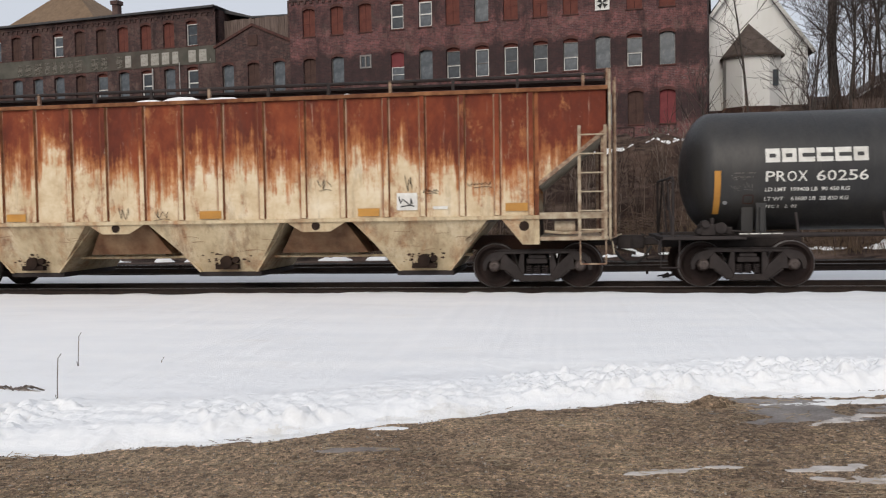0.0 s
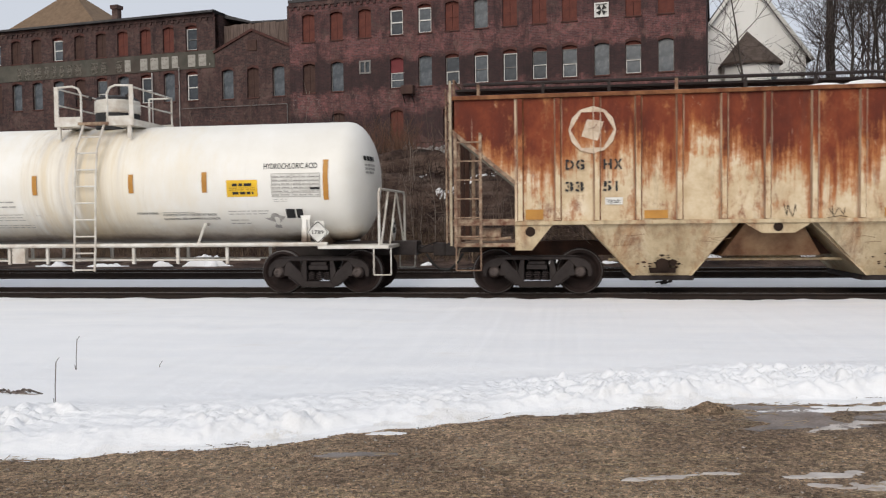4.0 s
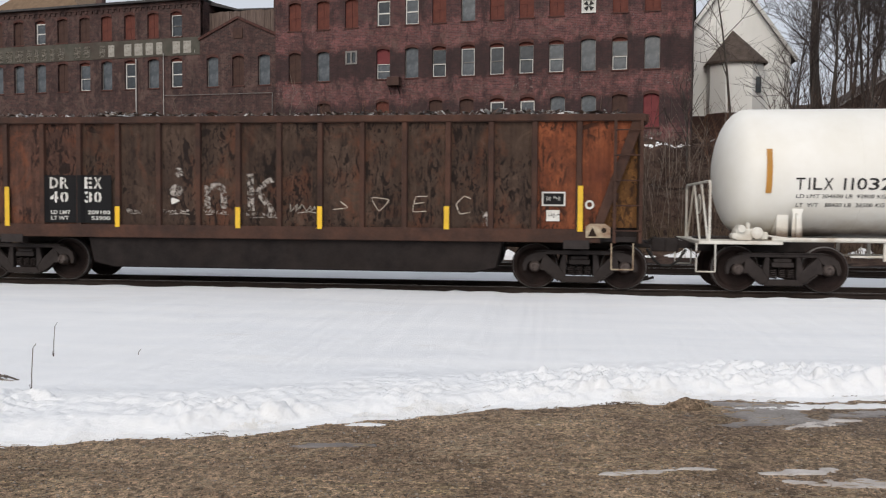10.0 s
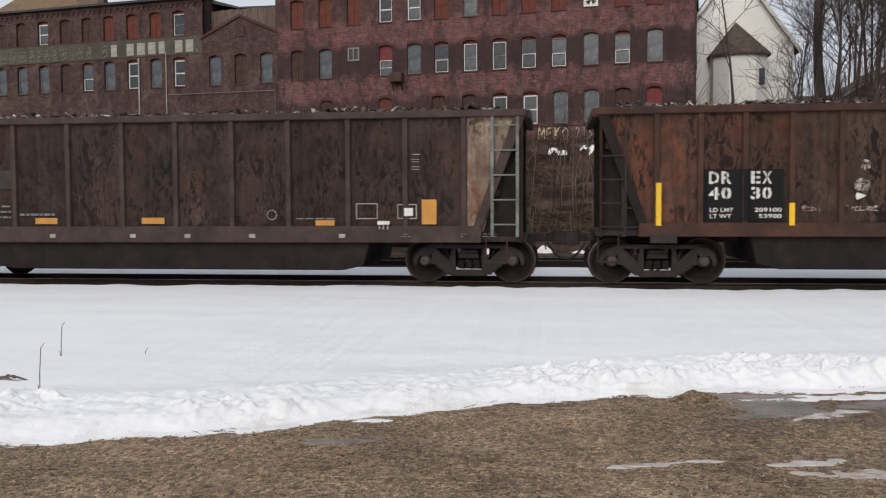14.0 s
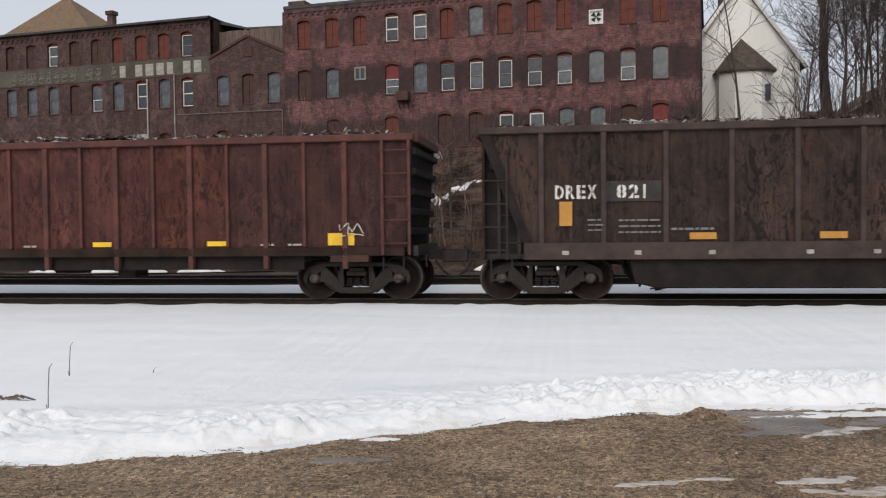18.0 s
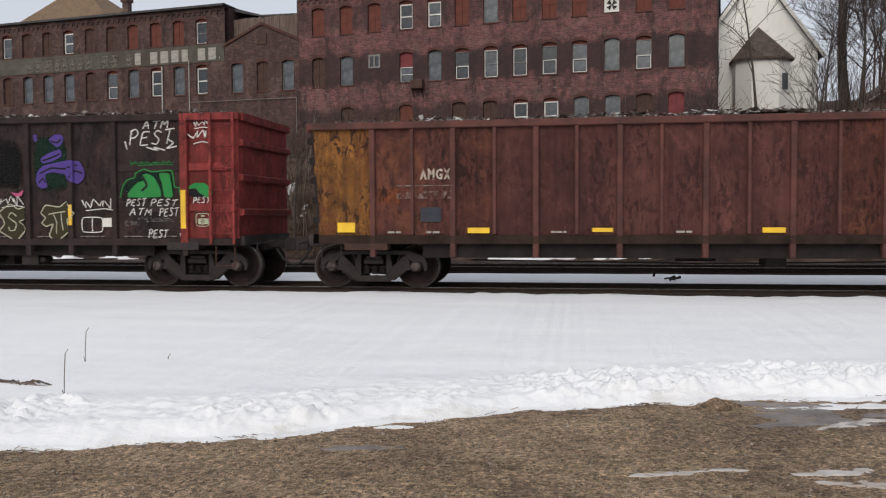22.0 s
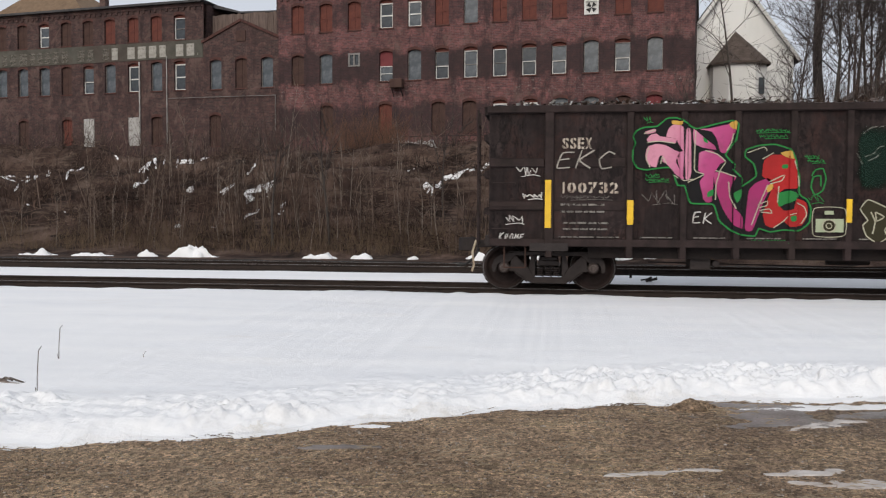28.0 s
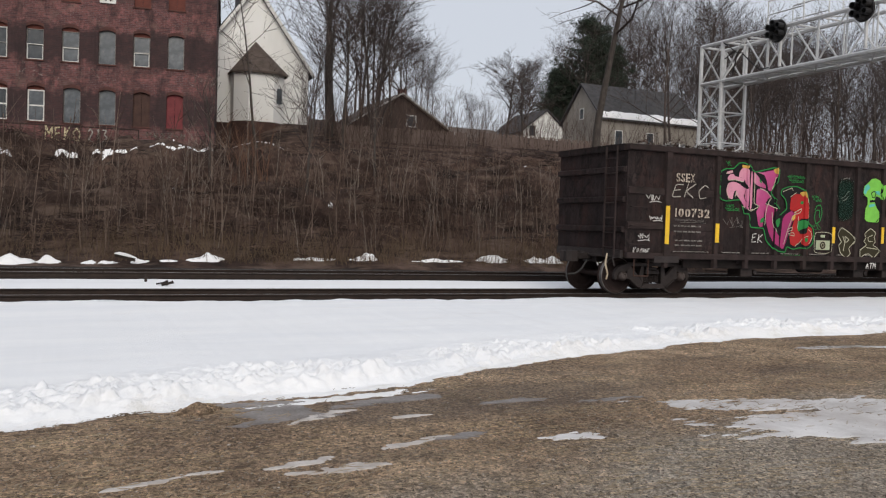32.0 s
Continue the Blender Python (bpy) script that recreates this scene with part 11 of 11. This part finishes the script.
for x0, x1, za, zb in ((-7.36, L, 2.35, 3.38), (6.62, R, 2.2, 3.25)):
    g = Geo().add([(x0, SH, za), (x1, SH, zb), (x1, SH, Z1), (x0, SH, Z1)], [(0, 1, 2, 3)])
    part("side_panel", g, C["cream"], car)
    s = 1 if x1 > 0 else -1
    part("slope_flange", Geo().prism([(x0, za), (x1, zb), (x1, zb - 0.1), (x0, za - 0.1)], SH - 0.03, SH + 0.06).mesh("slope_flange", smooth=False), C["rusty_rail"], car)
    part("slope_sheet", Geo().add([(x0, -1.5, za), (x1, -1.5, zb), (x1, 1.5, zb), (x0, 1.5, za), (x0 - s * 1.5, -1.5, 1.05), (x0 - s * 1.5, 1.5, 1.05)], [(0, 1, 2, 3), (0, 3, 5, 4)]), C["slope_grey"], car, "bare grey slope sheet with rust stains")
    for y in (-1.1, 0.0, 1.1):
        part("slope_rib", Geo().prism([(x0, za - 0.03), (x1, zb - 0.03), (x1, zb - 0.16), (x0, za - 0.16)], y - 0.04, y + 0.04).mesh("slope_rib", smooth=False), C["slope_grey"], car)
    part("end_wall", Geo().box(min(x1, x1 - s * 0.04), max(x1, x1 - s * 0.04), SH, 1.55, zb, Z1), C["rust_dark" if s < 0 else "rust_and_shade"], car)
    part("end_post", Geo().box(x1 - s * 0.1 - 0.04, x1 - s * 0.1 + 0.04, -1.52, -1.42, 1.05, zb), C["rusty_rail"], car)
    part("end_post", Geo().box(x1 - s * 0.1 - 0.04, x1 - s * 0.1 + 0.04, 1.42, 1.52, 1.05, zb), C["rusty_rail"], car)
    for y in (-0.5, 0.5):
        part("end_post", Geo().box(x1 - s * 0.06 - 0.05, x1 - s * 0.06 + 0.05, y - 0.05, y + 0.05, 1.1, zb), C["rust_dark"], car)
    part("corner_pole", Geo().tube([(x1 + s * 0.03, -1.6, 1.05), (x1 + s * 0.03, -1.6, 4.34)], 0.026, 8), C["cream_rail"], car, "chipped cream corner pole")
    part("end_ladder", Geo().tube([(x1 + s * 0.14, -1.45, 1.1), (x1 + s * 0.14, -1.45, 4.2)], 0.02, 6).tube([(x1 + s * 0.14, -1.0, 1.1), (x1 + s * 0.14, -1.0, 4.2)], 0.02, 6), C["rusty_rail"], car)
    for k in range(8):
        part("grab_iron", Geo().cyl((x1 + s * 0.14, -1.45, 1.3 + k * 0.38), (x1 + s * 0.14, -1.0, 1.3 + k * 0.38), 0.014, 0.014, 6), C["rusty_rail"], car)
    part("brake_pipe", Geo().tube([(x0 + s * 0.1, -1.35, 1.2), (x0 + s * 0.5, -1.38, 1.16), (x1 - s * 0.1, -1.38, 1.2)], 0.03, 6).cyl((x0 + s * 0.3, -1.25, 1.28), (x0 + s * 0.7, -1.25, 1.28), 0.13, 0.13, 12), C["cream_rail" if s > 0 else "rusty_rail"], car)
    ladder_part(car, min(x1 - s * 0.06, x1 - s * 0.56), max(x1 - s * 0.06, x1 - s * 0.56), SH - 0.05, 1.05, zb + 0.02 if s > 0 else 3.3, 6, C["cream_rail" if s > 0 else "rusty_rail"], "chipped cream corner ladder" if s > 0 else "rusted corner ladder")
    part("end_sill", Geo().box(min(x0, x1), max(x0, x1), -1.54, -1.46, 1.45, 1.58).box(min(x0, x1), max(x0, x1), 1.46, 1.54, 1.45, 1.58).box(min(x0, x1), max(x0, x1), -1.5, 1.5, 1.02, 1.1).mesh("end_sill", 0.01), C["cream_rail" if s > 0 else "rusty_rail"], car)
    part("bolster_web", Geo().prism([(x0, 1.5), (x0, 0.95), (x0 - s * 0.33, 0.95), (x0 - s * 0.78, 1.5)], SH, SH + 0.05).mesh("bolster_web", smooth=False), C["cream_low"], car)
    # dark disc on the uncut web stands in for a shaded hole
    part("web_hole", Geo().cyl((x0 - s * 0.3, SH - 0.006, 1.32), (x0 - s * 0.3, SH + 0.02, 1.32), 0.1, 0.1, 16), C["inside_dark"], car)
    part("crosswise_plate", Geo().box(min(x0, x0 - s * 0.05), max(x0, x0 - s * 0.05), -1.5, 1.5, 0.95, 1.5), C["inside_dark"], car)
    sill_step(car, x1 - s * 0.3, 1.05, 0.55, C["rusty_rail"], 0.5)
    coupler(car, COUPLE[xc][0 if s < 0 else 1] - xc, s, "cream_rail")
part("roof", Geo().prism([(-1.6, Z1 - 0.05), (-1.6, Z1), (-0.9, Z1 + 0.12), (0.9, Z1 + 0.12), (1.6, Z1), (1.6, Z1 - 0.05)], L, R, "x").mesh("roof", smooth=False), C["cream"], car)
part("far_side", Geo().box(-7.36, 6.62, 1.5, 1.55, Z0, Z1 - 0.05), C["cream"], car)
part("eave", Geo().box(L, R, -1.62, -1.53, Z1 - 0.05, Z1 + 0.03).mesh("eave", 0.01), C["rust_and_shade"], car)
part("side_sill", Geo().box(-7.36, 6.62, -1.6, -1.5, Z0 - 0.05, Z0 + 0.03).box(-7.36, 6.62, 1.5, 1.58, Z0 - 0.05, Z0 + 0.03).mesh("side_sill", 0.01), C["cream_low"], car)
for x in ribs:
    post = Geo().prism([(x - 0.075, SH + 0.01), (x - 0.045, SH - 0.06), (x + 0.045, SH - 0.06), (x + 0.075, SH + 0.01)], Z0 + 0.04 if -7.3 < x < 6.6 else 2.6, Z1 - 0.06, "z").mesh("side_post", smooth=False)
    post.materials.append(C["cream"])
    post.materials.append(C["post_lit_side"])
    post.materials.append(C["rust_and_shade"])
    # post shading put into colour: left faces paler and streaked, right faces dark rust
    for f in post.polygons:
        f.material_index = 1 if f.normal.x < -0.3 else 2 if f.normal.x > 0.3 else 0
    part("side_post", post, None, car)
for y in (-0.95, -0.75, -0.55, 0.55, 0.75, 0.95):
    part("running_board", Geo().box(L, R, y - 0.07, y + 0.07, 4.2, 4.25).mesh("running_board", smooth=False), C["iron"], car, "dark roof running board")
for y in (-1.25, 1.25):
    part("hatch_rail", Geo().tube([(L + 0.2, y, 4.3), (R - 0.05, y, 4.3)], 0.035, 6), C["iron"], car)
for k in range(13):
    x = L + 0.5 + k * 1.3
    for y in (-1.25, 1.25):
        part("rail_stand", Geo().box(x - 0.03, x + 0.03, y - 0.03, y + 0.03, 4.02, 4.32), C["iron"] if k % 3 else C["rusty_rail"], car)
for k in range(4):
    x = -5.6 + k * 3.6
    part("roof_hatch", Geo().box(x - 1.3, x + 1.3, -0.35, 0.35, 4.1, 4.19).mesh("roof_hatch", 0.02), C["cream"], car)
for x in (L, R):
    part("roof_end_rail", Geo().tube([(x, -1.25, 4.0), (x, -1.25, 4.4), (x, 1.2, 4.4)], 0.025), C["rusty_rail"], car)
for k, (a, b, h) in enumerate(((-1.9, -1.2, 0.05), (-1.25, -0.4, 0.09), (-0.35, 0.5, 0.05), (2.6, 2.9, 0.04))):
    part("roof_snow", Geo().prism([(a, 4.015), (b, 4.015), (b - 0.12, 4.02 + h * 0.8), ((a + b) / 2, 4.02 + h), (a + 0.2, 4.02 + h * 0.7)], -1.6, -1.25).mesh("roof_snow", 0.015), M["snow"], car, "small strip of snow on the eave")
for k, (a, b, c, d) in enumerate(((-6.0, -3.05, -5.0, -3.95), (-1.65, 1.28, -0.6, 0.6), (2.79, 5.6, 3.75, 4.75))):
    zb = 0.42
    g = Geo().add([(a, SH + 0.03, Z0 - 0.03), (b, SH + 0.03, Z0 - 0.03), (d, -1.1, zb), (c, -1.1, zb), (a, -SH - 0.03, Z0 - 0.03), (b, -SH - 0.03, Z0 - 0.03), (d, 1.1, zb), (c, 1.1, zb)],
                  [(0, 1, 2, 3), (5, 4, 7, 6), (1, 5, 6, 2), (4, 0, 3, 7), (3, 2, 6, 7)])
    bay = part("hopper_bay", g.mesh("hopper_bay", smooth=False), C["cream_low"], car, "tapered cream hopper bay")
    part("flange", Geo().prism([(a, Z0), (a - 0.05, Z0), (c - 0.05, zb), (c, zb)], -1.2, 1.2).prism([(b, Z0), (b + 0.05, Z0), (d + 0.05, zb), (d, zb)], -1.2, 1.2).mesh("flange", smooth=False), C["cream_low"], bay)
    part("gate", Geo().box(c - 0.1, d + 0.1, -1.1, 1.1, zb - 0.1, zb).mesh("gate", 0.01), C["iron"], bay, "outlet gate")
    m = (c + d) / 2
    part("gate_shaft", Geo().cyl((m, -1.3, zb + 0.22), (m, 1.3, zb + 0.22), 0.05).cyl((m, -1.33, zb + 0.22), (m, -1.22, zb + 0.22), 0.13, 0.13, 12).box(m - 0.25, m + 0.25, -1.3, -1.16, zb + 0.06, zb + 0.16).cyl((m + 0.2, -1.31, zb + 0.26), (m + 0.2, -1.2, zb + 0.26), 0.07), C["inside_dark"], bay, "blackened gate gear")
    rr = random.Random(60 + k)
    face = lambda px, pz: SH + 0.022 + (Z0 - 0.03 - pz) / (Z0 - 0.03 - 0.42) * (-1.1 - SH - 0.03)
    for _ in range(44):
        px, pz, sz = m + rr.gauss(0, 0.22), zb + 0.16 + abs(rr.gauss(0, 0.11)), rr.uniform(0.012, 0.045)
        px = min(max(px, c + 0.06), d - 0.06)
        blob = [(px + sz * rr.uniform(0.7, 1.5) * math.cos(q), pz + sz * rr.uniform(0.3, 0.75) * math.sin(q)) for q in np.arange(0, 6.28, 0.7)]
        part("grease_stain", fill(blob, face, 0.03), C["rust_dark" if rr.random() < 0.5 else "inside_dark"], bay)
    for _ in range(5):
        px, pz = rr.uniform((a + c) / 2, (b + d) / 2), rr.uniform(0.85, 1.4)
        part("scratch", stroke([(px, pz), (px + rr.uniform(0.05, 0.2), pz + rr.uniform(-0.03, 0.03)), (px + rr.uniform(0.25, 0.4), pz + rr.uniform(-0.03, 0.03))], 0.008, face), C["bay_inner"], bay)
for x in (-2.35, 2.05):
    part("inner_slope", Geo().add([(x - 0.95, -0.9, 0.8), (x - 0.5, -1.2, Z0), (x + 0.5, -1.2, Z0), (x + 0.95, -0.9, 0.8), (x - 0.95, 0.9, 0.8), (x - 0.5, 1.2, Z0), (x + 0.5, 1.2, Z0), (x + 0.95, 0.9, 0.8)], [(0, 1, 5, 4), (2, 3, 7, 6), (1, 2, 6, 5), (0, 1, 2, 3)]), C["bay_inner"], car, "rusty inner sheet between the bays")
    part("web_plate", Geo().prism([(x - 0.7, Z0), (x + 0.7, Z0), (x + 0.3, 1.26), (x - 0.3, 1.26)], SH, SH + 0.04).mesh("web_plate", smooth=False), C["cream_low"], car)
    # near-black disc for the shade in a hole; the plate is solid
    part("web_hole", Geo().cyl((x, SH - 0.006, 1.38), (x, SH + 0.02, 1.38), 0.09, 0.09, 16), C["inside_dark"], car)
part("centre_sill", Geo().box(-8.2, 7.6, -0.3, 0.3, 0.8, 1.1), C["rust_dark"], car)
part("train_pipe", Geo().tube([(-5.5, -0.7, 0.72), (5.2, -0.7, 0.72)], 0.03, 6).box(-2.9, -1.7, -0.6, 0.6, 0.72, 0.95).box(1.4, 2.7, -0.6, 0.6, 0.72, 0.95), C["cream_low"], car)
truck(car, -7.03 + 0.08, 1.74), truck(car, 6.55, 1.74)
hw = lambda lift: (lambda x, z: (SH - 0.065 if min(abs(x - r) for r in ribs) < 0.07 else SH - 0.024) - lift)
H1, H2, H3 = hw(0.0), hw(0.005), hw(0.01)


def loop(cx, cz, corners, cut=9):
    """A closed outline through corners given from its middle, with more points along its straight edges."""
    c = [(cx + x, cz + z) for x, z in corners]
    return [(a[0] + (b[0] - a[0]) * i / cut, a[1] + (b[1] - a[1]) * i / cut) for a, b in zip(c, c[1:] + c[:1]) for i in range(cut)]


ring = [(0.46 * math.cos(radians(w)), 0.46 * math.sin(radians(w))) for w in range(30, 390, 30)]
hexa = [(0.42 * math.cos(radians(w)), 0.4 * math.sin(radians(w))) for w in range(0, 360, 60)]
part("emblem", fill(loop(-5.84, 3.3, ring, 3), H1), C["cream_mark"], car, "faded cream ring round a bare rusty hexagon")
part("emblem", fill(loop(-5.84, 3.3, hexa), H2), C["cream"], car)
part("emblem", fill(loop(-5.84, 3.3, ((-0.1, 0.21), (0.22, 0.16), (0.1, -0.22), (-0.21, -0.12))), H3), C["cream_mark"], car)
for words, x, z in (("DG", -6.36, 2.53), ("HX", -5.63, 2.53), ("33", -6.37, 2.1), ("51", -5.64, 2.1)):
    stencil_part(car, words, x, z, 0.4 if words != "51" else 0.34, 0.2, C["ink"], H2, "black stencilled reporting mark")
part("white_label", patch(-5.6, -5.26, 1.84, 1.98, H1), C["white"], car)
part("small_writing", scribble(-5.57, -5.3, 1.87, 1.95, H2, 33, 0.012, 6), C["ink"], car)
part("white_square", patch(3.76, 4.18, 1.67, 2.02, H1), C["white"], car, "white square with a black scrawl")
part("black_scrawl", scribble(3.82, 4.12, 1.75, 1.95, H2, 8, 0.03, 3), C["ink"], car)
part("white_label", patch(4.5, 4.8, 1.68, 1.74, H1), C["white"], car)
for k, (x0, x1, z0, z1) in enumerate([(-2.35, -1.9, 1.55, 1.9), (-1.5, -1.1, 1.55, 1.8), (2.1, 2.4, 2.1, 2.35), (3.95, 4.1, 2.05, 2.4), (5.2, 5.7, 2.1, 2.25), (4.3, 4.6, 2.0, 2.1)]):
    part("faint_tag", scribble(x0, x1, z0, z1, H1, 110 + k, 0.014, 2 + k % 3), C["inside_dark"], car)
for x0, x1, z0 in ((-7.15, -6.8, 1.56), (-4.85, -4.4, 1.56), (-0.45, 0.05, 1.56), (2.95, 3.4, 1.56), (5.95, 6.4, 1.62)):
    part("reflector", patch(x0, x1, z0, z0 + (0.16 if x0 > -7 else 0.2), H2), C["amber"], car, "amber reflective strip")

# ---- small things on the yard and the snow ----
rng = random.Random(31)
for x, y, h, lean in ((-5.16, 8.4, 0.36, 0.02), (-4.32, 6.7, 0.42, 0.02), (-4.29, 8.55, 0.08, 0.0)):
    z = 0.0
    g = Geo().tube([(0, 0, -0.1), (lean * 0.3, 0, h * 0.5), (lean, 0, h)], 0.004, 5).tube([(lean, 0, h), (lean + 0.03, 0, h + 0.04)], 0.003, 4).tube([(0, 0, 0.03), (-0.02, 0.01, h * 0.25)], 0.003, 4)
    thing("dry_weed_stalk", "thin dry weed stalk sticking out of the snow", "weed", g, M["twig_dark"], pose(x, y, z), group="weed stalks in the snow")
# driftwood by the snow ridge
g, r = Geo(), random.Random(52)
g.tube([(-0.5, 0.02, 0.01), (-0.2, 0.0, 0.02), (0.1, -0.02, 0.012), (0.3, -0.04, 0.0)], 0.008, 6)
for k in range(13):
    x = -0.42 + 0.05 * k
    a, n = r.uniform(-0.7, 0.7), r.uniform(0.05, 0.15)
    g.tube([(x - n * math.cos(a), -n * math.sin(a), 0.0), (x, 0.0, 0.02 + r.uniform(0.0, 0.03)), (x + n * math.cos(a), n * math.sin(a), r.uniform(0.0, 0.02))], r.uniform(0.004, 0.011), 5)
thing("dead_branch", "tangle of dead grey branches half sunk in the snow", "branch", g, M["twig_pale"], pose(-5.08, 7.2, 0.03))
for x, y in ((0.72, 11.45), (-4.48, 11.7), (-7.74, 11.86), (2.25, 12.7), (-10.2, 13.2), (3.3, 15.6)):
    r = random.Random(int(x * 100))
    g = Geo().cyl((-0.1, 0, 0.0), (0.08, 0.01, 0.02), 0.012, 0.006, 5).cyl((0.0, 0, 0.0), (0.12, -0.02, 0.035), 0.008, 0.004, 5)
    thing("twig", "small dark twig lying on the snow", "twig", g, M["twig_dark"], pose(x, y, -0.005, 0, 0, r.uniform(-30, 30)), group="twigs on the snow")
for x, y, s in ((2.4, 20.8, 1.0), (2.3, 21.0, 0.5)):
    g = Geo().cyl((-0.15, 0, 0.02), (0.12, 0.04, 0.06), 0.04 * s, 0.02, 6).cyl((-0.05, 0, 0.02), (0.1, -0.05, 0.1), 0.03 * s, 0.02, 6)
    thing("debris", "dark lump of debris on the snow between the tracks", "debris", g, M["rail_steel"], pose(x, y, -0.01), group="debris between the tracks")
thing("trackside_post", "short dark stake between the tracks", "post", Geo().box(-0.03, 0.03, -0.03, 0.03, 0, 0.22), M["rail_steel"], pose(2.0, 22.0, -0.05))
thing("old_tie", "old tie lying under a cap of snow at the bank", "tie", Geo().prism([(-0.3, 0.14), (0.3, 0.0), (0.3, -0.1), (-0.3, 0.06)], -0.1, 0.1).mesh("old_tie", 0.02), M["tie"], pose(1.9, 28.1, 0.26))
thing("snow_patch", "cap of snow on an old tie", "snow", Geo().prism([(-0.31, 0.15), (-0.15, 0.19), (0.1, 0.13), (0.34, 0.03), (0.34, -0.01), (-0.31, 0.135)], -0.13, 0.12).mesh("snow_patch", 0.03), M["snow"], pose(1.9, 28.1, 0.265))

# dead straw and grit showing under the lip of the snow
r = np.random.RandomState(44)
A, B = [], []
for x0, y0, x1, y1, n in ((-1.88, 6.21, -1.48, 6.52, 110), (-1.48, 6.52, -1.13, 6.7, 90), (-2.5, 5.72, -2.2, 5.86, 40), (-0.63, 6.98, -0.35, 7.1, 50), (0.45, 7.2, 0.8, 7.27, 40), (2.1, 7.75, 2.7, 7.85, 50)):
    f = r.rand(n)
    p = np.stack([x0 + (x1 - x0) * f, y0 + (y1 - y0) * f + r.normal(-0.03, 0.012, n), 0.005 + 0.015 * r.rand(n)], 1)
    A.append(p), B.append(p + np.stack([r.normal(0, 0.03, n), r.normal(0, 0.012, n), r.normal(0.0, 0.005, n)], 1))
thing("lip_straw", "dark dead straw showing under the lip of the snow", "straw", sticks("lip_straw", np.concatenate(A), np.concatenate(B), 0.0035, 0.0015, 3), M["bank_grass"], kind="stuff")

# straw and pebbles on the yard, lumps of snow on the ridge
r = np.random.RandomState(8)
n = 15000
x, y = r.uniform(-6, 15, n), 3.6 + 7.2 * r.rand(n) ** 1.1
ok = y < edge_y(x) + 0.05
x, y = x[ok], y[ok]
mat = smooth(0.46, 0.58, fractal(x * 0.8, y * 1.6, 71))
ok = r.rand(len(x)) < 0.08 + 0.8 * mat
x, y, mat = x[ok], y[ok], mat[ok]
a = r.normal(0.1, 0.8, len(x))
l = r.uniform(0.015, 0.1, len(x)) * (0.5 + 1.0 * mat)
z = ground_z(x, y) + 0.006
A = np.stack([x, y, z], 1)
B = A + np.stack([np.cos(a) * l, np.sin(a) * l, r.uniform(-0.003, 0.02, len(x))], 1)
thing("straw", "loose dry straw scattered on the dirt", "straw", sticks("straw", A, B, 0.0036, 0.0018, 3), M["dry_grass"], kind="stuff")


def stones(name, label, x, y, z, s, mat, seed, flat=0.6):
    """Many angular stones joined in one mesh."""
    r = np.random.RandomState(seed)
    base = np.array([(0, 0, 1), (0.94, 0, 0.3), (0.29, 0.9, 0.25), (-0.76, 0.55, 0.3), (-0.7, -0.6, 0.2), (0.3, -0.9, 0.3), (0.6, 0.5, -0.6), (-0.6, 0.3, -0.6), (0.0, -0.7, -0.6)])
    tri = np.array([(0, 1, 2), (0, 2, 3), (0, 3, 4), (0, 4, 5), (0, 5, 1), (1, 6, 2), (2, 6, 7), (2, 7, 3), (3, 7, 4), (4, 7, 8), (4, 8, 5), (5, 8, 1), (1, 8, 6), (6, 8, 7)])
    n = len(x)
    v = base[None] * (1 + r.uniform(-0.3, 0.3, (n, 9, 1)))
    w = r.uniform(0, 6.283, n)
    c, q = np.cos(w)[:, None], np.sin(w)[:, None]
    v = np.stack([v[..., 0] * c - v[..., 1] * q, v[..., 0] * q + v[..., 1] * c, v[..., 2] * flat], -1) * s[:, None, None]
    v = v + np.stack([x, y, z], 1)[:, None, :]
    t = (tri[None] + (np.arange(n) * 9)[:, None, None]).reshape(-1, 3)
    return thing(name, label, name, array_mesh(name, v.reshape(-1, 3), np.zeros((0, 4), int), t), mat, kind="stuff")


def stone_material():
    n = Nodes("yard_pebbles")
    col = n.ramp(n.island(), (0.0, (0.07, 0.052, 0.04)), (0.35, (0.2, 0.16, 0.125)), (0.8, (0.3, 0.25, 0.2)), (0.99, (0.42, 0.37, 0.32)))
    n.bump(n.noise(90, 4), 0.3, 0.004)
    return n.done(col, 0.9, 0.0, 0.25)


r = np.random.RandomState(18)
n = 52000
x, y = r.uniform(-5, 12, n), 3.3 + 7.0 * r.rand(n) ** 1.9
ok = y < edge_y(x) + 0.1
x, y = x[ok], y[ok]
stones("pebbles", "loose grey and brown gravel on the yard", x, y, ground_z(x, y) + 0.002, r.uniform(0.003, 0.01, len(x)) * (1 + (r.rand(len(x)) > 0.985) * 0.9), stone_material(), 3)


# ---- what moves: the whole train rolls by, its wheels turn ----
def rolled(t):
    return float(np.interp(t, [q[0] for q in TRAIN], [q[1] for q in TRAIN]))


def motions():
    for ob, x, y, z in ROLLING:
        walk(ob, [(t, pose(x + s, y, z)) for t, s in TRAIN])
    turns = [k / 6 for k in range(193)]
    for w, x, start in WHEELS:
        walk(w, [(t, pose(x, 0, 0, 0, start + math.degrees(rolled(t) / WHEEL_R), 0)) for t in turns])


motions()
